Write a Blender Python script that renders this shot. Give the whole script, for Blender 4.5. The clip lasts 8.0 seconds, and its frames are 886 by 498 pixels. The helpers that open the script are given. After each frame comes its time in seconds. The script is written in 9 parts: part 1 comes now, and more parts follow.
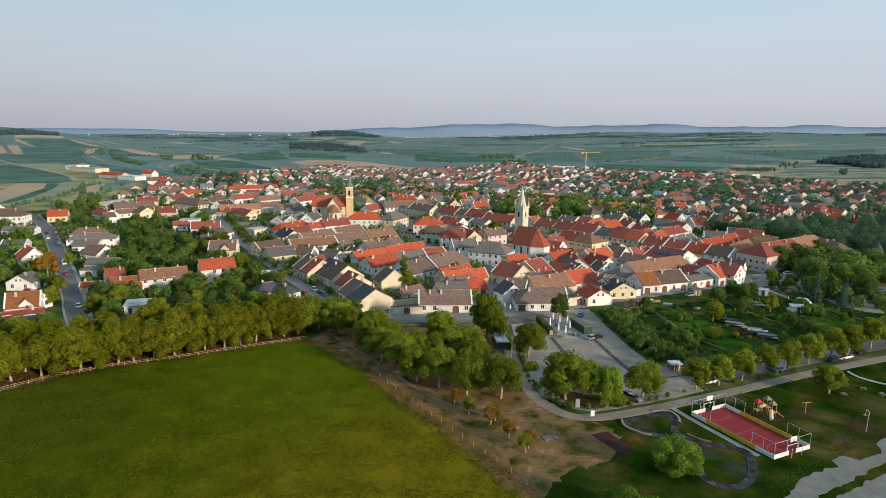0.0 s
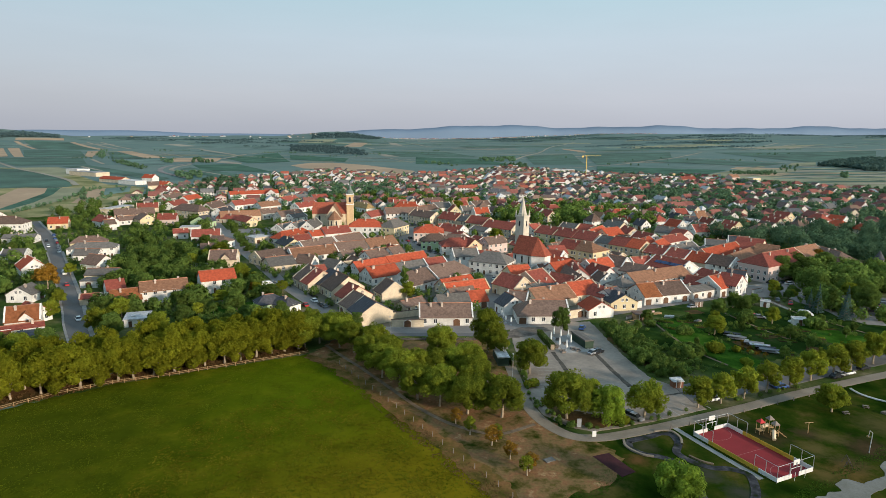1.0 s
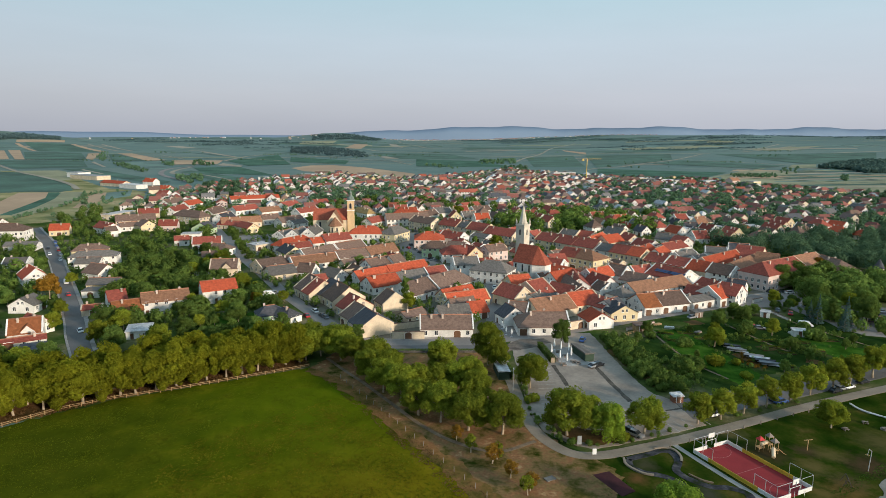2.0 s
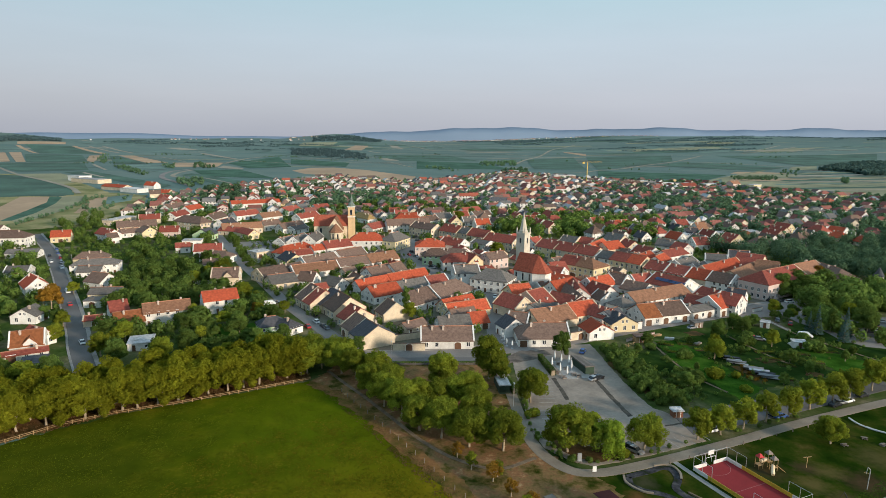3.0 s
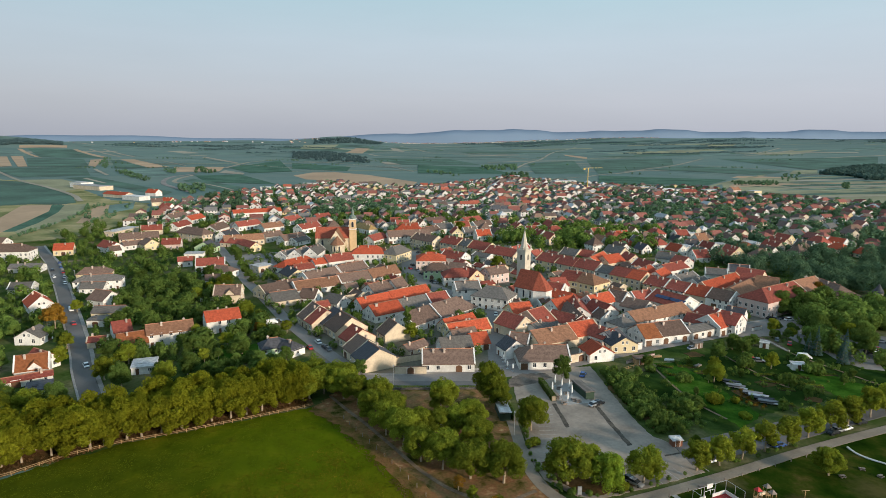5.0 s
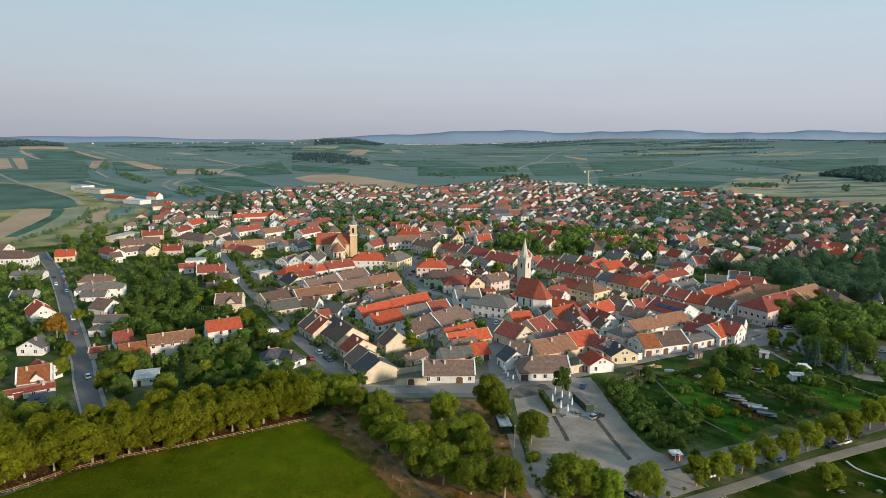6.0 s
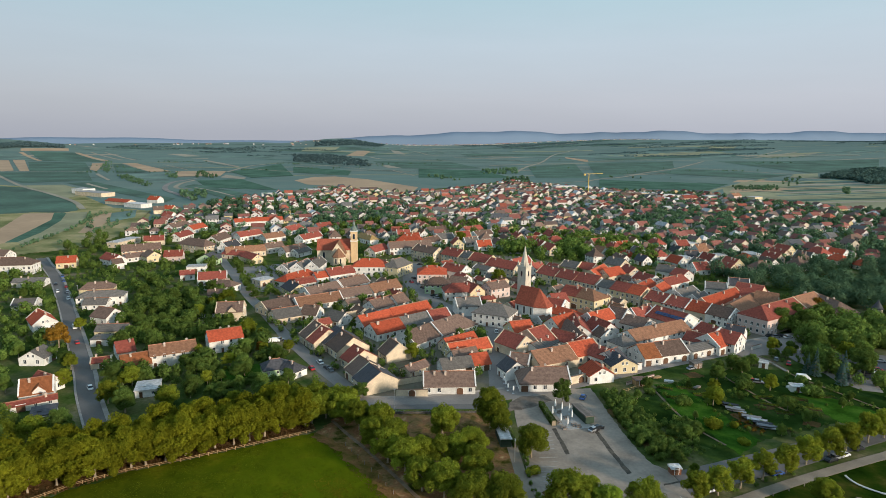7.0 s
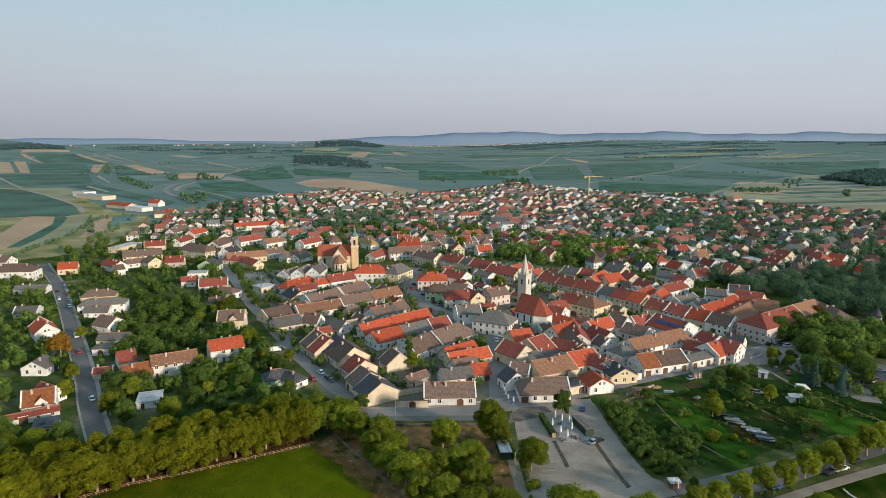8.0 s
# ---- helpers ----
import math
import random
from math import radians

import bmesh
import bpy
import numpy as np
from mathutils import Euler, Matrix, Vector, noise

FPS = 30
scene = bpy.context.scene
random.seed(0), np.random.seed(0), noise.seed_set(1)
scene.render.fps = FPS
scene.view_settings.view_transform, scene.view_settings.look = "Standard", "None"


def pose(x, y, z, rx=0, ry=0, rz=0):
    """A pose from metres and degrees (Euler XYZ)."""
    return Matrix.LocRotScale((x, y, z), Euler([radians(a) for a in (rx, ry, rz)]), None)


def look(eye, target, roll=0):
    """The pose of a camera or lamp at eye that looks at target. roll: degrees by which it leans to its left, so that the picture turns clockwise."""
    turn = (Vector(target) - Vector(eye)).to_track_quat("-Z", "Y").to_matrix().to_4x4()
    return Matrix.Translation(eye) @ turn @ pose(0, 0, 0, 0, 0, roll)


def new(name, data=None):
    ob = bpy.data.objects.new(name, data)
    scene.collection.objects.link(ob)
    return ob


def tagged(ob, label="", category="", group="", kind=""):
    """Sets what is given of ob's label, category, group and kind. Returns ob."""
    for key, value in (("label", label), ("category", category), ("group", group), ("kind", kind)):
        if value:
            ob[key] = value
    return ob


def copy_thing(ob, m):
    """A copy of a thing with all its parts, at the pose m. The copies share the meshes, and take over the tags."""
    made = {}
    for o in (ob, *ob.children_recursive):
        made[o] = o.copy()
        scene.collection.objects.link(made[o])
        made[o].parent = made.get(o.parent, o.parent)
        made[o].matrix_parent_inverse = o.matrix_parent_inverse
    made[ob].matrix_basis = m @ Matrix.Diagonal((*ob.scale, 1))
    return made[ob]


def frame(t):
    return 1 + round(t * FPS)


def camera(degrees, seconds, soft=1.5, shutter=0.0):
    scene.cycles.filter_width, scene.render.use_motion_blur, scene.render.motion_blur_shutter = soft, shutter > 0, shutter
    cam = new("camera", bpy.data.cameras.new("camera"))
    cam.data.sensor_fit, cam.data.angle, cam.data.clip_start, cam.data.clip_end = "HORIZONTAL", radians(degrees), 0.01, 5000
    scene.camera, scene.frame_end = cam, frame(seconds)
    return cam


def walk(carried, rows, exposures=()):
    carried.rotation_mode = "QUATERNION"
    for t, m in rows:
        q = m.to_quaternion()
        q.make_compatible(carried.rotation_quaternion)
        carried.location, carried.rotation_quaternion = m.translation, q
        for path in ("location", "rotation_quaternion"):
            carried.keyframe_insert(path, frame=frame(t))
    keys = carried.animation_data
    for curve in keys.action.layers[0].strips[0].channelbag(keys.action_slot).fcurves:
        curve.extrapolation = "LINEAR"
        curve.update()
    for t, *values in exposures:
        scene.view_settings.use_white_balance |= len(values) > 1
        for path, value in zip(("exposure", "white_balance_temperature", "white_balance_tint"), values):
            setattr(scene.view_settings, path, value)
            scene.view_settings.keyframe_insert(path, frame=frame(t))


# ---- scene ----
# ---- camera ----
cam = camera(72.0, 8.0, soft=0.5)
PATH = [
    (0.00, 0.000, -1.208, 62.542, -10.704, -0.581, 0.000),
    (0.25, -0.033, -0.570, 63.531, -10.672, -0.573, 0.010),
    (0.50, -0.064, 0.066, 64.521, -10.640, -0.564, 0.020),
    (1.00, -0.123, 0.121, 66.548, -10.608, -0.547, 0.040),
    (2.00, -0.227, 0.205, 70.621, -10.547, -0.513, 0.079),
    (3.00, -0.311, 0.249, 74.721, -10.494, -0.480, 0.119),
    (4.00, -0.377, 0.256, 78.846, -10.448, -0.446, 0.159),
    (5.00, -0.423, 0.224, 82.996, -10.408, -0.412, 0.198),
    (6.00, -0.450, 0.154, 87.173, -10.375, -0.378, 0.238),
    (7.00, -0.458, 0.046, 91.376, -10.350, -0.345, 0.277),
    (8.00, -0.446, -0.101, 95.604, -10.331, -0.311, 0.317),
]
walk(cam, [(t, pose(x, y, z, 90 + p, r, w)) for t, x, y, z, p, r, w in PATH], exposures=[(0.0, 0.0), (4.0, -0.03), (8.0, -0.07)])

# ---- world and light ----
SUN_AZ, SUN_EL = -38.0, 13.5  # degrees from +x towards +y, and above the horizon
world = bpy.data.worlds.new("sky")
scene.world = world
world.use_nodes = True
wn, wl = world.node_tree.nodes, world.node_tree.links
sky = wn.new("ShaderNodeTexSky")
sky.sky_type, sky.sun_disc = "NISHITA", False
sky.sun_elevation, sky.sun_rotation = radians(SUN_EL), radians(90 - SUN_AZ)
sky.air_density, sky.dust_density, sky.ozone_density = 1.0, 2.5, 1.5
# a veil of evening haze lies over the clear sky: lavender low down, pale blue above
coord, split, veil = wn.new("ShaderNodeTexCoord"), wn.new("ShaderNodeSeparateXYZ"), wn.new("ShaderNodeValToRGB")
wl.new(coord.outputs["Generated"], split.inputs[0])
wl.new(split.outputs["Z"], veil.inputs["Fac"])
steps = veil.color_ramp.elements
steps[0].position, steps[0].color = 0.0, (3.9, 4.1, 4.75, 1)
steps[1].position, steps[1].color = 0.9, (3.1, 4.8, 6.5, 1)
for at, c in ((0.06, (4.4, 4.65, 5.3, 1)), (0.14, (4.45, 5.2, 5.9, 1)), (0.24, (3.6, 5.3, 5.9, 1))):
    step = steps.new(at)
    step.color = c
mixed = wn.new("ShaderNodeMix")
mixed.data_type = "RGBA"
mixed.inputs["Factor"].default_value = 0.85
wl.new(sky.outputs[0], mixed.inputs["A"])
# the veil is a little thinner away from the sun, with faint streaks of high cloud
side = wn.new("ShaderNodeMapRange")
side.inputs["From Min"].default_value, side.inputs["From Max"].default_value = -0.65, 0.65
side.inputs["To Min"].default_value, side.inputs["To Max"].default_value = 0.86, 1.04
wl.new(split.outputs["X"], side.inputs["Value"])
drawn, wisps, faint = wn.new("ShaderNodeMapping"), wn.new("ShaderNodeTexNoise"), wn.new("ShaderNodeMapRange")
drawn.inputs["Scale"].default_value, drawn.inputs["Rotation"].default_value = (2.2, 2.2, 13.0), (0, radians(8), 0)
wisps.inputs["Scale"].default_value, wisps.inputs["Detail"].default_value, wisps.inputs["Roughness"].default_value = 1.0, 6, 0.6
faint.inputs["From Min"].default_value, faint.inputs["From Max"].default_value = 0.35, 0.75
faint.inputs["To Min"].default_value, faint.inputs["To Max"].default_value = 0.985, 1.04
wl.new(coord.outputs["Generated"], drawn.inputs["Vector"])
wl.new(drawn.outputs["Vector"], wisps.inputs["Vector"])
wl.new(wisps.outputs["Fac"], faint.inputs["Value"])
both = wn.new("ShaderNodeMath")
both.operation = "MULTIPLY"
wl.new(side.outputs["Result"], both.inputs[0])
wl.new(faint.outputs["Result"], both.inputs[1])
thin = wn.new("ShaderNodeVectorMath")
thin.operation = "SCALE"
wl.new(veil.outputs["Color"], thin.inputs[0])
wl.new(both.outputs[0], thin.inputs["Scale"])
wl.new(thin.outputs[0], mixed.inputs["B"])
wn["Background"].inputs[1].default_value = 0.138
wl.new(mixed.outputs["Result"], wn["Background"].inputs[0])
sun = new("sun", bpy.data.lights.new("sun", "SUN"))
sun.data.energy, sun.data.angle, sun.data.color = 4.7, radians(5.0), (1.0, 0.85, 0.68)
a, e = radians(SUN_AZ), radians(SUN_EL)
sun.matrix_world = look((300 * math.cos(a), 300 * math.sin(a), 300 * math.tan(e)), (0, 0, 0))


# ---- materials ----
def material(name, colour, rough=0.85, vary=0.15, scale=0.5, fine=6.0, bump=0.0, second=None, island=0.0, metal=0.0, spec=0.3):
    """A surface whose colour drifts at a broad and a fine scale (per metre), and from object to object."""
    m = bpy.data.materials.new(name)
    m.use_nodes = True
    n, l = m.node_tree.nodes, m.node_tree.links
    b = n["Principled BSDF"]
    b.inputs["Roughness"].default_value, b.inputs["Metallic"].default_value = rough, metal
    b.inputs["Specular IOR Level"].default_value = spec
    geo = n.new("ShaderNodeNewGeometry")
    big, small = n.new("ShaderNodeTexNoise"), n.new("ShaderNodeTexNoise")
    big.inputs["Scale"].default_value, small.inputs["Scale"].default_value = scale, fine
    big.inputs["Detail"].default_value, small.inputs["Detail"].default_value = 4, 3
    for t in (big, small):
        l.new(geo.outputs["Position"], t.inputs["Vector"])
    ramp = n.new("ShaderNodeMix")
    ramp.data_type = "RGBA"
    c = Vector(colour)
    dark = c * (1 - 1.6 * vary) if second is None else Vector(second)
    light = c * (1 + 1.2 * vary) if second is None else c
    ramp.inputs["A"].default_value, ramp.inputs["B"].default_value = (*dark, 1), (*light, 1)
    wide = n.new("ShaderNodeMapRange")
    wide.inputs["From Min"].default_value, wide.inputs["From Max"].default_value = 0.3, 0.7
    l.new(big.outputs["Fac"], wide.inputs["Value"])
    l.new(wide.outputs["Result"], ramp.inputs["Factor"])
    grain = n.new("ShaderNodeMapRange")
    grain.inputs["To Min"].default_value, grain.inputs["To Max"].default_value = 1 - 1.5 * vary, 1 + 1.5 * vary
    l.new(small.outputs["Fac"], grain.inputs["Value"])
    value = n.new("ShaderNodeHueSaturation")
    l.new(ramp.outputs["Result"], value.inputs["Color"])
    l.new(grain.outputs["Result"], value.inputs["Value"])
    out = value.outputs["Color"]
    info = n.new("ShaderNodeObjectInfo")
    tone = n.new("ShaderNodeMapRange")
    tone.inputs["To Min"].default_value, tone.inputs["To Max"].default_value = 1 - island, 1 + island
    l.new(info.outputs["Random"], tone.inputs["Value"])
    turn = n.new("ShaderNodeHueSaturation")
    l.new(out, turn.inputs["Color"])
    l.new(tone.outputs["Result"], turn.inputs["Value"])
    l.new(turn.outputs["Color"], b.inputs["Base Color"])
    if bump:
        k = n.new("ShaderNodeBump")
        k.inputs["Strength"].default_value, k.inputs["Distance"].default_value = bump, 0.2
        l.new(small.outputs["Fac"], k.inputs["Height"])
        l.new(k.outputs["Normal"], b.inputs["Normal"])
    return m


def ground_mix(name, stops, scale=0.05, fine=0.9, speckle=0.3, bump=0.15):
    """Ground that drifts through several colours in uneven patches, with fine speckle."""
    m = material(name, (0.5, 0.5, 0.5), 0.95, speckle, scale, fine, bump, spec=0.0)
    n, l = m.node_tree.nodes, m.node_tree.links
    b = n["Principled BSDF"].inputs["Base Color"]
    grain = b.links[0].from_socket
    geo, warp = n.new("ShaderNodeNewGeometry"), n.new("ShaderNodeTexNoise")
    warp.inputs["Scale"].default_value, warp.inputs["Detail"].default_value, warp.inputs["Roughness"].default_value = scale, 9, 0.62
    l.new(geo.outputs["Position"], warp.inputs["Vector"])
    ramp = n.new("ShaderNodeValToRGB")
    e = ramp.color_ramp.elements
    for k, c in enumerate(stops):
        at = 0.32 + 0.36 * k / (len(stops) - 1)
        step = e[k] if k < 2 else e.new(at)
        step.position, step.color = at, (*c, 1)
    l.new(warp.outputs["Fac"], ramp.inputs["Fac"])
    mix = n.new("ShaderNodeMix")
    mix.data_type, mix.blend_type = "RGBA", "OVERLAY"
    mix.inputs["Factor"].default_value = 0.6
    l.new(ramp.outputs["Color"], mix.inputs["A"])
    l.new(grain, mix.inputs["B"])
    l.new(mix.outputs["Result"], b)
    return m


def leaf_material(name, colour, island=0.25):
    m = material(name, colour, 0.9, 0.2, 0.15, 1.2, island=island, spec=0.0)
    n, l = m.node_tree.nodes, m.node_tree.links
    geo = n.new("ShaderNodeNewGeometry")
    each = n.new("ShaderNodeMapRange")
    each.inputs["To Min"].default_value, each.inputs["To Max"].default_value = 0.82, 1.2
    l.new(geo.outputs["Random Per Island"], each.inputs["Value"])
    hue = n.new("ShaderNodeHueSaturation")
    old = n["Principled BSDF"].inputs["Base Color"].links[0].from_socket
    l.new(old, hue.inputs["Color"])
    l.new(each.outputs["Result"], hue.inputs["Value"])
    l.new(hue.outputs["Color"], n["Principled BSDF"].inputs["Base Color"])
    # thin leaves let some of the light through
    through_leaf, both = n.new("ShaderNodeBsdfTranslucent"), n.new("ShaderNodeMixShader")
    both.inputs["Fac"].default_value = 0.42
    l.new(hue.outputs["Color"], through_leaf.inputs["Color"])
    l.new(n["Principled BSDF"].outputs[0], both.inputs[1])
    l.new(through_leaf.outputs[0], both.inputs[2])
    l.new(both.outputs[0], n["Material Output"].inputs["Surface"])
    return m


def faded_patch(m, centre, reach, colour, most=0.75, grain=0.06):
    """A large ragged patch of other growth, or of painted darkening, in a ground."""
    n, l = m.node_tree.nodes, m.node_tree.links
    b = n["Principled BSDF"].inputs["Base Color"]
    geo, away, ragged = n.new("ShaderNodeNewGeometry"), n.new("ShaderNodeVectorMath"), n.new("ShaderNodeTexNoise")
    away.operation, away.inputs[1].default_value = "DISTANCE", (*centre, 0)
    l.new(geo.outputs["Position"], away.inputs[0])
    l.new(geo.outputs["Position"], ragged.inputs["Vector"])
    ragged.inputs["Scale"].default_value, ragged.inputs["Detail"].default_value, ragged.inputs["Roughness"].default_value = grain, 9, 0.65
    edge = n.new("ShaderNodeMath")
    edge.operation, edge.inputs[1].default_value = "MULTIPLY_ADD", -1.9 * reach
    l.new(ragged.outputs["Fac"], edge.inputs[0])
    l.new(away.outputs["Value"], edge.inputs[2])
    span = n.new("ShaderNodeMapRange")
    span.inputs["From Min"].default_value, span.inputs["From Max"].default_value = -0.75 * reach, 0.35 * reach
    span.inputs["To Min"].default_value, span.inputs["To Max"].default_value = most, 0.0
    l.new(edge.outputs[0], span.inputs["Value"])
    mix = n.new("ShaderNodeMix")
    mix.data_type = "RGBA"
    l.new(span.outputs["Result"], mix.inputs["Factor"])
    l.new(b.links[0].from_socket, mix.inputs["A"])
    mix.inputs["B"].default_value = (*colour, 1)
    l.new(mix.outputs["Result"], b)


TRODDEN = material("trodden_earth", (0.19, 0.135, 0.085), 0.95, 0.25, 0.4, 2.5)
MEADOW = ground_mix("meadow_grass", [(0.050, 0.072, 0.003), (0.066, 0.083, 0.0035), (0.084, 0.091, 0.004), (0.11, 0.098, 0.006)], 0.13, 1.1, 0.34)
faded_patch(MEADOW, (-4, 104), 36, (0.18, 0.13, 0.007), 0.75, 0.12)
faded_patch(MEADOW, (-36, 150), 34, (0.088, 0.122, 0.004), 0.7, 0.12)
# lens vignette painted into the grass as a darker patch on the left
faded_patch(MEADOW, (-92, 118), 46, (0.046, 0.056, 0.004), 0.75, 0.12)
LAWN = ground_mix("park_lawn", [(0.011, 0.030, 0.003), (0.018, 0.040, 0.004), (0.033, 0.044, 0.006), (0.066, 0.052, 0.014)], 0.11, 1.3, 0.35)
for centre, reach, colour in (((74.1, 128.6), 5.0, (0.075, 0.045, 0.026)), ((83.8, 129.6), 3.0, (0.085, 0.048, 0.028)), ((93.7, 123.3), 5.2, (0.085, 0.046, 0.028)), ((85.0, 116.4), 3.6, (0.09, 0.06, 0.03)), ((81.5, 122.6), 3.4, (0.12, 0.09, 0.032)), ((88.0, 128.0), 3.2, (0.11, 0.085, 0.03)), ((41.2, 117.4), 2.3, (0.16, 0.075, 0.03)), ((82.4, 113.0), 4.6, (0.15, 0.088, 0.028)), ((77.0, 112.4), 3.2, (0.13, 0.09, 0.03)), ((104, 134), 6.0, (0.10, 0.08, 0.03)), ((44.5, 123.0), 3.0, (0.07, 0.06, 0.035)), ((57.5, 105.5), 3.4, (0.06, 0.055, 0.045)), ((53.5, 112.0), 3.0, (0.06, 0.055, 0.042)), ((70, 138), 3.6, (0.13, 0.10, 0.045)), ((30.5, 108.0), 5.5, (0.12, 0.085, 0.03)), ((46.0, 113.0), 2.5, (0.10, 0.075, 0.03))):
    faded_patch(LAWN, centre, reach, colour, 0.7, 0.45)
GARDEN = ground_mix("garden_ground", [(0.036, 0.068, 0.014), (0.058, 0.095, 0.022), (0.095, 0.10, 0.04), (0.17, 0.14, 0.085)], 0.05, 0.8, 0.35)
DRY = ground_mix("dry_grass", [(0.042, 0.062, 0.009), (0.12, 0.096, 0.026), (0.205, 0.13, 0.056), (0.21, 0.10, 0.048), (0.29, 0.205, 0.10)], 0.2, 1.5, 0.45)
ASPHALT = material("asphalt", (0.135, 0.126, 0.118), 0.9, 0.12, 0.08, 2.0)
ROADGREY = material("street_asphalt", (0.225, 0.202, 0.182), 0.9, 0.14, 0.06, 1.5)
GRAVEL = material("gravel", (0.285, 0.235, 0.188), 0.95, 0.17, 0.12, 1.0)
PATHMAT = material("compacted_path", (0.25, 0.205, 0.155), 0.95, 0.12, 0.2, 2.0)
COURT = material("red_court_surface", (0.25, 0.02, 0.022), 0.8, 0.08, 0.2, 3.0)
BARK = material("bark", (0.34, 0.27, 0.19), 0.95, 0.2, 0.8, 6.0)
PLANE_LEAF = leaf_material("plane_leaves", (0.198, 0.235, 0.026))
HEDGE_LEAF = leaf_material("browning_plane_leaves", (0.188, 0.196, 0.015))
LIME_LEAF = leaf_material("lime_leaves", (0.225, 0.255, 0.028))
DARK_LEAF = leaf_material("dark_leaves", (0.128, 0.192, 0.042))
WILLOW_LEAF = leaf_material("willow_leaves", (0.26, 0.36, 0.04))
SHRUB_LEAF = leaf_material("shrub_leaves", (0.15, 0.225, 0.03))
RUST_LEAF = leaf_material("rusty_leaves", (0.27, 0.15, 0.024))
# blue-tinged green: the haze over far trees is put into the leaf colour
FAR_LEAF = leaf_material("hazed_far_foliage", (0.118, 0.20, 0.108))
# grey-blue of distant woods, aerial haze painted as leaf colour
HAZE_LEAF = leaf_material("hazed_woodland", (0.095, 0.15, 0.155), 0.12)
# spruce blue-green; its extra blue also paints haze onto the far wood
BLUE_LEAF = leaf_material("spruce_and_hazed_wood", (0.075, 0.125, 0.105))


# ---- helpers for meshes ----
def mesh_object(name, bm, mat, parent=None):
    me = bpy.data.meshes.new(name)
    bm.to_mesh(me)
    bm.free()
    for m in mat if isinstance(mat, (list, tuple)) else [mat]:
        me.materials.append(m)
    ob = new(name, me)
    ob.parent = parent
    return ob


def part(name, bm, mat, parent, label=""):
    ob = mesh_object(name, bm, mat, parent)
    return tagged(ob, label) if label else ob


def box(bm, x0, y0, z0, x1, y1, z1, mi=0):
    v = [bm.verts.new(p) for p in ((x0, y0, z0), (x1, y0, z0), (x1, y1, z0), (x0, y1, z0), (x0, y0, z1), (x1, y0, z1), (x1, y1, z1), (x0, y1, z1))]
    for f in ((3, 2, 1, 0), (4, 5, 6, 7), (0, 1, 5, 4), (1, 2, 6, 5), (2, 3, 7, 6), (3, 0, 4, 7)):
        bm.faces.new([v[i] for i in f]).material_index = mi
    return v


def prism(bm, pts, z0, z1, mi=0):
    lo, hi = [bm.verts.new((x, y, z0)) for x, y in pts], [bm.verts.new((x, y, z1)) for x, y in pts]
    n = len(pts)
    bm.faces.new(hi).material_index = mi
    bm.faces.new(lo[::-1]).material_index = mi
    for i in range(n):
        bm.faces.new((lo[i], lo[(i + 1) % n], hi[(i + 1) % n], hi[i])).material_index = mi


def roughened(pts, amount, step=0.7):
    """The outline with many small irregular steps in it."""
    out = []
    for (x0, y0), (x1, y1) in zip(pts, pts[1:] + pts[:1]):
        d = math.hypot(x1 - x0, y1 - y0)
        n = max(1, min(140, int(d / step)))
        for i in range(n):
            x, y = x0 + (x1 - x0) * i / n, y0 + (y1 - y0) * i / n
            out.append((x + amount * (noise.noise((x * 0.5, y * 0.5, 1.7)) + 0.7 * noise.noise((x * 0.13, y * 0.13, 4.2))), y + amount * (noise.noise((x * 0.5, y * 0.5, 7.9)) + 0.7 * noise.noise((x * 0.13, y * 0.13, 9.3)))))
    return out


def slab(name, pts, top, mat, label, category, thick=0.3, rough=0.0):
    """A flat piece of ground with that outline, its top at that height."""
    bm = bmesh.new()
    if rough:
        pts = roughened(pts, rough)
    area = sum(p[0] * q[1] - q[0] * p[1] for p, q in zip(pts, pts[1:] + pts[:1]))
    prism(bm, pts if area > 0 else pts[::-1], top - thick, top)
    return tagged(mesh_object(name, bm, mat), label, category, kind="structure")


def ribbon_points(line, width):
    """The two sides of a way along a rounded line."""
    pts = []
    P = [Vector(p) for p in line]
    P = [2 * P[0] - P[1]] + P + [2 * P[-1] - P[-2]]
    for i in range(1, len(P) - 2):
        for k in range(8):
            s = k / 8
            pts.append(0.5 * (2 * P[i] + (P[i + 1] - P[i - 1]) * s + (2 * P[i - 1] - 5 * P[i] + 4 * P[i + 1] - P[i + 2]) * s * s + (3 * P[i] - P[i - 1] - 3 * P[i + 1] + P[i + 2]) * s ** 3))
    pts.append(P[-2])
    left, right = [], []
    for i, p in enumerate(pts):
        d = (pts[min(i + 1, len(pts) - 1)] - pts[max(i - 1, 0)]).normalized()
        o = Vector((-d.y, d.x)) * width / 2
        left.append(p + o), right.append(p - o)
    return left, right


def way(name, line, width, top, mat, label, category):
    bm = bmesh.new()
    left, right = ribbon_points(line, width)
    for a, b, c, d in zip(left, left[1:], right, right[1:]):
        v = [bm.verts.new((p.x, p.y, top)) for p in (a, c, d, b)]
        bm.faces.new(v)
        w = [bm.verts.new((p.x, p.y, top - 0.3)) for p in (a, c, d, b)]
        bm.faces.new((v[0], v[3], w[3], w[0]))
        bm.faces.new((v[2], v[1], w[1], w[2]))
    bmesh.ops.remove_doubles(bm, verts=bm.verts, dist=0.001)
    return tagged(mesh_object(name, bm, mat), label, category, kind="structure")


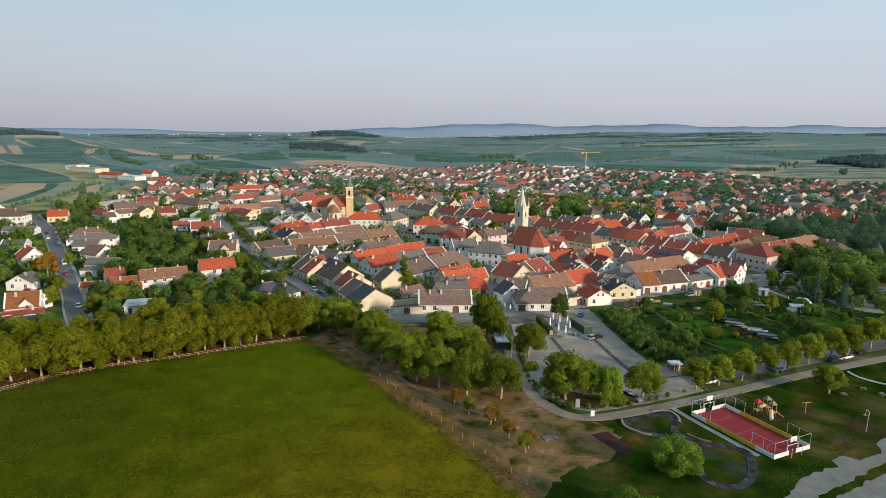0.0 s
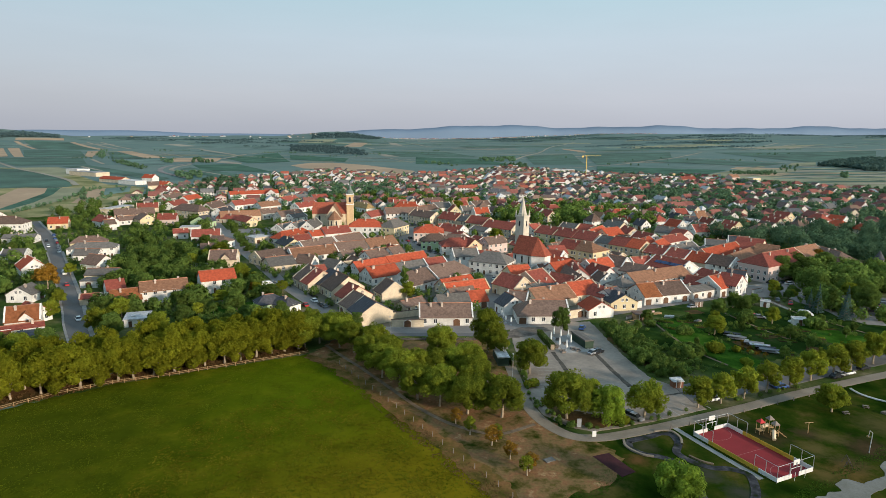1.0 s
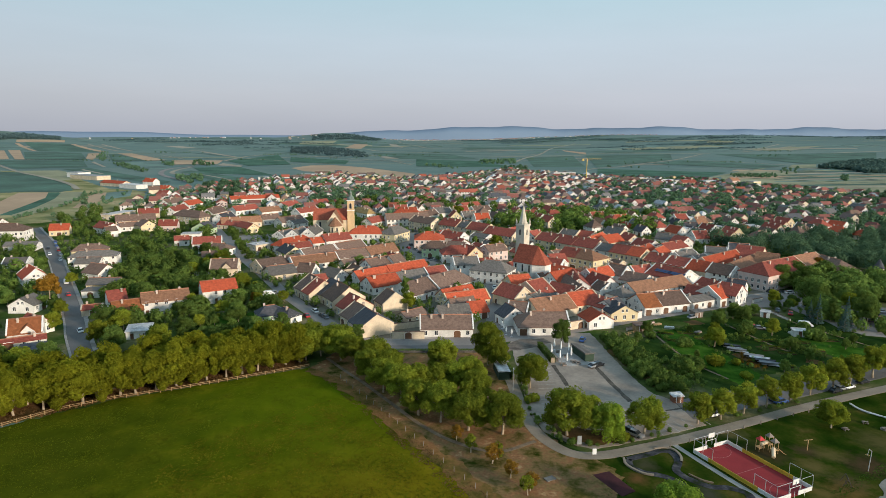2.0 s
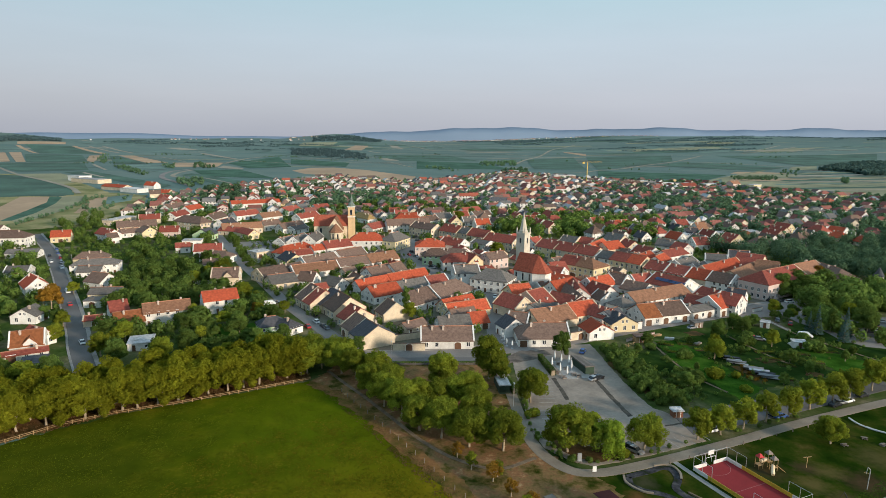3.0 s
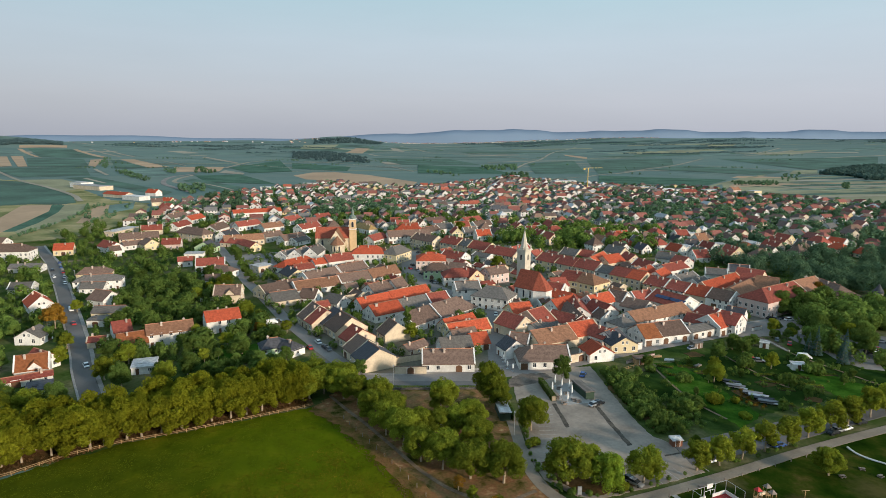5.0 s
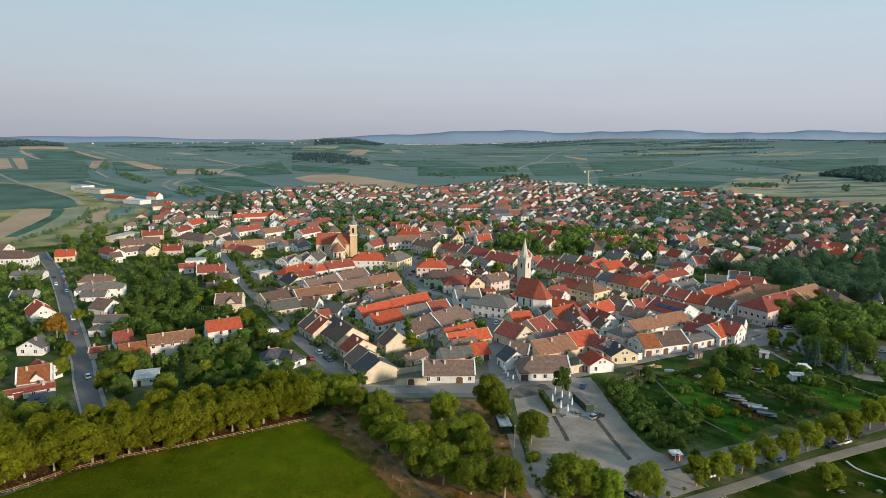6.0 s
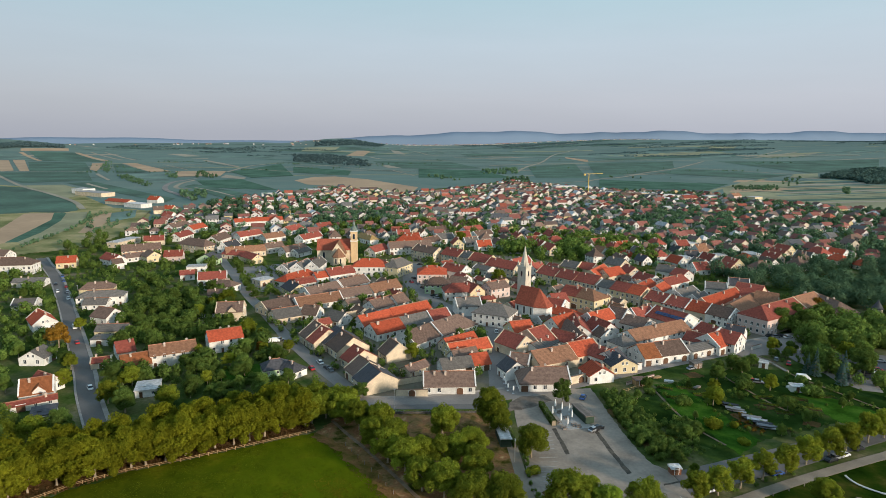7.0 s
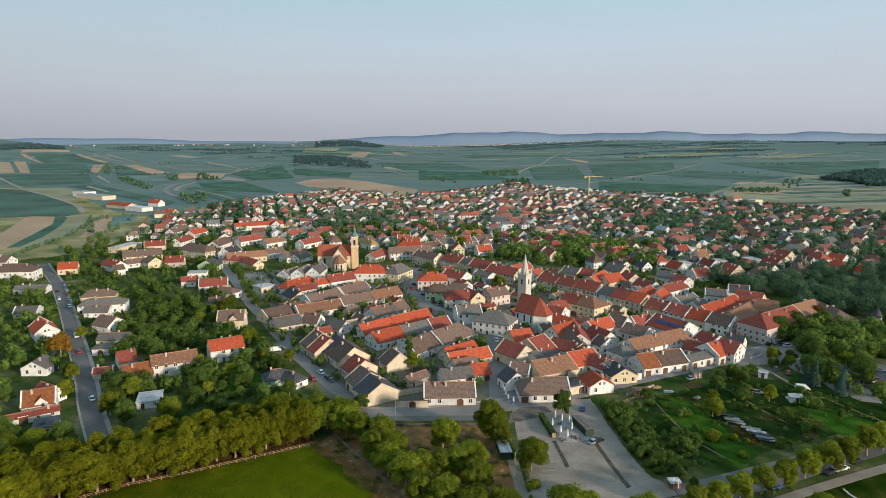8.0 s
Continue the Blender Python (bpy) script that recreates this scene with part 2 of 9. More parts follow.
# ---- terrain ----
def height(x, y):
    """The plain is level round the town and rises to low hills some kilometres off, higher to the east."""
    d = math.hypot(x, y)
    s = min(max((d - 1500) / 3000, 0), 1)
    s = s * s * (3 - 2 * s)
    z = s * (36 + 50 / (1 + math.exp(-(x - 850) / 330)) + 7 * math.sin(x / 430 + y / 900) + 5 * math.sin(x / 170 + 1) * math.sin(y / 210))
    z += s * 46 * math.exp(-((x + 700) / 260) ** 2 - ((y - 4250) / 420) ** 2)
    z += 58 * math.exp(-((x + 2050) / 420) ** 2 - ((y - 2650) / 420) ** 2)
    return z


def plain_material():
    """Vineyards and narrow fields: long parcels in greens and straws, with fine rows."""
    # base and parcel colours lean blue, with distance haze mixed into the greens
    m = material("hazed_vineyard_plain", (0.094, 0.166, 0.142), 0.95, 0.16, 0.0012, 0.03)
    n, l = m.node_tree.nodes, m.node_tree.links
    b = n["Principled BSDF"].inputs["Base Color"]
    base = b.links[0].from_socket
    geo, bend = n.new("ShaderNodeNewGeometry"), n.new("ShaderNodeTexNoise")
    bend.inputs["Scale"].default_value = 0.0011
    l.new(geo.outputs["Position"], bend.inputs["Vector"])
    push = n.new("ShaderNodeVectorMath")
    push.operation = "MULTIPLY_ADD"
    push.inputs[1].default_value = (700, 700, 0)
    l.new(bend.outputs["Color"], push.inputs[0])
    l.new(geo.outputs["Position"], push.inputs[2])
    last = base
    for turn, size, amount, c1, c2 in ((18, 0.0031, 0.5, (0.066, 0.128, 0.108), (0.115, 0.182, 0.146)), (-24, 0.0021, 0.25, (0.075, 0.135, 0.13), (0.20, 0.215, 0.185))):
        spin = n.new("ShaderNodeMapping")
        spin.inputs["Rotation"].default_value = (0, 0, radians(turn))
        l.new(push.outputs[0], spin.inputs["Vector"])
        brick = n.new("ShaderNodeTexBrick")
        brick.inputs["Scale"].default_value = size
        brick.inputs["Mortar Size"].default_value, brick.inputs["Mortar Smooth"].default_value = 0.004, 0.5
        brick.inputs["Brick Width"].default_value, brick.inputs["Row Height"].default_value = 1.3, 0.22
        brick.inputs["Color1"].default_value, brick.inputs["Color2"].default_value = (*c1, 1), (*c2, 1)
        brick.inputs["Mortar"].default_value = (0.16, 0.18, 0.15, 1)
        l.new(spin.outputs[0], brick.inputs["Vector"])
        mix = n.new("ShaderNodeMix")
        mix.data_type = "RGBA"
        mix.inputs["Factor"].default_value = amount
        l.new(last, mix.inputs["A"])
        l.new(brick.outputs["Color"], mix.inputs["B"])
        last = mix.outputs["Result"]
    l.new(last, b)
    return m


def build_ground():
    bm = bmesh.new()
    xs = [-6500, -5200, -4200] + [-3600 + 90 * i for i in range(81)] + [4200, 5200, 6500]
    ys = [-3000, -1500, -500] + [60 * i for i in range(80)] + [4850]
    grid = [[bm.verts.new((x, y, height(x, y))) for x in xs] for y in ys]
    for r0, r1 in zip(grid, grid[1:]):
        for i in range(len(xs) - 1):
            bm.faces.new((r0[i], r0[i + 1], r1[i + 1], r1[i])).smooth = True
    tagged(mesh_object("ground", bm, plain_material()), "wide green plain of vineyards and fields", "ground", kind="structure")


build_ground()


def mountain_range():
    """Blue hills on the horizon behind the plain."""
    # the blue is haze painted into the hills' own colour
    blue = material("hazed_hills", (0.185, 0.25, 0.33), 1.0, 0.05, 0.0006, 0.004)
    bm = bmesh.new()
    rows = []
    for i in range(241):
        x = -4200 + 37.5 * i
        rise = 1 / (1 + math.exp(-(x + 480) / 230))
        top = 68 + 68 * rise + rise * (9 * math.sin(x / 205 - 0.4) + 5 * math.sin(x / 92 + 1) + 2 * math.sin(x / 37) + 9 * x / 2000) + (1 - rise) * (10 * math.sin(x / 420 + 2) + 3 * math.sin(x / 140))
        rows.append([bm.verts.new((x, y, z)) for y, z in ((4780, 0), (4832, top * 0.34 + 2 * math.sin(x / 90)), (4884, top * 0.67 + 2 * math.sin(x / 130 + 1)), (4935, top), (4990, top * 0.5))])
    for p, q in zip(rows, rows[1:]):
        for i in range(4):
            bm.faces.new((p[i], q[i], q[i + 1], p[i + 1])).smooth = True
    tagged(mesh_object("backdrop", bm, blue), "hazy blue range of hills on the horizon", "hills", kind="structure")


mountain_range()


# ---- near ground: meadow, park, car park, streets ----
slab("garden_ground", [(-520, 195), (-109, 138), (-41, 178), (30, 125), (300, 235), (700, 420), (700, 760), (420, 1030), (135, 1300), (-60, 1060), (-200, 1160), (-310, 880), (-330, 700), (-310, 560), (-330, 490), (-430, 470)], 0.03, GARDEN, "green gardens and yards between the houses", "ground")
slab("meadow", [(-300, -120), (60, -120), (40, 60), (18.1, 95.6), (11.1, 107.1), (2.6, 119.4), (-11.1, 141), (-30, 169.6), (-41, 178.3), (-62.2, 166.8), (-75.4, 159.7), (-88.1, 154), (-106.9, 137.8), (-160, 95), (-300, 0)], 0.08, MEADOW, "wide mown green meadow inside a low wooden fence", "meadow", rough=0.9)
slab("park_lawn", [(60, -120), (400, -60), (420, 270), (260, 217), (128.6, 166), (96.7, 152.5), (73.5, 142), (48.8, 131.4), (36, 127), (30, 127.5), (24, 121), (18.1, 95.6), (40, 60)], 0.06, LAWN, "green park lawn with worn dry patches", "lawn", rough=0.9)
slab("dry_ground", [(-41, 178.3), (-36, 190), (-18, 196), (8, 196), (19.5, 190), (20, 165), (22, 142), (27, 130), (34.5, 125), (39, 117), (33, 108), (24, 104), (18.1, 95.6), (11.1, 107.1), (2.6, 119.4), (-11.1, 141), (-30, 169.6)], 0.10, DRY, "dry brown grass beside the meadow path", "ground", rough=1.6)
slab("car_park", [(23.6, 205), (22.5, 150), (24.5, 138), (29.5, 132), (35, 129.5), (49, 134.5), (66, 142), (63.6, 150), (62.2, 157), (58.8, 160.5), (56.6, 172.7), (55.4, 187.5), (54.6, 205), (54, 214), (30, 211)], 0.12, GRAVEL, "pale gravel and asphalt car park", "car park", rough=0.35)
slab("street_parking", [(64, 145), (97, 158), (140, 177), (185, 192), (183, 200), (138, 186), (94, 168), (63, 156)], 0.13, ASPHALT, "grey asphalt parking strip under street trees", "car park")
way("footpath", [(16, 214), (18.8, 194.4), (20.3, 165.4), (21.9, 141.8), (26.8, 129.9), (34.1, 126.6), (48.8, 131.2), (73.5, 141.9), (96.7, 152.7), (128.6, 166), (190, 190), (280, 222)], 3.2, 0.15, PATHMAT, "pale compacted footpath curving past the car park", "path")
way("field_path", [(-37, 186), (-30, 176), (-22.9, 166.5), (-13, 152), (-5.5, 141.1), (2.7, 132.5), (12.5, 128), (22, 133)], 1.1, 0.14, TRODDEN, "narrow trodden path along the meadow", "path")
way("front_street", [(-46, 201), (-17.7, 199.4), (0, 202), (18.6, 206.9), (45.1, 217.2), (78.1, 234.4), (112.4, 250.7), (141.7, 265.4), (170, 277)], 9.0, 0.14, ROADGREY, "grey asphalt street along the town front", "road")
way("church_street", [(19.5, 207), (21.5, 217), (22.2, 245.7), (22.5, 291.3), (10, 311), (-2, 326), (-14.9, 352), (-24, 398), (-20, 440)], 10.0, 0.16, ROADGREY, "grey paved street leading to the square", "road")
way("middle_road", [(-24, 196), (-45, 225), (-68.8, 262.3), (-80.7, 283.3), (-96.6, 312.3), (-116.6, 347.4), (-138, 391), (-159, 431), (-178.6, 475.3), (-200, 560), (-205, 640)], 6.0, 0.15, ROADGREY, "grey asphalt road between hedges and farmhouses", "road")
WEST_ROAD = [(-95, 158), (-126, 201.5), (-140.4, 223.7), (-158.8, 250.9), (-185.1, 288.8), (-213, 328.9), (-255.4, 387.8), (-289, 429.5), (-305, 450)]
way("west_road", WEST_ROAD, 6.0, 0.15, ASPHALT, "dark asphalt road with parked cars", "road")
PAVEMENT = material("pale_pavement", (0.30, 0.275, 0.245), 0.9, 0.14, 0.3, 2.0)


def pavement(line, road, width, side, label):
    """A raised pavement that follows one edge of a road."""
    inner, outer = ribbon_points(line, road + 0.1)[side], ribbon_points(line, road + 2 * width)[side]
    bm = bmesh.new()
    for a, b, c, d in zip(inner, inner[1:], outer, outer[1:]):
        top = [bm.verts.new((p.x, p.y, 0.24)) for p in (a, b, d, c)]
        low = [bm.verts.new((p.x, p.y, 0.0)) for p in (a, b, d, c)]
        bm.faces.new(top)
        bm.faces.new((top[0], top[1], low[1], low[0]))
        bm.faces.new((top[2], top[3], low[3], low[2]))
    bmesh.ops.remove_doubles(bm, verts=bm.verts, dist=0.001)
    bmesh.ops.recalc_face_normals(bm, faces=bm.faces)
    return tagged(mesh_object("pavement", bm, PAVEMENT), label, "pavement", kind="structure")


pavement(WEST_ROAD, 6.0, 1.5, 1, "pale pavement beside the dark road")
pavement(WEST_ROAD, 6.0, 0.8, 0, "narrow pale pavement beside the dark road")
pavement([(-46, 201), (-17.7, 199.4), (0, 202), (18.6, 206.9), (45.1, 217.2), (78.1, 234.4), (112.4, 250.7), (141.7, 265.4), (170, 277)], 9.0, 1.4, 0, "pale pavement along the house fronts")
STRAW = material("stubble_field", (0.40, 0.27, 0.165), 0.95, 0.12, 0.01, 0.15)
STRAW_GREEN = material("faded_meadow", (0.25, 0.245, 0.14), 0.95, 0.16, 0.012, 0.15)
slab("tan_field", [(-322, 1300), (-307, 1420), (-260, 1440), (-174, 1350), (-51.8, 1140), (-56.5, 1040), (-95.7, 1038), (-141, 1085), (-217, 1165), (-270, 1190)], 0.10, STRAW, "large tan field behind the town", "field")
slab("strip_field", [(440, 960), (520, 1150), (700, 1420), (1400, 1500), (1150, 1150), (640, 800), (560, 830)], 0.05, STRAW_GREEN, "pale strip fields on the plain", "field")
slab("pale_strip", [(500, 1080), (540, 1150), (1300, 1330), (1250, 1260)], 0.10, STRAW, "narrow straw-coloured strip of field", "field")
slab("pale_strip", [(620, 1330), (680, 1420), (1400, 1500), (1380, 1450)], 0.10, STRAW, "narrow straw-coloured strip of field", "field")
PAVING = material("worn_paving", (0.19, 0.155, 0.12), 0.9, 0.2, 0.12, 1.2, second=(0.085, 0.095, 0.05))
slab("town_paving", [(-44, 205), (0, 206), (45, 222), (110, 255), (158, 278), (165, 330), (120, 400), (60, 470), (-20, 480), (-70, 425), (-112, 385), (-95, 310), (-60, 258)], 0.07, PAVING, "worn paving of yards and lanes in the old town", "paving")
slab("side_lot", [(-150, 420), (-118, 352), (-96, 356), (-88, 400), (-110, 440)], 0.09, ROADGREY, "grey asphalt lot beside the road", "car park")


LAID = []


def laid_height(x, y):
    """Just over the ground, a little more where it rolls."""
    return height(x, y) + 0.12 + 0.28 * min(max((math.hypot(x, y) - 1450) / 300, 0), 1)


def parcel(x, y, L, W, rot, mat, label):
    """A field laid over the rolling plain."""
    c, s = math.cos(radians(rot)), math.sin(radians(rot))
    bm = bmesh.new()
    rows = []
    for i in range(13):
        u = (i / 12 - 0.5) * L
        bend = 0.06 * L * math.sin(i / 12 * 3.1)
        rows.append([])
        for k in range(5):
            v = (k / 4 - 0.5) * W + bend
            px, py = x + u * c - v * s, y + u * s + v * c
            rows[-1].append(bm.verts.new((px, py, laid_height(px, py) + 0.002 * len(LAID))))
    for p, q in zip(rows, rows[1:]):
        for k in range(4):
            bm.faces.new((p[k], q[k], q[k + 1], p[k + 1]))
    LAID.append(tagged(mesh_object("field", bm, mat), label, "field", kind="structure"))


# both vine greens hold added blue in place of haze
DEEP_VINES = material("deep_green_hazed_vines", (0.056, 0.118, 0.082), 0.95, 0.28, 0.012, 0.12)
PALE_VINES = material("pale_green_hazed_vines", (0.108, 0.172, 0.142), 0.95, 0.26, 0.012, 0.12)
PALE_STRAW = material("pale_straw", (0.29, 0.255, 0.19), 0.95, 0.14, 0.01, 0.1)
prnd = random.Random(21)
KINDS = [(DEEP_VINES, "dark green vineyard parcel"), (PALE_VINES, "pale green vineyard parcel"), (PALE_STRAW, "straw-coloured field between vineyards"), (STRAW_GREEN, "faded green meadow between vineyards")]
for i in range(60):
    d = 2500 + 2000 * prnd.random()
    a = prnd.uniform(-0.66, 0.66)
    x, y = d * math.sin(a), d * math.cos(a)
    if y < 1450 and -420 < x < 560:
        continue
    mat, label = prnd.choices(KINDS, (5, 4, 3, 2))[0]
    thin = mat is PALE_STRAW
    turn = prnd.choice((-48, -30, 38, 55)) + prnd.uniform(-8, 8) if x < -250 else prnd.choice((-18, 6, 20)) + prnd.uniform(-6, 6)
    parcel(x, y, prnd.uniform(200, 620), prnd.uniform(20, 70) if thin else prnd.uniform(60, 200), turn, mat, label + " on the plain")
for i in range(64):
    d, a = 1500 + 2300 * prnd.random() ** 1.2, prnd.uniform(-0.64, 0.64)
    x, y = d * math.sin(a), d * math.cos(a)
    turn = prnd.choice((-52, -40, 30, 42)) + prnd.uniform(-6, 6) if x < -250 else prnd.choice((-10, 4, 12, 22)) + prnd.uniform(-5, 5)
    mat, label = prnd.choices(KINDS, (4, 4, 2, 3))[0]
    parcel(x, y, prnd.uniform(160, 480), prnd.uniform(6, 22), turn, mat, label + " in a narrow strip")
for i in range(13):
    y = 905 + i * 52
    parcel(760 + i * 42, y, 620 + 20 * i, 14 + 9 * (i % 3), 7 + i * 0.4, (PALE_STRAW, DEEP_VINES, STRAW_GREEN, PALE_VINES)[i % 4], "narrow strip field on the plain")
LEAF_LITTER = material("leaf_litter", (0.16, 0.085, 0.04), 0.95, 0.3, 0.15, 1.4, second=(0.07, 0.06, 0.02), spec=0.0)
slab("tree_belt_ground", [(-118, 131), (-107, 139), (-98.5, 148), (-88, 155.3), (-75.2, 161), (-62, 168.2), (-41, 180), (-50, 196), (-84, 178), (-110, 163), (-135, 145)], 0.06, LEAF_LITTER, "brown leaf litter under the row of planes", "ground", rough=0.7)
ALLOTMENT = ground_mix("allotment_grass", [(0.012, 0.028, 0.006), (0.02, 0.045, 0.008), (0.03, 0.056, 0.012), (0.055, 0.05, 0.022)], 0.07, 1.0, 0.35)
slab("allotment_lawn", [(66, 206), (70, 182), (80, 168), (150, 196), (172, 215), (150, 232), (118, 236), (90, 222)], 0.055, ALLOTMENT, "green allotment lawn with worn plots", "lawn", rough=1.2)
slab("yard_parking", [(152, 238), (162, 222), (190, 210), (226, 230), (196, 250), (172, 256)], 0.10, ASPHALT, "asphalt yard with parked cars under trees", "car park", rough=0.4)
slab("forecourt", [(124.8, 252.4), (139.7, 259.9), (144.6, 270.4), (150.2, 275.8), (163.8, 272.7), (161.3, 264.3), (155.5, 254.7), (157.0, 247.4), (163.0, 239.3), (163.6, 230.3), (164.3, 219.6), (160.9, 211.9), (154.3, 213.9), (150.2, 222.8), (150.6, 232.5), (146.8, 243.0), (146.3, 252.5), (136.6, 250.6), (127.2, 247.6)], 0.17, ROADGREY, "grey asphalt forecourt and lane beside the gardens", "road", rough=0.3)
slab("planting_bed", [(25.4, 146), (27.5, 137.5), (31, 133.4), (36, 131), (47, 135.4), (45, 139.5), (37, 138.5), (30, 141), (28, 147)], 0.14, LEAF_LITTER, "brown planting bed under the car park trees", "ground", rough=0.6)


BROWN_STRIP = ground_mix("dry_verge", [(0.075, 0.085, 0.013), (0.155, 0.105, 0.030), (0.20, 0.102, 0.040), (0.175, 0.08, 0.036)], 0.16, 1.4, 0.4)
slab("dry_verge", [(-41, 178.3), (-30, 169.6), (-13.8, 147.0), (-4.3, 134.6), (3.5, 123.4), (9.7, 113.8), (14.4, 105.0), (18.1, 95.6), (15.5, 93.0), (11.5, 99.2), (8.4, 105.8), (4.9, 113.3), (-0.6, 121.7), (-7.4, 130.8), (-15.0, 141.8), (-22.0, 153.0), (-31, 165.5), (-42, 175.5)], 0.115, BROWN_STRIP, "strip of dry reddish-brown grass along the meadow", "ground", rough=1.5)
slab("front_parking", [(-19, 194.2), (11, 195.0), (12.5, 199.4), (-19.5, 198.4)], 0.165, ASPHALT, "dark asphalt parking bays along the front street", "car park", rough=0.2)
slab("worn_forecourt", [(21.0, 193.5), (29.5, 196.8), (37.6, 203.0), (35.8, 207.0), (27.4, 206.0), (22.5, 201.0)], 0.17, material("worn_brown_paving", (0.15, 0.118, 0.092), 0.9, 0.3, 0.35, 2.0), "worn brown paving in front of the restaurant", "paving", rough=0.7)
way("far_street", [(55, 480), (76, 545), (98, 640), (118, 735), (150, 900), (165, 1010)], 9, 0.15, ROADGREY, "pale street running out between the far houses", "road")


# ---- houses ----
def roof_material(name, colour, island=0.22):
    """Old clay tiles: courses across the slope, patches of lichen and newer tiles."""
    m = material(name, colour, 0.9, 0.17, 1.1, 4.5, 0.25, island=island, spec=0.15)
    n, l = m.node_tree.nodes, m.node_tree.links
    geo = n.new("ShaderNodeTexCoord")
    wave = n.new("ShaderNodeTexWave")
    wave.bands_direction = "Z"
    wave.inputs["Scale"].default_value, wave.inputs["Distortion"].default_value = 1.1, 1.2
    l.new(geo.outputs["Object"], wave.inputs["Vector"])
    k = n.new("ShaderNodeMapRange")
    k.inputs["To Min"].default_value, k.inputs["To Max"].default_value = 0.82, 1.12
    l.new(wave.outputs["Fac"], k.inputs["Value"])
    hue = n.new("ShaderNodeHueSaturation")
    b = n["Principled BSDF"].inputs["Base Color"]
    l.new(b.links[0].from_socket, hue.inputs["Color"])
    l.new(k.outputs["Result"], hue.inputs["Value"])
    isle, tone = n.new("ShaderNodeNewGeometry"), n.new("ShaderNodeMapRange")
    tone.inputs["To Min"].default_value, tone.inputs["To Max"].default_value = 0.8, 1.2
    l.new(isle.outputs["Random Per Island"], tone.inputs["Value"])
    each = n.new("ShaderNodeHueSaturation")
    l.new(hue.outputs["Color"], each.inputs["Color"])
    l.new(tone.outputs["Result"], each.inputs["Value"])
    l.new(each.outputs["Color"], b)
    return m


ROOFS = {
    "R": (roof_material("bright_red_tiles", (0.44, 0.088, 0.042)), "bright red tiled"),
    "D": (roof_material("dark_red_tiles", (0.30, 0.080, 0.056)), "dark red tiled"),
    "B": (roof_material("brown_tiles", (0.175, 0.116, 0.09)), "weathered brown tiled"),
    "T": (roof_material("tan_tiles", (0.29, 0.148, 0.088)), "faded tan tiled"),
    "O": (roof_material("orange_brown_tiles", (0.31, 0.11, 0.045)), "orange-brown tiled"),
    "G": (roof_material("grey_tiles", (0.155, 0.14, 0.125)), "grey tiled"),
    "K": (roof_material("slate_tiles", (0.075, 0.075, 0.082)), "dark slate-grey"),
    "P": (roof_material("pale_sheet", (0.52, 0.50, 0.48)), "pale grey flat"),
    "Y": (roof_material("yellowish_tiles", (0.36, 0.24, 0.10)), "ochre tiled"),
}
WALLS = {
    "w": (material("white_plaster", (0.69, 0.665, 0.62), 0.9, 0.12, 0.3, 2.0, island=0.12), "white plastered"),
    "c": (material("cream_plaster", (0.62, 0.51, 0.37), 0.9, 0.13, 0.3, 2.0, island=0.08), "cream plastered"),
    "y": (material("yellow_plaster", (0.64, 0.53, 0.33), 0.9, 0.06, 0.3, 2.0, island=0.08), "yellow plastered"),
    "p": (material("pink_plaster", (0.60, 0.47, 0.42), 0.9, 0.06, 0.3, 2.0, island=0.08), "pale pink plastered"),
    "g": (material("green_plaster", (0.42, 0.55, 0.33), 0.9, 0.05, 0.3, 2.0), "pale green plastered"),
}
GLASS = material("window_glass", (0.03, 0.035, 0.045), 0.12, 0.1, 0.5, 3.0, spec=0.6)
FRAME = material("white_frame", (0.78, 0.77, 0.74), 0.5, 0.03, 1.0, 5.0)
DOORWOOD = material("brown_door_wood", (0.13, 0.065, 0.035), 0.6, 0.15, 1.0, 8.0)
BRICK = material("chimney_brick", (0.50, 0.40, 0.33), 0.9, 0.15, 1.0, 8.0, island=0.25)
SOLAR = material("solar_cells", (0.012, 0.03, 0.10), 0.15, 0.1, 1.0, 4.0, spec=0.6)


def window_mesh(w, h):
    """One joined sheet: a proud frame with a middle bar, two panes set back, and a sill."""
    bm = bmesh.new()
    fr = 0.07
    xs = [-w / 2, -w / 2 + fr, -0.04, 0.04, w / 2 - fr, w / 2]
    zs = [0, fr, h - fr, h]
    depth = lambda i, k: -0.01 if i in (1, 3) and k == 1 else -0.07 if 0 <= i < 5 and 0 <= k < 3 else 0.05

    def quad(pts, mi):
        bm.faces.new([bm.verts.new(p) for p in pts]).material_index = mi

    for i in range(5):
        for k in range(3):
            d = depth(i, k)
            quad([(xs[i], d, zs[k]), (xs[i + 1], d, zs[k]), (xs[i + 1], d, zs[k + 1]), (xs[i], d, zs[k + 1])], 1 if d > -0.05 else 0)
    for i in range(6):
        for k in range(3):
            d, e = depth(i - 1, k), depth(i, k)
            if d != e:
                quad([(xs[i], d, zs[k]), (xs[i], e, zs[k]), (xs[i], e, zs[k + 1]), (xs[i], d, zs[k + 1])], 0)
    for i in range(5):
        for k in range(4):
            d, e = depth(i, k - 1), depth(i, k)
            if d != e:
                quad([(xs[i], d, zs[k]), (xs[i], e, zs[k]), (xs[i + 1], e, zs[k]), (xs[i + 1], d, zs[k])], 0)
    quad([(-w / 2, -0.07, 0), (w / 2, -0.07, 0), (w / 2 + 0.1, -0.17, -0.08), (-w / 2 - 0.1, -0.17, -0.08)], 0)
    bmesh.ops.remove_doubles(bm, verts=bm.verts, dist=0.001)
    me = bpy.data.meshes.new("window")
    bm.to_mesh(me)
    bm.free()
    me.materials.append(FRAME), me.materials.append(GLASS)
    return me


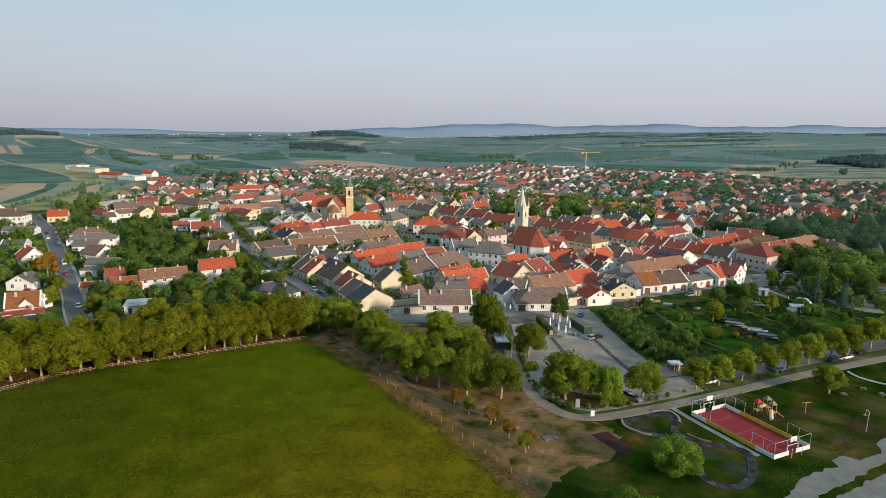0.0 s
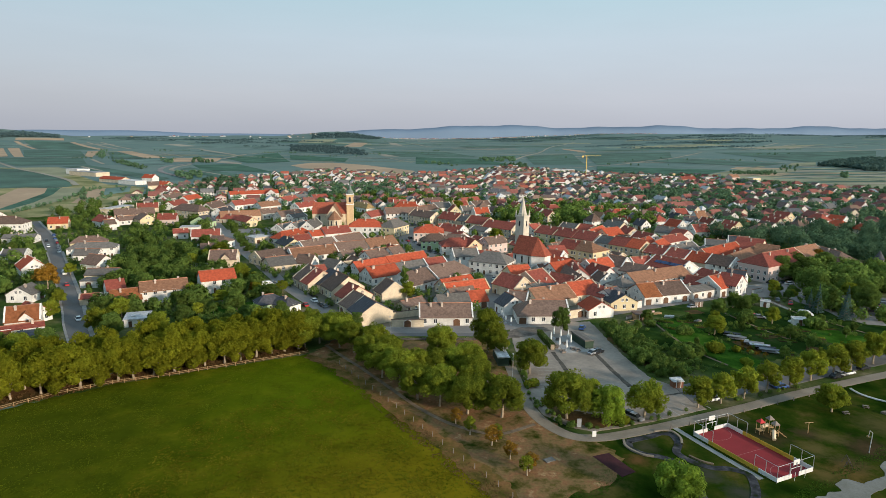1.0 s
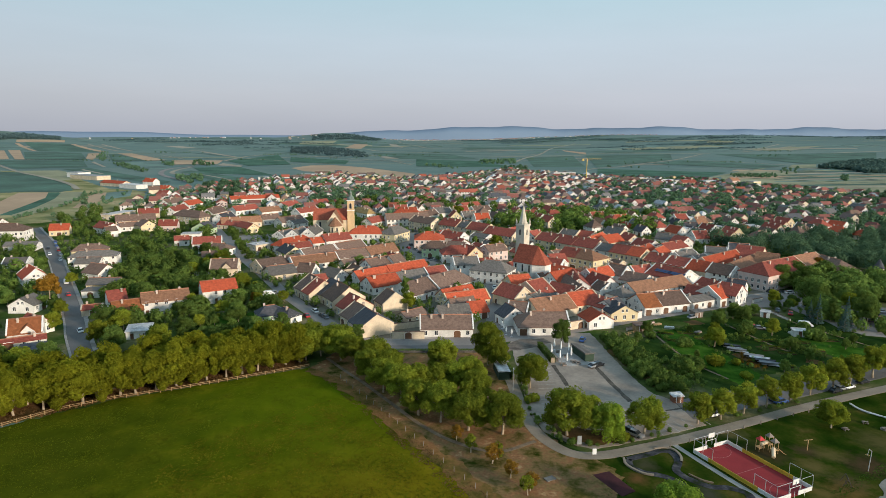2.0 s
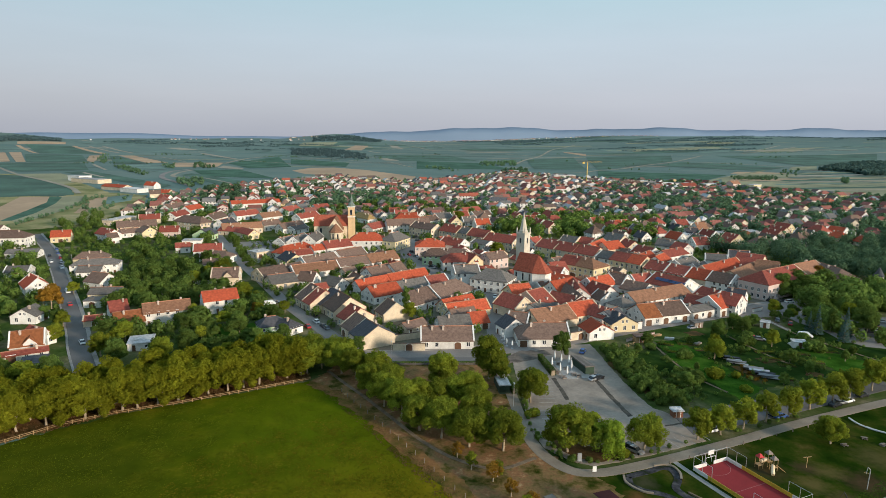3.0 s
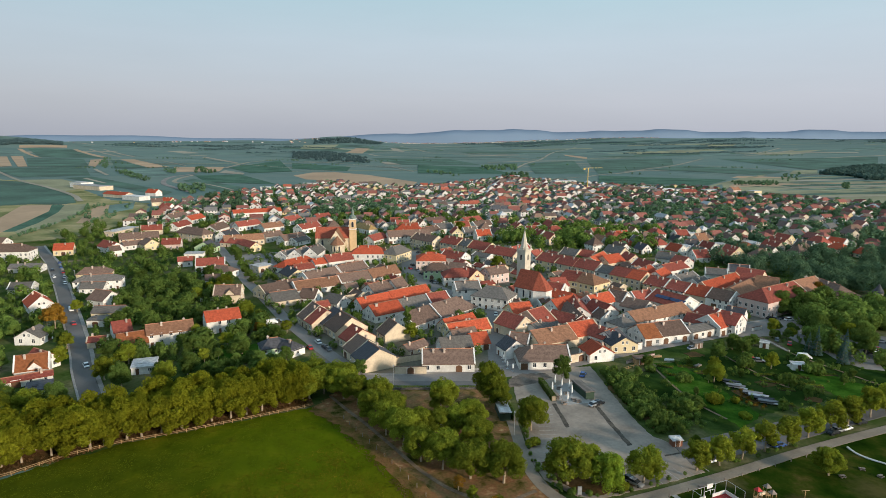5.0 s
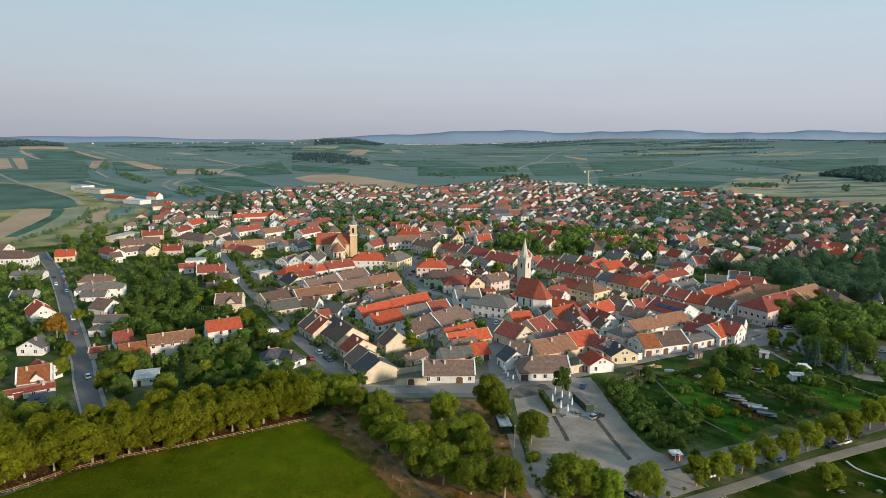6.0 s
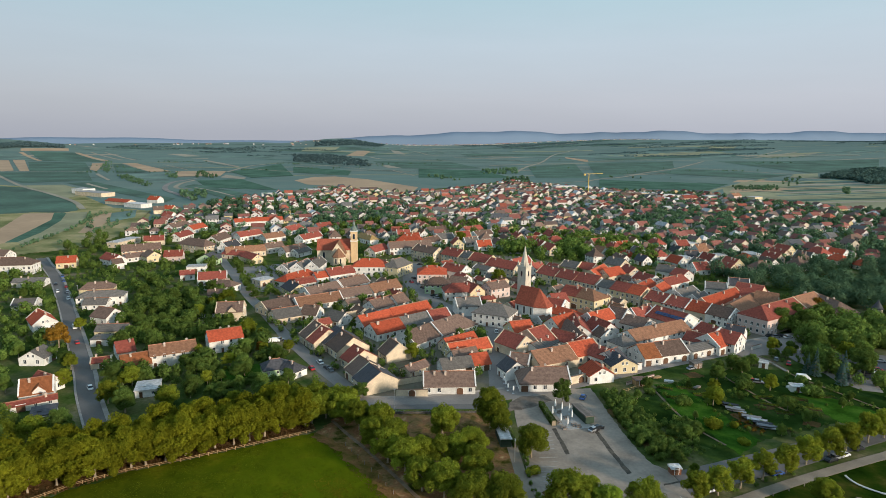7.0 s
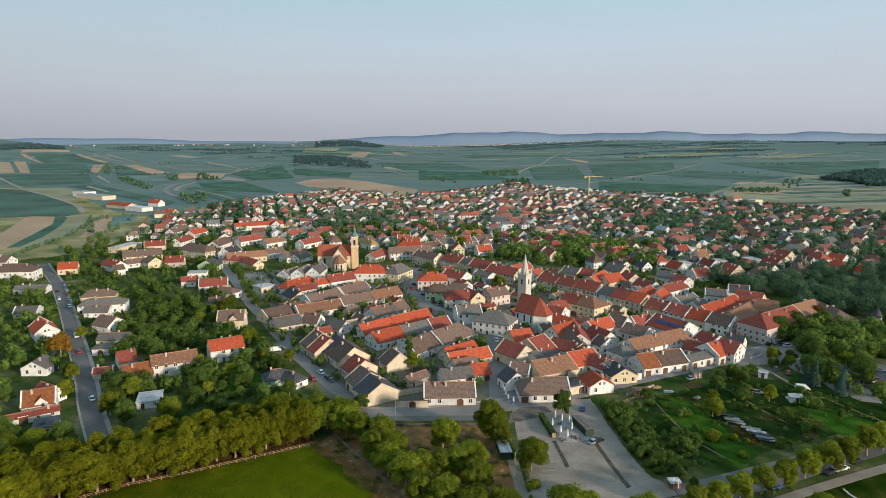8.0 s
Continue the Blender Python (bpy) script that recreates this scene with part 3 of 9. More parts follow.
def door_mesh(w, h, arched):
    """A panelled wooden door or gate with a plaster surround; the head is round where arched."""
    bm = bmesh.new()

    def outline(k, top):
        pts = [(-w / 2 - k, 0), (w / 2 + k, 0)]
        if arched:
            pts += [((w / 2 + k) * math.cos(a), h - w * 0.3 + (w * 0.3 + k) * math.sin(a)) for a in [math.pi * i / 8 for i in range(9)]]
        else:
            pts += [(w / 2 + k, h + k), (-w / 2 - k, h + k)]
        return pts

    for k, y0, y1, mi in ((0.16, -0.06, 0.02, 0), (0.0, -0.10, -0.06, 1)):
        pts = outline(k, h)
        a = [bm.verts.new((x, y0, z)) for x, z in pts]
        b = [bm.verts.new((x, y1, z)) for x, z in pts]
        bm.faces.new(a).material_index = mi
        for i in range(len(pts)):
            bm.faces.new((a[i], b[i], b[(i + 1) % len(pts)], a[(i + 1) % len(pts)])).material_index = mi
    me = bpy.data.meshes.new("door")
    bm.to_mesh(me)
    bm.free()
    me.materials.append(FRAME), me.materials.append(DOORWOOD)
    return me


WINDOW, SMALL_WINDOW = window_mesh(1.25, 1.65), window_mesh(0.95, 1.15)
DOOR, GATE, BIG_GATE = door_mesh(1.1, 2.1, False), door_mesh(2.4, 2.6, True), door_mesh(2.6, 2.5, False)


def shared(name, me, parent, m, label=""):
    ob = new(name, me)
    ob.parent = parent
    ob.matrix_basis = m
    return tagged(ob, label) if label else ob


def walls_bm(L, W, eh, rh, hips):
    bm = bmesh.new()
    x, y = L / 2, W / 2
    lo = [bm.verts.new(p) for p in ((-x, -y, -0.3), (x, -y, -0.3), (x, y, -0.3), (-x, y, -0.3))]
    hi = [bm.verts.new(p) for p in ((-x, -y, eh), (x, -y, eh), (x, y, eh), (-x, y, eh))]
    bm.faces.new((lo[0], lo[1], hi[1], hi[0]))
    bm.faces.new((lo[2], lo[3], hi[3], hi[2]))
    if "R" in hips:
        bm.faces.new((lo[1], lo[2], hi[2], hi[1]))
    else:
        bm.faces.new((lo[1], lo[2], hi[2], bm.verts.new((x, 0, rh - 0.05)), hi[1]))
    if "L" in hips:
        bm.faces.new((lo[3], lo[0], hi[0], hi[3]))
    else:
        bm.faces.new((lo[3], lo[0], hi[0], bm.verts.new((-x, 0, rh - 0.05)), hi[3]))
    return bm


def roof_bm(L, W, eh, rh, hips, over=0.45, thick=0.22):
    """Two slopes with overhanging eaves; hipped ends slope too."""
    bm = bmesh.new()
    s = (rh - eh) / (W / 2)
    x, y = L / 2 + 0.25, W / 2 + over
    ez = eh - s * over
    xl = -x + (W / 2 * 0.9 + 0.2 if "L" in hips else 0)
    xr = x - (W / 2 * 0.9 + 0.2 if "R" in hips else 0)
    if xr < xl + 0.4:
        xl, xr = (xl + xr) / 2 - 0.2, (xl + xr) / 2 + 0.2
    for dz in (0.08, 0.08 - thick):
        v = [bm.verts.new(p) for p in ((-x, -y, ez + dz), (x, -y, ez + dz), (x, y, ez + dz), (-x, y, ez + dz), (xl, 0, rh + dz), (xr, 0, rh + dz))]
        for f in ((0, 1, 5, 4), (2, 3, 4, 5)) + (((1, 2, 5),) if "R" in hips else ()) + (((3, 0, 4),) if "L" in hips else ()):
            bm.faces.new([v[i] for i in (f if dz > 0 else f[::-1])])
        if dz > 0:
            top = v
    for i, j in ((0, 1), (2, 3)) + (((1, 2),) if "R" in hips else ((1, 5), (5, 2))) + (((3, 0),) if "L" in hips else ((3, 4), (4, 0))):
        k = {id(a): b for a, b in zip(top, v)}
        bm.faces.new((top[i], v[i], v[j], top[j]))
    return bm


def flat_roof_bm(L, W, eh):
    bm = bmesh.new()
    box(bm, -L / 2 - 0.3, -W / 2 - 0.3, eh, L / 2 + 0.3, W / 2 + 0.3, eh + 0.3)
    box(bm, -L / 4, -W / 5, eh + 0.3, -L / 4 + 1.4, -W / 5 + 1.4, eh + 0.75)
    return bm


def chimney_bm(h):
    bm = bmesh.new()
    box(bm, -0.35, -0.35, -1.0, 0.35, 0.35, h)
    box(bm, -0.45, -0.45, h, 0.45, 0.45, h + 0.15)
    box(bm, -0.2, -0.2, h + 0.15, 0.2, 0.2, h + 0.4)
    me = bpy.data.meshes.new("chimney")
    bm.to_mesh(me)
    bm.free()
    me.materials.append(BRICK)
    return me


CHIMNEY = chimney_bm(1.1)
hrand = random.Random(4)
FOOTPRINTS = []


def parapet_bm(L, W, eh, rh, side):
    """A raised plastered strip along the sloping edge of a gable."""
    bm = bmesh.new()
    x = side * (L / 2 + 0.05)
    s = (rh - eh) / (W / 2)
    prof = [(-W / 2 - 0.3, eh - s * 0.3), (0, rh), (W / 2 + 0.3, eh - s * 0.3)]
    rows = [[(x + dx, y, z + dz) for y, z in prof] for dx, dz in ((-0.22, -0.25), (0.28, -0.25), (0.28, 0.3), (-0.22, 0.3))]
    v = [[bm.verts.new(p) for p in r] for r in rows]
    for i in range(4):
        a, b = v[i], v[(i + 1) % 4]
        for k in range(2):
            bm.faces.new((a[k], b[k], b[k + 1], a[k + 1]))
    for k in (0, 2):
        bm.faces.new([r[k] for r in v])
    bmesh.ops.recalc_face_normals(bm, faces=bm.faces)
    return bm


def ridge_bm(L, W, hips):
    bm = bmesh.new()
    x0 = -L / 2 - 0.2 + (W * 0.45 + 0.3 if "L" in hips else 0)
    x1 = L / 2 + 0.2 - (W * 0.45 + 0.3 if "R" in hips else 0)
    if x1 - x0 > 1:
        r = [[bm.verts.new((x, y, z)) for y, z in ((-0.22, -0.06), (0, 0.2), (0.22, -0.06))] for x in (x0, x1)]
        bm.faces.new((r[0][0], r[1][0], r[1][1], r[0][1]))
        bm.faces.new((r[0][1], r[1][1], r[1][2], r[0][2]))
        bm.faces.new(r[0])
        bm.faces.new(r[1][::-1])
    return bm


RIDGE = material("ridge_tiles", (0.34, 0.15, 0.09), 0.85, 0.2, 0.5, 3.0, island=0.3)


def facade(root, L, W, eh, rh, hips, x, y, rot, extra, rows, all_round=False):
    """Windows and doors on the walls that face the open side of the town."""
    for side in range(4):
        out = radians(rot) + (-math.pi / 2, 0, math.pi / 2, math.pi)[side]
        n = Vector((math.cos(out), math.sin(out)))
        if not all_round and n.dot(Vector((-x, -y)).normalized()) < 0.12:
            continue
        if extra == "blind" and side % 2:
            continue
        span, off = ((L, W / 2), (W, L / 2))[side % 2]
        turn = pose(0, 0, 0, 0, 0, (0, 90, 180, -90)[side])
        count = max(1, int(span / (3.0 if rows > 1 else 3.6)))
        doors = {hrand.randrange(count)} if side % 2 == 0 else set()
        if extra == "gate" and side == 0:
            doors = set(range(0, count, 2))
        for i in range(count):
            u = (i + 0.5) / count * span - span / 2
            for r in range(rows):
                z = 1.0 + r * 2.9
                if z + 1.6 > eh + 0.1:
                    z = max(0.8, eh - 1.8)
                m = turn @ pose(u, -off, z)
                if r == 0 and i in doors:
                    big = extra == "gate" or (hrand.random() < 0.35 and span / count > 2.9)
                    shared("door", (BIG_GATE if hrand.random() < 0.4 else GATE) if big else DOOR, root, turn @ pose(u, -off, 0.05))
                elif hrand.random() < 0.86:
                    shared("window", WINDOW if eh > 3.2 else SMALL_WINDOW, root, m)
        if side % 2 and ("R" if side == 1 else "L") not in hips and rh - eh > 2.4:
            for u in (-0.9, 0.9):
                shared("window", SMALL_WINDOW, root, turn @ pose(u, -off, eh + 0.25))


def house(x, y, rot, L, W, eh, rh, roof, wall, hips="", extra="", group="houses of the town", z=0.0, detail=True, all_round=False):
    if abs(rot) > 90:
        rot -= math.copysign(180, rot)
        hips = hips.translate(str.maketrans("LR", "RL"))
    root = new("house")
    root.matrix_basis = pose(x, y, z, 0, 0, rot)
    FOOTPRINTS.append((x, y, radians(rot), L, W))
    rm, rname = ROOFS[roof]
    wm, wname = WALLS[wall]
    storeys = "two-storey " if eh > 5 else "low " if eh < 3.7 else ""
    flat = roof == "P" or rh - eh < 0.8
    tagged(root, f"{wname} {storeys}house with a {rname} {'hipped ' if hips and not flat else ''}roof", "house", group)
    if flat:
        part("wall", walls_bm(L, W, eh, eh, "LR"), wm, root)
        part("roof", flat_roof_bm(L, W, eh), rm, root)
    else:
        part("wall", walls_bm(L, W, eh, rh, hips), wm, root)
        part("roof", roof_bm(L, W, eh, rh, hips), rm, root)
        if not detail:
            pass
        elif hrand.random() < 0.75:
            cap = part("ridge_cap", ridge_bm(L, W, hips), RIDGE, root)
            cap.matrix_basis = pose(0, 0, rh + 0.08)
        if detail and hrand.random() < 0.42:
            for side in (-1, 1):
                if ("L" if side < 0 else "R") not in hips:
                    part("gable_parapet", parapet_bm(L, W, eh, rh, side), wm, root)
        for i in range(1 if L < 13 else 2):
            u = hrand.uniform(-0.35, 0.35) * L
            v = hrand.choice((-0.12, 0.12)) * W
            shared("chimney", CHIMNEY, root, pose(u, v, rh - abs(v) / (W / 2) * (rh - eh)))
    if extra == "dormer":
        d = new("dormer")
        d.parent = root
        d.matrix_basis = pose(L * 0.1, -W * 0.3, 0, 0, 0, 90)
        part("wall", walls_bm(W * 0.44, 4.0, eh + 0.6, eh + 2.6, ""), wm, d)
        part("roof", roof_bm(W * 0.44, 4.0, eh + 0.6, eh + 2.6, ""), rm, d)
    if extra == "solar":
        s = math.atan2(rh - eh, W / 2)
        for i in range(2):
            for a in range(5):
                for b in range(2):
                    bm = bmesh.new()
                    box(bm, a * 1.75, b * 1.1, 0, a * 1.75 + 1.68, b * 1.1 + 1.02, 0.06)
                    p = part("solar_panel", bm, SOLAR, root, "blue solar panel on the roof slope")
                    p.matrix_basis = pose(-L * 0.32 + i * L * 0.4, -W * 0.34, eh + (rh - eh) * 0.32 + 0.25, math.degrees(s))
    if detail:
        facade(root, L, W, eh, rh, hips, x, y, rot, extra, 2 if eh > 5 else 1, all_round)
    return root


house(1.2, 212.4, 2.8, 18.7, 10.1, 3.4, 7.0, "B", "w", extra="barn")
house(3.8, 230.1, 16.9, 12.8, 8.4, 3.0, 6.0, "G", "w")
house(13.0, 234.3, 21.4, 7.6, 9.0, 3.0, 6.3, "R", "w")
house(5.7, 257.2, 38.4, 16.8, 7.8, 3.2, 6.3, "R", "c")
house(9.3, 249.6, 27.5, 20.0, 7.8, 3.2, 6.3, "R", "y")
house(7.4, 240.7, 28.7, 11.4, 7.0, 3.0, 5.8, "B", "w")
house(-12.3, 262.8, 50.6, 18.6, 13.4, 3.6, 8.0, "B", "w")
house(1.5, 277.8, 48.3, 25.3, 14.6, 3.6, 8.3, "B", "w", "R")
house(-28.6, 273.8, 39.6, 15.8, 11.2, 3.8, 7.5, "R", "w")
house(-16.0, 284.9, 39.8, 18.5, 11.2, 3.8, 7.3, "G", "w")
house(-4.5, 293.0, 33.3, 11.5, 11.2, 3.8, 7.5, "D", "w")
house(-34.6, 287.0, 42.9, 19.9, 10.1, 3.8, 7.6, "R", "w")
house(-18.8, 300.8, 41.0, 23.5, 10.1, 3.8, 7.8, "R", "w")
house(-21.4, 243.8, -60.9, 8.9, 11.2, 3.6, 7.8, "B", "c", extra="blind")
house(-57.8, 264.7, -55.5, 8.4, 14.6, 4.0, 9.0, "B", "c", extra="blind")
house(-53.3, 258.3, -54.1, 7.9, 14.6, 4.0, 9.0, "D", "c", extra="blind")
house(-47.1, 257.5, -58.1, 7.1, 15.7, 4.0, 9.0, "K", "c", extra="blind")
house(-42.0, 249.6, -57.0, 12.5, 14.6, 4.0, 9.0, "B", "c", extra="blind")
house(-35.1, 235.2, -53.1, 8.3, 12.3, 4.0, 8.0, "D", "c", extra="blind")
house(-31.2, 222.1, -56.8, 9.3, 12.3, 4.0, 8.0, "B", "c", extra="blind")
house(-25.9, 212.8, -58.6, 9.7, 13.4, 4.2, 8.2, "K", "c", extra="blind")
house(-94.2, 376.6, 59.2, 27.8, 10.1, 4.0, 7.5, "R", "w", "LR")
house(-89.5, 350.8, -53.2, 14.7, 11.2, 3.6, 7.0, "K", "y")
house(-87.4, 366.6, 40.1, 12.4, 7.8, 3.5, 6.0, "D", "w")
house(-80.5, 381.7, 35.7, 8.9, 9.0, 3.8, 6.5, "R", "w")
house(-69.9, 389.4, 36.9, 18.3, 11.2, 4.5, 8.0, "D", "w")
house(-87.1, 315.9, 46.8, 26.3, 12.3, 3.5, 7.0, "B", "c")
house(-72.6, 346.3, 49.3, 24.4, 10.1, 3.5, 7.0, "B", "w")
house(-58.1, 363.5, 50.2, 22.3, 10.1, 3.5, 7.0, "B", "w")
house(-70.0, 322.0, 35.3, 26.1, 10.1, 3.5, 7.0, "T", "w")
house(-52.9, 338.8, 31.3, 18.8, 10.1, 3.5, 7.0, "B", "w")
house(-37.2, 351.7, 44.7, 21.0, 10.1, 3.5, 7.4, "T", "w")
house(-81.3, 297.0, 34.0, 13.4, 12.3, 3.3, 6.5, "G", "c")
house(-68.3, 301.1, -13.2, 8.5, 10.1, 3.3, 7.0, "B", "w")
house(-53.0, 291.8, -33.6, 8.7, 10.1, 3.3, 6.5, "G", "w")
house(-35.1, 316.0, 48.9, 15.8, 10.1, 3.5, 7.0, "B", "w")
house(-26.3, 322.3, 53.4, 9.3, 9.0, 3.8, 7.5, "B", "w")
house(-51.3, 403.5, 1.8, 23.0, 14.0, 6.8, 11.0, "R", "w", "LR")
house(-32.8, 404.3, 64.1, 20.2, 12.0, 6.8, 11.0, "G", "y", "LR")
house(-8.9, 385.0, 1.7, 18.9, 16.8, 6.5, 10.5, "R", "p", "LR")
house(-4.8, 357.3, 1.6, 15.8, 11.2, 5.5, 9.0, "B", "g", "LR")
house(8.6, 343.1, 8.8, 20.2, 12.3, 5.3, 9.0, "D", "w", "LR")
house(15.4, 343.3, -59.1, 11.1, 10.1, 5.0, 9.0, "D", "y")
house(11.3, 311.0, 11.6, 13.1, 11.2, 5.8, 9.0, "G", "w")
house(24.6, 294.4, -25.2, 19.4, 13.4, 6.4, 10.5, "G", "w", "LR")
house(29.1, 347.7, 33.3, 13.5, 10.1, 6.0, 9.0, "B", "p")
house(-13.5, 459.5, -44.5, 24.0, 12.5, 6.3, 10.0, "B", "c")
house(6.8, 446.0, -44.5, 17.0, 12.5, 6.3, 10.5, "D", "c")
house(19.0, 436.4, -44.5, 14.0, 12.5, 6.3, 10.0, "G", "c")
house(26.6, 425.2, -44.5, 18.0, 12.5, 6.3, 10.5, "D", "y")
house(40.2, 406.7, -44.5, 25.0, 12.5, 6.0, 10.0, "D", "c")
house(-29.2, 481.3, 19.4, 34.8, 11.0, 6.0, 10.0, "B", "w")
house(-30.2, 502.3, 2.2, 23.3, 15.0, 7.0, 12.0, "R", "w", "LR")
house(-1.9, 530.6, 25.8, 15.5, 14.0, 5.0, 9.0, "G", "w")
house(8.5, 368.1, -23.4, 11.0, 10.1, 4.0, 7.0, "B", "w")
house(10.4, 374.7, -58.1, 9.4, 9.0, 5.0, 8.0, "D", "w")
house(26.4, 406.6, -46.9, 14.3, 9.0, 4.0, 6.0, "G", "w")
house(6.8, 398.1, -37.2, 16.8, 12.0, 5.0, 8.5, "D", "w")
house(68.4, 383.8, -50.7, 15.5, 13.0, 6.2, 10.0, "D", "y")
house(77.8, 372.9, -50.7, 14.5, 13.0, 6.5, 10.5, "D", "c")
house(88.1, 361.7, -50.7, 15.0, 13.0, 6.5, 10.5, "D", "c")
house(97.4, 349.6, -50.7, 12.0, 13.0, 6.3, 9.5, "G", "w")
house(102.6, 341.0, -50.7, 10.5, 13.0, 6.8, 10.5, "D", "y")
house(109.0, 334.2, -50.7, 10.0, 13.0, 6.8, 10.5, "R", "c")
house(117.4, 324.0, -50.7, 13.0, 13.0, 5.4, 9.0, "D", "y")
house(124.8, 314.4, -50.7, 12.0, 13.0, 5.4, 9.0, "D", "w")
house(132.4, 305.9, -50.7, 11.5, 13.0, 5.0, 9.0, "R", "c")
house(139.7, 296.8, -50.7, 12.0, 13.0, 5.3, 9.0, "B", "w")
house(170.6, 333.0, -41.1, 13.8, 20.2, 6.0, 12.0, "D", "c")
house(147.7, 320.8, 39.6, 37.4, 10.1, 6.0, 10.0, "R", "c")
house(157.9, 314.6, 45.6, 38.2, 13.4, 5.5, 9.0, "T", "c")
house(172.3, 318.0, -38.0, 10.9, 13.0, 6.0, 11.0, "T", "c")
house(162.5, 357.9, -20.3, 11.7, 15.7, 4.5, 7.0, "G", "w")
house(179.2, 364.3, -22.0, 11.4, 11.2, 4.5, 8.0, "K", "w")
house(95.2, 266.9, 29.1, 34.6, 11.2, 5.2, 8.5, "T", "w")
house(82.9, 243.0, 16.7, 7.9, 12.3, 3.8, 7.6, "O", "w", extra="gate")
house(93.2, 247.0, 19.2, 14.1, 12.3, 3.8, 7.6, "B", "w", extra="gate")
house(108.9, 251.7, 27.4, 16.0, 8.0, 3.7, 5.0, "G", "w", extra="gate")
house(117.9, 257.1, 33.4, 10.4, 12.3, 4.2, 8.2, "R", "w", extra="gate")
house(125.0, 256.8, -47.7, 8.4, 11.2, 5.2, 9.0, "D", "w")
house(131.7, 266.3, -39.5, 7.7, 9.0, 5.0, 8.5, "K", "w")
house(69.8, 232.2, 101.8, 7.8, 11.2, 3.6, 6.6, "K", "y", extra="gate")
house(65.0, 240.9, -53.0, 9.4, 11.2, 4.0, 7.0, "D", "w")
house(67.5, 237.9, 39.3, 8.7, 9.0, 4.0, 6.8, "K", "w")
house(58.2, 223.2, -76.4, 9.1, 10.1, 3.4, 6.2, "R", "w")
house(42.5, 238.0, 25.4, 18.2, 13.4, 3.6, 7.2, "T", "c")
house(56.6, 246.5, 26.4, 13.7, 13.4, 3.8, 7.5, "R", "c")
house(36.2, 217.2, 2.3, 18.8, 13.4, 3.4, 7.2, "B", "w", "L", extra="rest")
house(25.8, 225.2, -66.2, 7.3, 9.0, 4.0, 7.2, "K", "w")
house(34.0, 270.0, 21.1, 10.3, 12.3, 5.0, 9.0, "R", "y")
house(29.8, 252.9, -49.8, 12.9, 11.2, 4.5, 8.5, "D", "c")
house(39.9, 260.0, 41.9, 11.3, 14.6, 4.5, 9.0, "D", "c")
house(30.2, 234.8, -18.1, 7.9, 9.0, 3.2, 6.0, "B", "w")
house(60.0, 299.2, -46.6, 18.7, 10.1, 4.5, 7.0, "R", "c", "LR")
house(55.4, 280.1, 39.1, 15.3, 10.1, 5.0, 9.0, "R", "w")
house(61.6, 276.4, -93.0, 21.0, 10.1, 5.0, 8.5, "D", "w")
house(55.0, 259.4, -44.9, 18.7, 9.0, 3.8, 7.0, "D", "w")
house(41.6, 254.4, 50.0, 16.4, 9.0, 3.5, 5.5, "G", "w")
house(71.7, 331.1, -38.8, 10.1, 14.6, 6.8, 10.5, "D", "y")
house(79.8, 323.2, -49.1, 13.6, 14.6, 6.8, 10.5, "T", "y", "R")
house(60.6, 321.3, 16.9, 9.2, 11.2, 5.5, 9.0, "D", "w")
house(58.5, 313.0, -33.5, 10.0, 10.1, 5.0, 8.0, "D", "w")
house(74.9, 289.2, 34.9, 16.1, 10.1, 5.0, 8.5, "R", "w")
house(86.0, 293.5, -45.7, 9.8, 10.1, 5.0, 9.0, "B", "w")
house(93.1, 285.1, -45.3, 11.7, 13.4, 4.0, 7.0, "B", "w")
house(98.2, 297.7, 21.6, 12.0, 10.1, 4.5, 8.0, "D", "w")
house(111.2, 289.9, -56.3, 18.9, 15.7, 5.0, 9.0, "D", "w", extra="solar")
house(72.7, 274.2, -62.3, 12.0, 11.2, 4.5, 8.5, "D", "w")
house(77.1, 254.8, 32.4, 9.6, 9.0, 4.5, 7.0, "G", "w", "LR")
house(112.1, 261.9, -42.7, 8.1, 10.1, 3.8, 6.5, "D", "w")
house(122.8, 272.7, -63.5, 10.6, 10.1, 4.0, 7.0, "D", "w")
house(58.4, 265.7, -84.4, 21.9, 9.0, 4.5, 8.0, "B", "w")
house(71.9, 266.3, -64.6, 7.3, 9.0, 4.0, 7.0, "B", "w")
house(60.8, 402.8, 43.2, 10.9, 10.0, 5.5, 9.0, "D", "w")
house(51.9, 420.5, 46.2, 19.6, 9.0, 5.0, 9.0, "D", "w")
house(87.9, 414.8, -45.1, 12.9, 11.0, 4.5, 8.0, "G", "c")
house(97.7, 408.6, -41.4, 10.7, 10.0, 4.5, 8.0, "D", "c")
house(121.2, 424.1, -54.0, 14.3, 11.0, 4.5, 8.5, "G", "c")
house(99.9, 394.7, 56.9, 26.0, 10.1, 4.5, 8.0, "R", "c")
house(108.3, 391.7, 35.6, 15.8, 11.2, 4.5, 8.5, "R", "c")
house(123.6, 399.6, -77.0, 12.5, 9.0, 4.5, 8.0, "D", "c")
house(126.6, 375.8, -61.2, 14.5, 11.2, 4.5, 8.0, "D", "w")
house(148.8, 402.9, -37.2, 11.3, 10.0, 4.5, 8.0, "G", "w")
house(154.4, 390.2, -60.5, 9.8, 11.2, 4.5, 8.0, "D", "w")
house(140.5, 370.6, 37.8, 21.2, 11.2, 4.5, 7.5, "D", "w")
house(126.5, 351.6, 51.6, 14.8, 9.0, 4.5, 7.5, "R", "w")
house(136.6, 340.7, 39.8, 19.3, 10.1, 4.5, 7.5, "G", "w")
house(140.1, 329.5, 41.5, 13.6, 10.1, 4.5, 7.5, "G", "w")
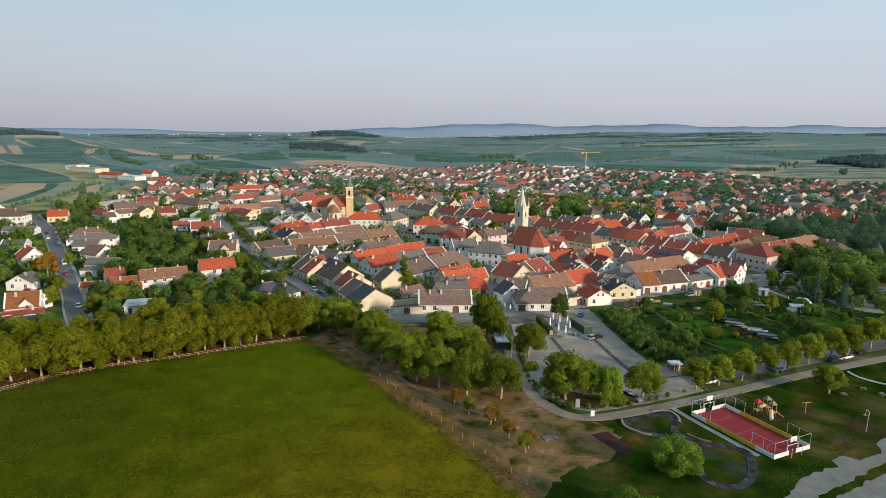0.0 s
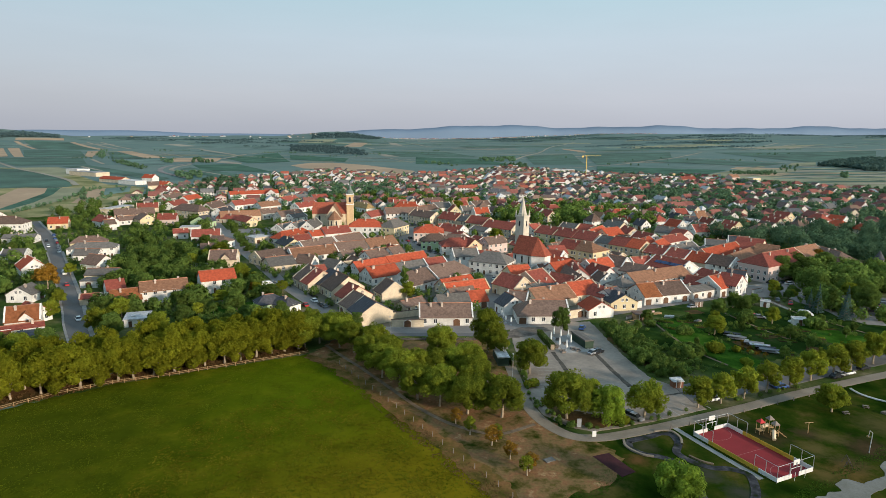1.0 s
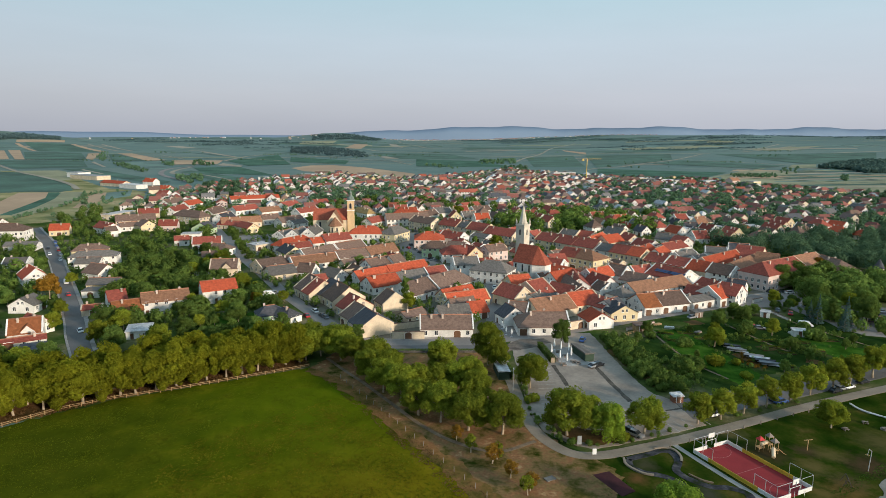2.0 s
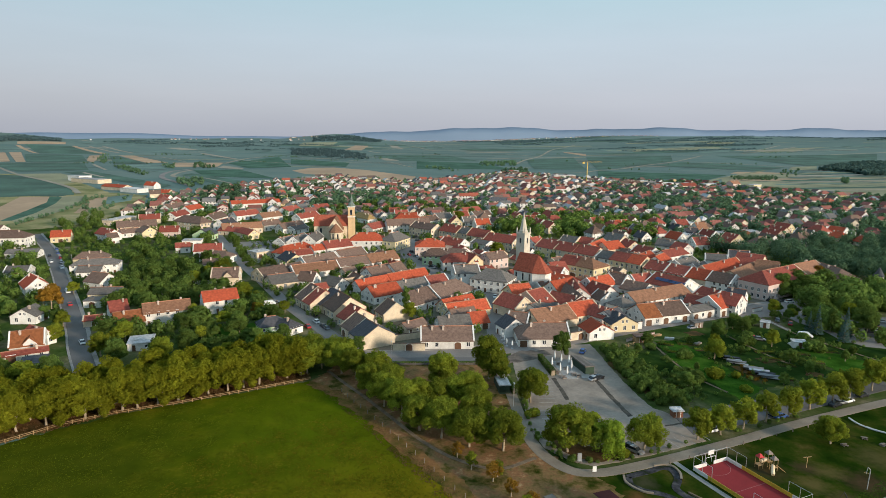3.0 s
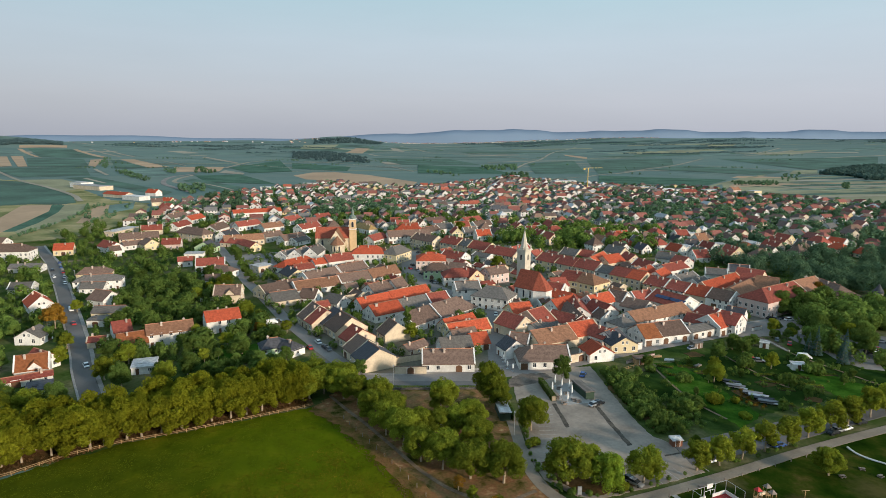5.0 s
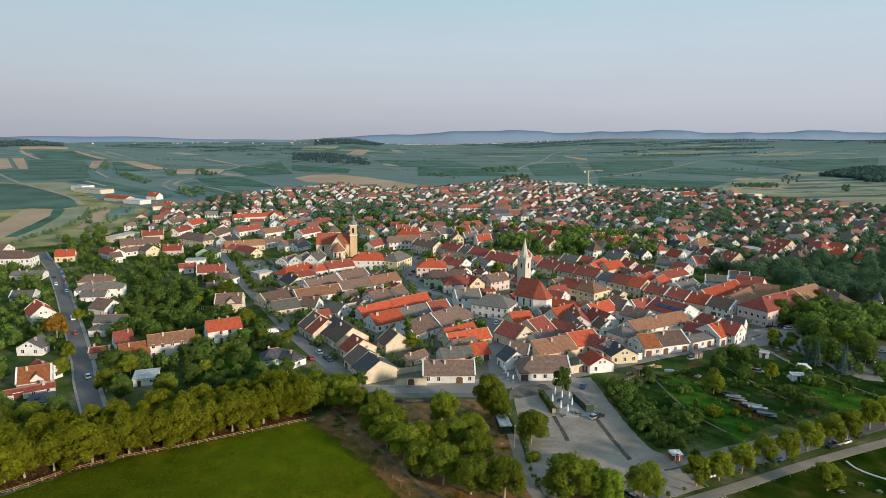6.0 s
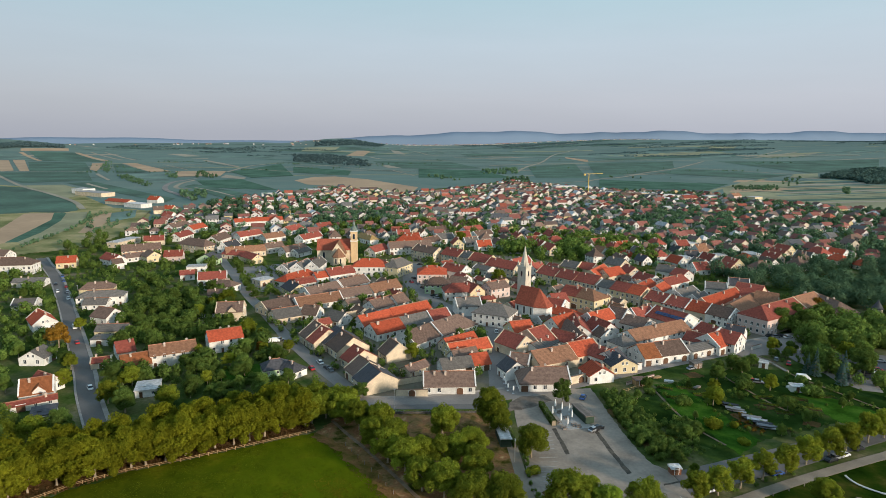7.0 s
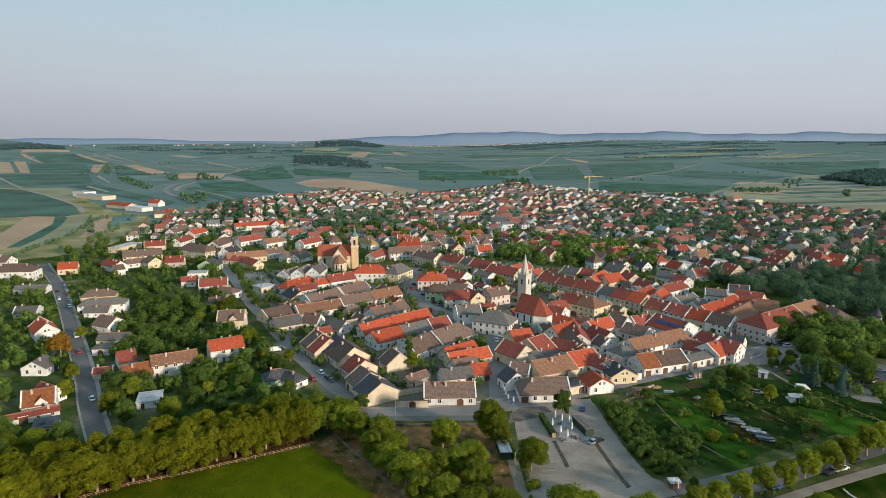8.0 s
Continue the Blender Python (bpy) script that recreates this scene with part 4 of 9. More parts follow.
house(115.7, 351.6, 51.6, 27.8, 10.1, 5.0, 8.0, "R", "w")
house(-144.1, 202.4, 27.1, 10.1, 10.0, 3.6, 7.5, "O", "w", extra="dormer")
house(-145.7, 209.5, -28.0, 8.6, 8.0, 3.4, 6.5, "D", "w")
house(-166.5, 236.2, 91.7, 8.5, 10.0, 3.4, 6.3, "G", "w")
house(-194.4, 281.8, -47.0, 16.1, 10.0, 4.0, 8.0, "R", "w")
house(-224.8, 315.4, 12.8, 11.4, 9.0, 3.0, 5.5, "G", "w")
house(-201.9, 343.4, 16.2, 17.8, 9.0, 5.0, 8.0, "B", "y", "LR")
house(-188.7, 324.0, 15.0, 23.4, 10.0, 5.5, 8.0, "G", "w", "LR")
house(-187.6, 316.9, 6.8, 12.1, 8.0, 3.0, 5.5, "G", "w")
house(-168.4, 292.0, -20.4, 10.6, 11.0, 4.0, 7.5, "B", "w")
house(-155.1, 273.0, 8.3, 13.7, 9.0, 3.0, 5.0, "G", "y")
house(-153.2, 259.3, 8.5, 7.0, 7.0, 3.0, 3.6, "G", "w")
house(-135.4, 244.8, 36.6, 7.0, 10.0, 3.4, 6.8, "D", "w")
house(-138.6, 232.8, 23.7, 7.0, 7.0, 2.8, 3.8, "D", "c")
house(-123.3, 229.9, 33.0, 10.5, 10.0, 3.3, 6.6, "O", "y")
house(-111.9, 238.1, 28.5, 17.5, 9.0, 5.4, 8.3, "T", "w")
house(-107.5, 207.5, 19.4, 7.8, 9.0, 2.6, 3.2, "P", "w")
house(-96.7, 254.7, 30.2, 14.2, 10.0, 5.8, 9.0, "R", "w")
house(-108.3, 296.7, 10.4, 13.1, 11.0, 5.8, 9.5, "B", "c", extra="dormer")
house(-66.7, 227.5, 25.3, 10.8, 8.0, 3.0, 5.6, "K", "g", "LR")
house(-60.0, 225.4, -35.3, 9.5, 7.0, 3.0, 5.4, "K", "w", "LR")
house(-147.4, 375.4, 17.7, 17.1, 11.0, 4.0, 7.5, "D", "w")
house(-134.9, 357.5, -18.1, 19.8, 9.0, 4.0, 6.5, "B", "w", "LR")
house(-131.8, 338.0, 19.4, 8.2, 8.0, 3.2, 5.5, "B", "w")
house(-289.6, 398.8, 9.1, 27.3, 13.0, 7.0, 11.0, "B", "w", "R")
house(-327.2, 437.0, -5.1, 17.8, 11.0, 5.5, 9.0, "B", "w")
house(-256.0, 365.3, 11.0, 18.0, 9.0, 3.2, 5.0, "G", "w")
house(-266.8, 420.0, 21.0, 12.1, 10.0, 4.3, 8.0, "R", "y")
house(-239.9, 430.1, -33.9, 17.8, 10.0, 4.5, 8.0, "D", "w")
house(-229.9, 416.2, 43.4, 7.0, 9.0, 4.5, 7.0, "B", "w")
house(-235.5, 462.9, 28.2, 27.5, 11.0, 5.5, 9.5, "B", "c")
house(-248.9, 512.2, 22.7, 16.6, 10.0, 4.5, 8.0, "D", "c")
house(-218.0, 442.5, -44.4, 12.1, 11.0, 4.5, 8.0, "B", "y")
house(-231.6, 443.6, 43.6, 13.0, 9.0, 3.5, 6.0, "B", "w")
house(-201.9, 444.1, 11.7, 13.0, 9.0, 4.5, 8.0, "D", "p")
house(-200.3, 482.7, -28.2, 31.5, 13.0, 6.3, 10.5, "B", "c", "LR")
house(-172.1, 434.4, 82.9, 10.7, 14.0, 4.2, 8.0, "K", "g")
house(-167.6, 385.3, 23.5, 8.8, 8.0, 4.0, 6.0, "D", "w")
house(-171.2, 409.6, 10.5, 11.8, 9.0, 3.8, 4.2, "P", "w")
house(-196.7, 520.3, 83.2, 24.3, 11.0, 4.5, 8.5, "B", "w")
house(-272.9, 508.9, 80.5, 29.1, 10.0, 4.5, 7.0, "P", "c")
house(-242.8, 585.2, 78.6, 23.1, 10.0, 4.0, 7.5, "R", "w")
house(-266.1, 597.7, 80.0, 28.0, 10.0, 4.0, 7.5, "B", "w")
house(-236.8, 538.8, 82.1, 22.7, 10.0, 4.0, 7.5, "D", "w")
house(-174.6, 483.3, 77.5, 18.8, 10.0, 4.5, 8.5, "K", "w")
house(-155.4, 464.2, 25.9, 29.5, 9.0, 4.5, 8.0, "T", "c")
house(-159.5, 455.9, -17.6, 20.3, 9.0, 3.5, 6.0, "D", "c")
house(-143.3, 441.5, -45.4, 17.5, 9.0, 4.0, 7.0, "D", "y")
house(-138.2, 480.8, 44.8, 15.0, 8.0, 5.0, 8.0, "B", "w")
house(-196.9, 634.4, 29.0, 49.5, 11.0, 5.0, 8.0, "R", "w")
house(-178.3, 542.7, 54.9, 24.4, 10.0, 4.5, 8.0, "D", "w")
house(-153.8, 532.5, 51.0, 20.7, 11.0, 4.5, 8.0, "T", "w")
house(-147.6, 578.4, 70.2, 23.7, 11.0, 4.5, 8.0, "D", "w")
house(-119.6, 470.3, 52.6, 22.1, 10.0, 4.5, 8.0, "B", "w")
house(-120.8, 530.8, 60.3, 25.4, 10.0, 4.5, 8.0, "D", "w")
house(-113.6, 467.9, 62.1, 16.4, 9.0, 3.5, 6.0, "G", "w")
house(-107.0, 407.0, 68.2, 16.0, 9.0, 4.0, 7.0, "G", "w")
house(-98.6, 408.2, 79.7, 19.0, 9.0, 4.5, 8.0, "G", "w")
house(-89.5, 411.4, 86.4, 22.9, 9.0, 5.0, 9.0, "G", "w")
house(-114.2, 371.8, 49.2, 10.1, 9.0, 3.8, 4.2, "P", "c")
house(-94.8, 422.5, 64.0, 8.9, 9.0, 4.0, 7.0, "D", "w")
house(-69.7, 529.6, -51.4, 26.2, 9.0, 4.5, 8.0, "Y", "w", "LR")
house(-54.4, 472.6, 62.3, 19.8, 10.0, 4.5, 8.0, "D", "w")
house(-14.3, 513.9, 56.0, 24.9, 9.0, 4.5, 8.0, "B", "w")
house(-9.3, 578.6, 31.8, 22.1, 11.0, 4.5, 8.0, "B", "w")
house(24.6, 578.5, 42.1, 22.7, 11.0, 5.0, 8.5, "D", "w")
house(32.9, 554.3, 40.4, 21.5, 10.0, 4.5, 8.0, "B", "w")
house(-122.2, 600.2, 46.5, 16.9, 10.0, 4.5, 8.0, "D", "w")
house(161.6, 291.9, 33.0, 35.0, 15.0, 8.0, 12.5, "D", "p", "L")
house(187.0, 310.2, 33.0, 21.3, 14.0, 8.0, 12.0, "T", "c")
house(198.8, 306.2, -85.7, 24.9, 13.0, 7.0, 11.0, "B", "c", "R")
house(-141.6, 193.5, 34.1, 16.8, 4.0, 2.5, 3.4, "D", "w")
house(-131.0, 185.6, 27.8, 7.0, 8.0, 3.0, 3.4, "K", "g")


# ---- trees ----
def leaf_cloud(bm, rnd, centre, radius, squash, count, size, droop=0.0):
    """Many small leaf sprays on and inside an uneven ball."""
    lumps = [(Vector((rnd.gauss(0, 1), rnd.gauss(0, 1), rnd.gauss(0, 0.8))).normalized(), rnd.uniform(0.25, 0.5)) for _ in range(9)]
    for _ in range(count):
        d = Vector((rnd.gauss(0, 1), rnd.gauss(0, 1), rnd.gauss(0, 1))).normalized()
        r = 0.72 + 0.3 * rnd.random() ** 0.6 - 0.25 * (rnd.random() < 0.25)
        r += sum(k * max(0, d.dot(n) - 0.72) * 1.6 for n, k in lumps) - 0.12
        c = Vector(centre) + Vector((d.x * radius * r, d.y * radius * r, d.z * radius * squash * r))
        if droop and d.z < 0.3:
            c.z -= droop * rnd.random()
        n = (d * 0.9 + Vector((rnd.gauss(0, 0.5), rnd.gauss(0, 0.5), rnd.gauss(0, 0.5)))).normalized()
        t = n.orthogonal().normalized()
        t.rotate(Matrix.Rotation(rnd.uniform(0, 6.28), 3, n))
        b = n.cross(t)
        s = size * rnd.uniform(0.6, 1.35)
        v = [bm.verts.new(c + t * s * p + b * s * q + n * h) for p, q, h in ((-0.75, -0.35, 0), (0.7, -0.4, 0.14 * s), (0.05, 0.85, -0.1 * s))]
        bm.faces.new(v)


def trunk_bm(rnd, h, r, crown):
    """A tapered trunk with limbs that reach into the crown."""
    bm = bmesh.new()

    def limb(a, b, r0, r1, n=6):
        a, b = Vector(a), Vector(b)
        d = (b - a).normalized()
        u = d.orthogonal().normalized()
        w = d.cross(u)
        rings = [[bm.verts.new(p + (u * math.cos(6.283 * i / n) + w * math.sin(6.283 * i / n)) * q) for i in range(n)] for p, q in ((a, r0), ((a + b) / 2 + u * r0 * 0.4, (r0 + r1) / 2), (b, r1))]
        for p, q in zip(rings, rings[1:]):
            for i in range(n):
                bm.faces.new((p[i], p[(i + 1) % n], q[(i + 1) % n], q[i]))

    limb((0, 0, -0.3), (0.05, 0.03, h + crown * 0.5), r, r * 0.5, 8)
    for i in range(6):
        g = i * 1.05 + rnd.random()
        z = h + crown * rnd.uniform(0.2, 0.5)
        limb((0.03, 0.02, z), (crown * 0.55 * math.cos(g), crown * 0.55 * math.sin(g), z + crown * rnd.uniform(0.3, 0.7)), r * 0.4, r * 0.1, 5)
    return bm


def tree_model(seed, total, spread, leaf, count, size, label, name="tree", squash=None, clear=0.2, lobes=26, droop=0.0):
    """A tree at the origin that is copied to its places; total height, crown width."""
    rnd = random.Random(seed)
    root = new(name)
    tagged(root, label, "tree", "trees of the park and town")
    stem, R = total * clear, spread / 2
    part("trunk", trunk_bm(rnd, stem + 0.5, 0.028 * total, R), BARK, root)
    bm = bmesh.new()
    ch = total - stem
    for i in range(lobes):
        g = 6.283 * i / lobes * 2.4 + rnd.random()
        q = 0.16 + 0.66 * (i + rnd.random()) / lobes
        k = rnd.uniform(0.42, 0.8) * (1.0 if q < 0.6 else 0.68)
        r = R * rnd.uniform(0.2, 0.38)
        leaf_cloud(bm, rnd, (R * k * math.cos(g), R * k * math.sin(g), stem + ch * q), r, min(1.3, ch * 0.16 / r), count // (lobes + 3), size, droop)
    leaf_cloud(bm, rnd, (0, 0, stem + ch * 0.72), R * 0.48, ch * 0.27 / (R * 0.48), 2 * count // (lobes + 3), size, droop)
    leaf_cloud(bm, rnd, (0, 0, stem + ch * 0.4), R * 0.58, ch * 0.28 / (R * 0.58), count // (lobes + 3), size, droop)
    part("crown", bm, leaf, root)
    return root


def conifer_model(seed, total, spread, leaf, count, label):
    rnd = random.Random(seed)
    root = new("conifer")
    tagged(root, label, "tree", "trees of the park and town")
    part("trunk", trunk_bm(rnd, total * 0.5, 0.02 * total, 0.3), BARK, root)
    bm = bmesh.new()
    for i in range(count):
        q = rnd.random() ** 1.4
        g = rnd.uniform(0, 6.283)
        r = spread / 2 * (1 - q) * (0.75 + 0.35 * rnd.random()) * (1 + 0.12 * math.sin(q * 60))
        c = Vector((r * math.cos(g), r * math.sin(g), total * (0.07 + 0.93 * q)))
        d = Vector((math.cos(g), math.sin(g), -0.35))
        t = Vector((-math.sin(g), math.cos(g), 0))
        s = 0.55 * rnd.uniform(0.6, 1.2) * (1.1 - 0.6 * q)
        v = [bm.verts.new(c + t * s * p + d * s * k) for p, k in ((-0.6, -0.2), (0.1, -0.6), (0.6, 0), (0, 0.8))]
        bm.faces.new(v)
    part("crown", bm, leaf, root)
    return root


def bush_model(seed, leaf, label):
    rnd = random.Random(seed)
    root = new("bush")
    tagged(root, label, "bush", "bushes and hedges")
    bm = bmesh.new()
    for i in range(4):
        leaf_cloud(bm, rnd, (rnd.uniform(-0.7, 0.7), rnd.uniform(-0.7, 0.7), rnd.uniform(0.6, 1.0)), 0.8, 0.9, 420, 0.2)
    part("crown", bm, leaf, root)
    return root


MODELS = {
    "plane": [tree_model(10 + i, 10.0, 8.6, PLANE_LEAF, 17000, 0.215, "broad plane tree in green and yellowing leaf") for i in range(3)],
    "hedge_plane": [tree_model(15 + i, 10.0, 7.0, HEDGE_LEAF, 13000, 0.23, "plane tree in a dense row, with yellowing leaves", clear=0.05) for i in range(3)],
    "lime": [tree_model(20 + i, 8.0, 5.4, LIME_LEAF, 9000, 0.195, "round-crowned lime tree in green leaf") for i in range(3)],
    "dark": [tree_model(30 + i, 9.0, 7.4, DARK_LEAF, 14000, 0.2, "dark green garden tree with a dense crown", clear=0.12) for i in range(3)],
    "low": [tree_model(36, 7.0, 8.8, SHRUB_LEAF, 17000, 0.2, "broad low-branched tree in light green leaf", clear=0.03)],
    "rust": [tree_model(40, 8.5, 7.5, RUST_LEAF, 4200, 0.33, "chestnut tree with rusty brown leaves")],
    "willow": [tree_model(50, 8.0, 6.4, WILLOW_LEAF, 13000, 0.2, "young willow with bright hanging leaves", droop=2.2, clear=0.3)],
    "sapling": [tree_model(90 + i, 4.0, 2.4, (RUST_LEAF, LIME_LEAF)[i % 2], 1500, 0.13, "slender young tree with thin autumn foliage", clear=0.2, lobes=9) for i in range(4)],
    "conifer": [conifer_model(60, 12.0, 5.0, BLUE_LEAF, 900, "dark spruce tree in a garden")],
    "poplar": [tree_model(70, 12.0, 4.6, DARK_LEAF, 4200, 0.34, "tall narrow tree in dark green leaf", clear=0.08)],
    "bush": [bush_model(80, DARK_LEAF, "dense dark green garden bush"), bush_model(81, LIME_LEAF, "small green bush in a garden"), bush_model(82, DARK_LEAF, "dark green hedge bush")],
}
BASE_H = {"plane": 10.0, "hedge_plane": 10.0, "lime": 8.0, "dark": 9.0, "low": 7.0, "rust": 8.5, "sapling": 4.0, "willow": 8.0, "conifer": 12.0, "poplar": 12.0, "bush": 1.9}
trnd = random.Random(7)
used = set()


def tree(kind, x, y, h, wide=1.0):
    ob = trnd.choice(MODELS[kind])
    k = h / BASE_H[kind]
    m = pose(x, y, 0, 0, 0, trnd.uniform(0, 360)) @ Matrix.Diagonal((k * wide, k * wide, k, 1))
    if ob not in used:
        used.add(ob)
        ob.matrix_basis = m
        return ob
    o = copy_thing(ob, Matrix())
    o.matrix_basis = m
    return o


tree("plane", 14.5, 136.3, 10.5, 1.25)
tree("plane", 6.4, 138.1, 10.5, 1.2)
tree("plane", -0.4, 142.3, 10.5, 1.15)
tree("plane", -6.0, 146.1, 10, 1.15)
tree("plane", -11.2, 153.9, 10.5, 1.1)
tree("plane", -16.5, 160.0, 10, 1.1)
tree("plane", -21.6, 168.9, 10, 1.1)
tree("plane", -27.3, 179.8, 10, 1.1)
tree("plane", -32.4, 184.0, 10.5, 1.1)
tree("plane", 9.1, 152.4, 10, 1.2)
tree("plane", 3.2, 160.5, 9.5, 1.1)
tree("plane", -1.5, 158.3, 9.5, 1.1)
tree("plane", -7.0, 158.1, 10, 1.1)
tree("plane", -14.8, 166.7, 10, 1.1)
tree("plane", -21.0, 178.9, 10, 1.1)
tree("plane", 8.0, 162.8, 10, 1.1)
tree("plane", -0.9, 176.4, 10.5, 1.15)
tree("plane", 14.4, 181.0, 15, 0.85)
tree("plane", 17.2, 176.9, 10, 0.9)
tree("plane", 24.9, 163.7, 11, 1.1)
tree("plane", 30.0, 136.0, 12.5, 1.15)
tree("plane", 34.9, 138.7, 9.5, 1.1)
tree("willow", 39.0, 134.4, 9.5, 1.15)
tree("plane", 48.8, 137.1, 9.5, 1.2)
tree("dark", 40.5, 199.5, 10, 0.8)
tree("lime", 64.1, 142.8, 8.8, 1.2)
tree("lime", 71.1, 145.4, 8.8, 1.2)
tree("lime", 78.5, 148.8, 8.8, 1.2)
tree("lime", 86.5, 152.8, 8.8, 1.2)
tree("lime", 94.6, 156.2, 9, 1.2)
tree("lime", 103.1, 161.0, 9.5, 1.2)
tree("lime", 111.2, 164.2, 10, 1.2)
tree("lime", 119.5, 169.0, 9.5, 1.2)
tree("lime", 129.6, 174.0, 10, 1.2)
tree("lime", 136.7, 177.2, 10, 1.2)
tree("plane", 96.6, 141.1, 7.5, 1.2)
tree("low", 44.4, 104.4, 7.5, 1.0)
tree("low", 30.5, 89.0, 5.5, 1.4)
tree("low", 35.1, 87.6, 5, 1.3)
tree("sapling", 3.4, 133.0, 4.2, 1.3)
tree("sapling", 6.5, 127.5, 4.6, 1.4)
tree("sapling", 11.0, 122.9, 4.8, 1.5)
tree("sapling", 12.2, 124.8, 4.4, 1.4)
tree("sapling", 14.4, 117.2, 4.2, 1.5)
tree("sapling", 17.9, 112.6, 4.4, 1.3)
tree("sapling", 17.2, 111.0, 4.6, 1.3)
tree("rust", -169.1, 253.9, 11, 1.1)
tree("lime", -148.4, 228.3, 7, 1.2)
tree("lime", -174.3, 278.8, 6.5, 1.3)
tree("lime", -67.4, 250.0, 6, 1.3)
tree("lime", -76.5, 244.7, 6.5, 1.1)
tree("rust", -79.2, 249.5, 5, 1.1)
tree("lime", -84.6, 268.3, 5.5, 1.2)
tree("low", 69.3, 155.9, 3, 0.8)
tree("bush", 42.6, 133.8, 2.6, 1.0)
tree("bush", 24.5, 154.8, 2.6, 1.2)
tree("dark", -30.1, 203.7, 6, 1.2)
tree("poplar", -16.4, 253.6, 12, 0.9)
tree("lime", -14.0, 241.8, 8, 1.1)
tree("lime", -36.3, 290.0, 6.5, 1.2)
tree("dark", -70.2, 554.0, 9, 1.2)
tree("dark", -22.6, 480.6, 8, 1.1)
tree("plane", -7.8, 419.7, 5, 1.6)
tree("plane", 13.4, 522.2, 12, 1.1)
tree("plane", 34.0, 381.6, 9, 1.2)
tree("dark", 81.9, 320.0, 6, 1.2)
tree("dark", 161.5, 285.7, 12, 1.35)
tree("dark", 173.3, 294.7, 12, 1.3)
tree("dark", 172.9, 281.7, 12, 1.3)
tree("dark", 187.7, 295.0, 12, 1.3)
tree("dark", 162.8, 299.0, 10, 1.2)
tree("rust", 193.3, 309.2, 11, 1.2)
tree("dark", 104.5, 222.5, 6.5, 1.2)
tree("lime", 97.7, 210.6, 6, 1.1)
tree("dark", 117.4, 229.3, 6, 1.2)
tree("conifer", 154.1, 224.4, 12, 0.9)
tree("conifer", 144.7, 227.0, 12, 0.8)
tree("lime", 142.5, 254.7, 7, 1.2)
tree("dark", -133.1, 172.2, 9, 1.2)
tree("plane", -123.6, 168.4, 9, 1.2)
tree("dark", -118.7, 174.2, 9, 1.2)
tree("dark", -151.7, 231.2, 7, 1.2)
tree("lime", -140.5, 211.4, 7.5, 1.2)
tree("dark", -162.6, 238.9, 6, 1.2)
tree("dark", -158.6, 206.2, 7, 1.2)
tree("dark", -123.7, 214.2, 8, 1.3)
tree("lime", -116.7, 197.7, 9, 1.2)
tree("dark", -107.3, 190.7, 9, 1.2)
tree("plane", -95.0, 195.1, 8, 1.2)
tree("dark", -91.2, 207.4, 7, 1.3)
tree("lime", -89.0, 214.8, 6, 1.1)
tree("dark", -77.7, 198.4, 6, 1.3)
tree("plane", -71.4, 194.2, 7, 1.2)
tree("dark", -105.5, 233.9, 5, 1.3)
tree("lime", -102.9, 240.0, 7, 1.3)
tree("dark", -115.0, 239.8, 4, 1.2)
tree("dark", -71.0, 215.1, 5, 1.4)

for x, y, h in ((-43.3, 184.0, 10.5), (-39.4, 188.0, 10.0), (-36.6, 193.4, 9.5), (-47.3, 189.5, 10.5), (-44.6, 197.0, 9.0), (-33.0, 189.0, 10.0), (-52.5, 193.0, 9.5), (-57.0, 198.5, 8.5)):
    tree("plane", x, y, h, 1.15)
for kind, x, y, h, wide in (("dark", 115.5, 234.1, 7, 1.0), ("dark", 110.1, 233.0, 4.5, 1.1), ("dark", 121.0, 234.8, 5.5, 1.1), ("plane", 93.3, 200.1, 7, 1.2), ("lime", 119.9, 213.0, 7, 1.1), ("dark", 144.9, 247.2, 4.5, 1.2), ("dark", 139.5, 248.6, 4.0, 1.2), ("conifer", 143.3, 229.8, 9, 0.9), ("conifer", 149.5, 218.2, 10, 0.9), ("dark", 137.5, 213.4, 4, 1.1), ("dark", 152.0, 240.0, 7, 1.2), ("dark", 147.5, 236.0, 6, 1.1), ("dark", 126.5, 240.5, 4.5, 1.1)):
    tree(kind, x, y, h, wide)

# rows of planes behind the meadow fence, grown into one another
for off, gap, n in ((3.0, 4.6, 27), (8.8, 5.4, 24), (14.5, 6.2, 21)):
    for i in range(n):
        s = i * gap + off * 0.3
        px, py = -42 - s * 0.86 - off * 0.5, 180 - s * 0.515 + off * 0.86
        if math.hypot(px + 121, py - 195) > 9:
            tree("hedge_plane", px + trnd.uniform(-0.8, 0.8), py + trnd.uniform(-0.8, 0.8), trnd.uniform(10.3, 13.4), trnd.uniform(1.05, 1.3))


# ---- trees among the houses ----
def inside(x, y, poly):
    hit = False
    for (x0, y0), (x1, y1) in zip(poly, poly[1:] + poly[:1]):
        if (y0 > y) != (y1 > y) and x < (x1 - x0) * (y - y0) / (y1 - y0) + x0:
            hit = not hit
    return hit


# low outbuildings fill the yards of the old town
OLD_TOWN = [(-50, 225), (-30, 208), (-10, 222), (40, 226), (105, 258), (140, 275), (150, 330), (120, 395), (60, 450), (-15, 455), (-60, 420), (-95, 375), (-90, 300)]


def blocked(x, y, reach):
    for a, b, r, L, W in FOOTPRINTS:
        dx, dy = x - a, y - b
        u, v = dx * math.cos(r) + dy * math.sin(r), -dx * math.sin(r) + dy * math.cos(r)
        if abs(u) < L / 2 + reach and abs(v) < W / 2 + reach:
            return True
    return False


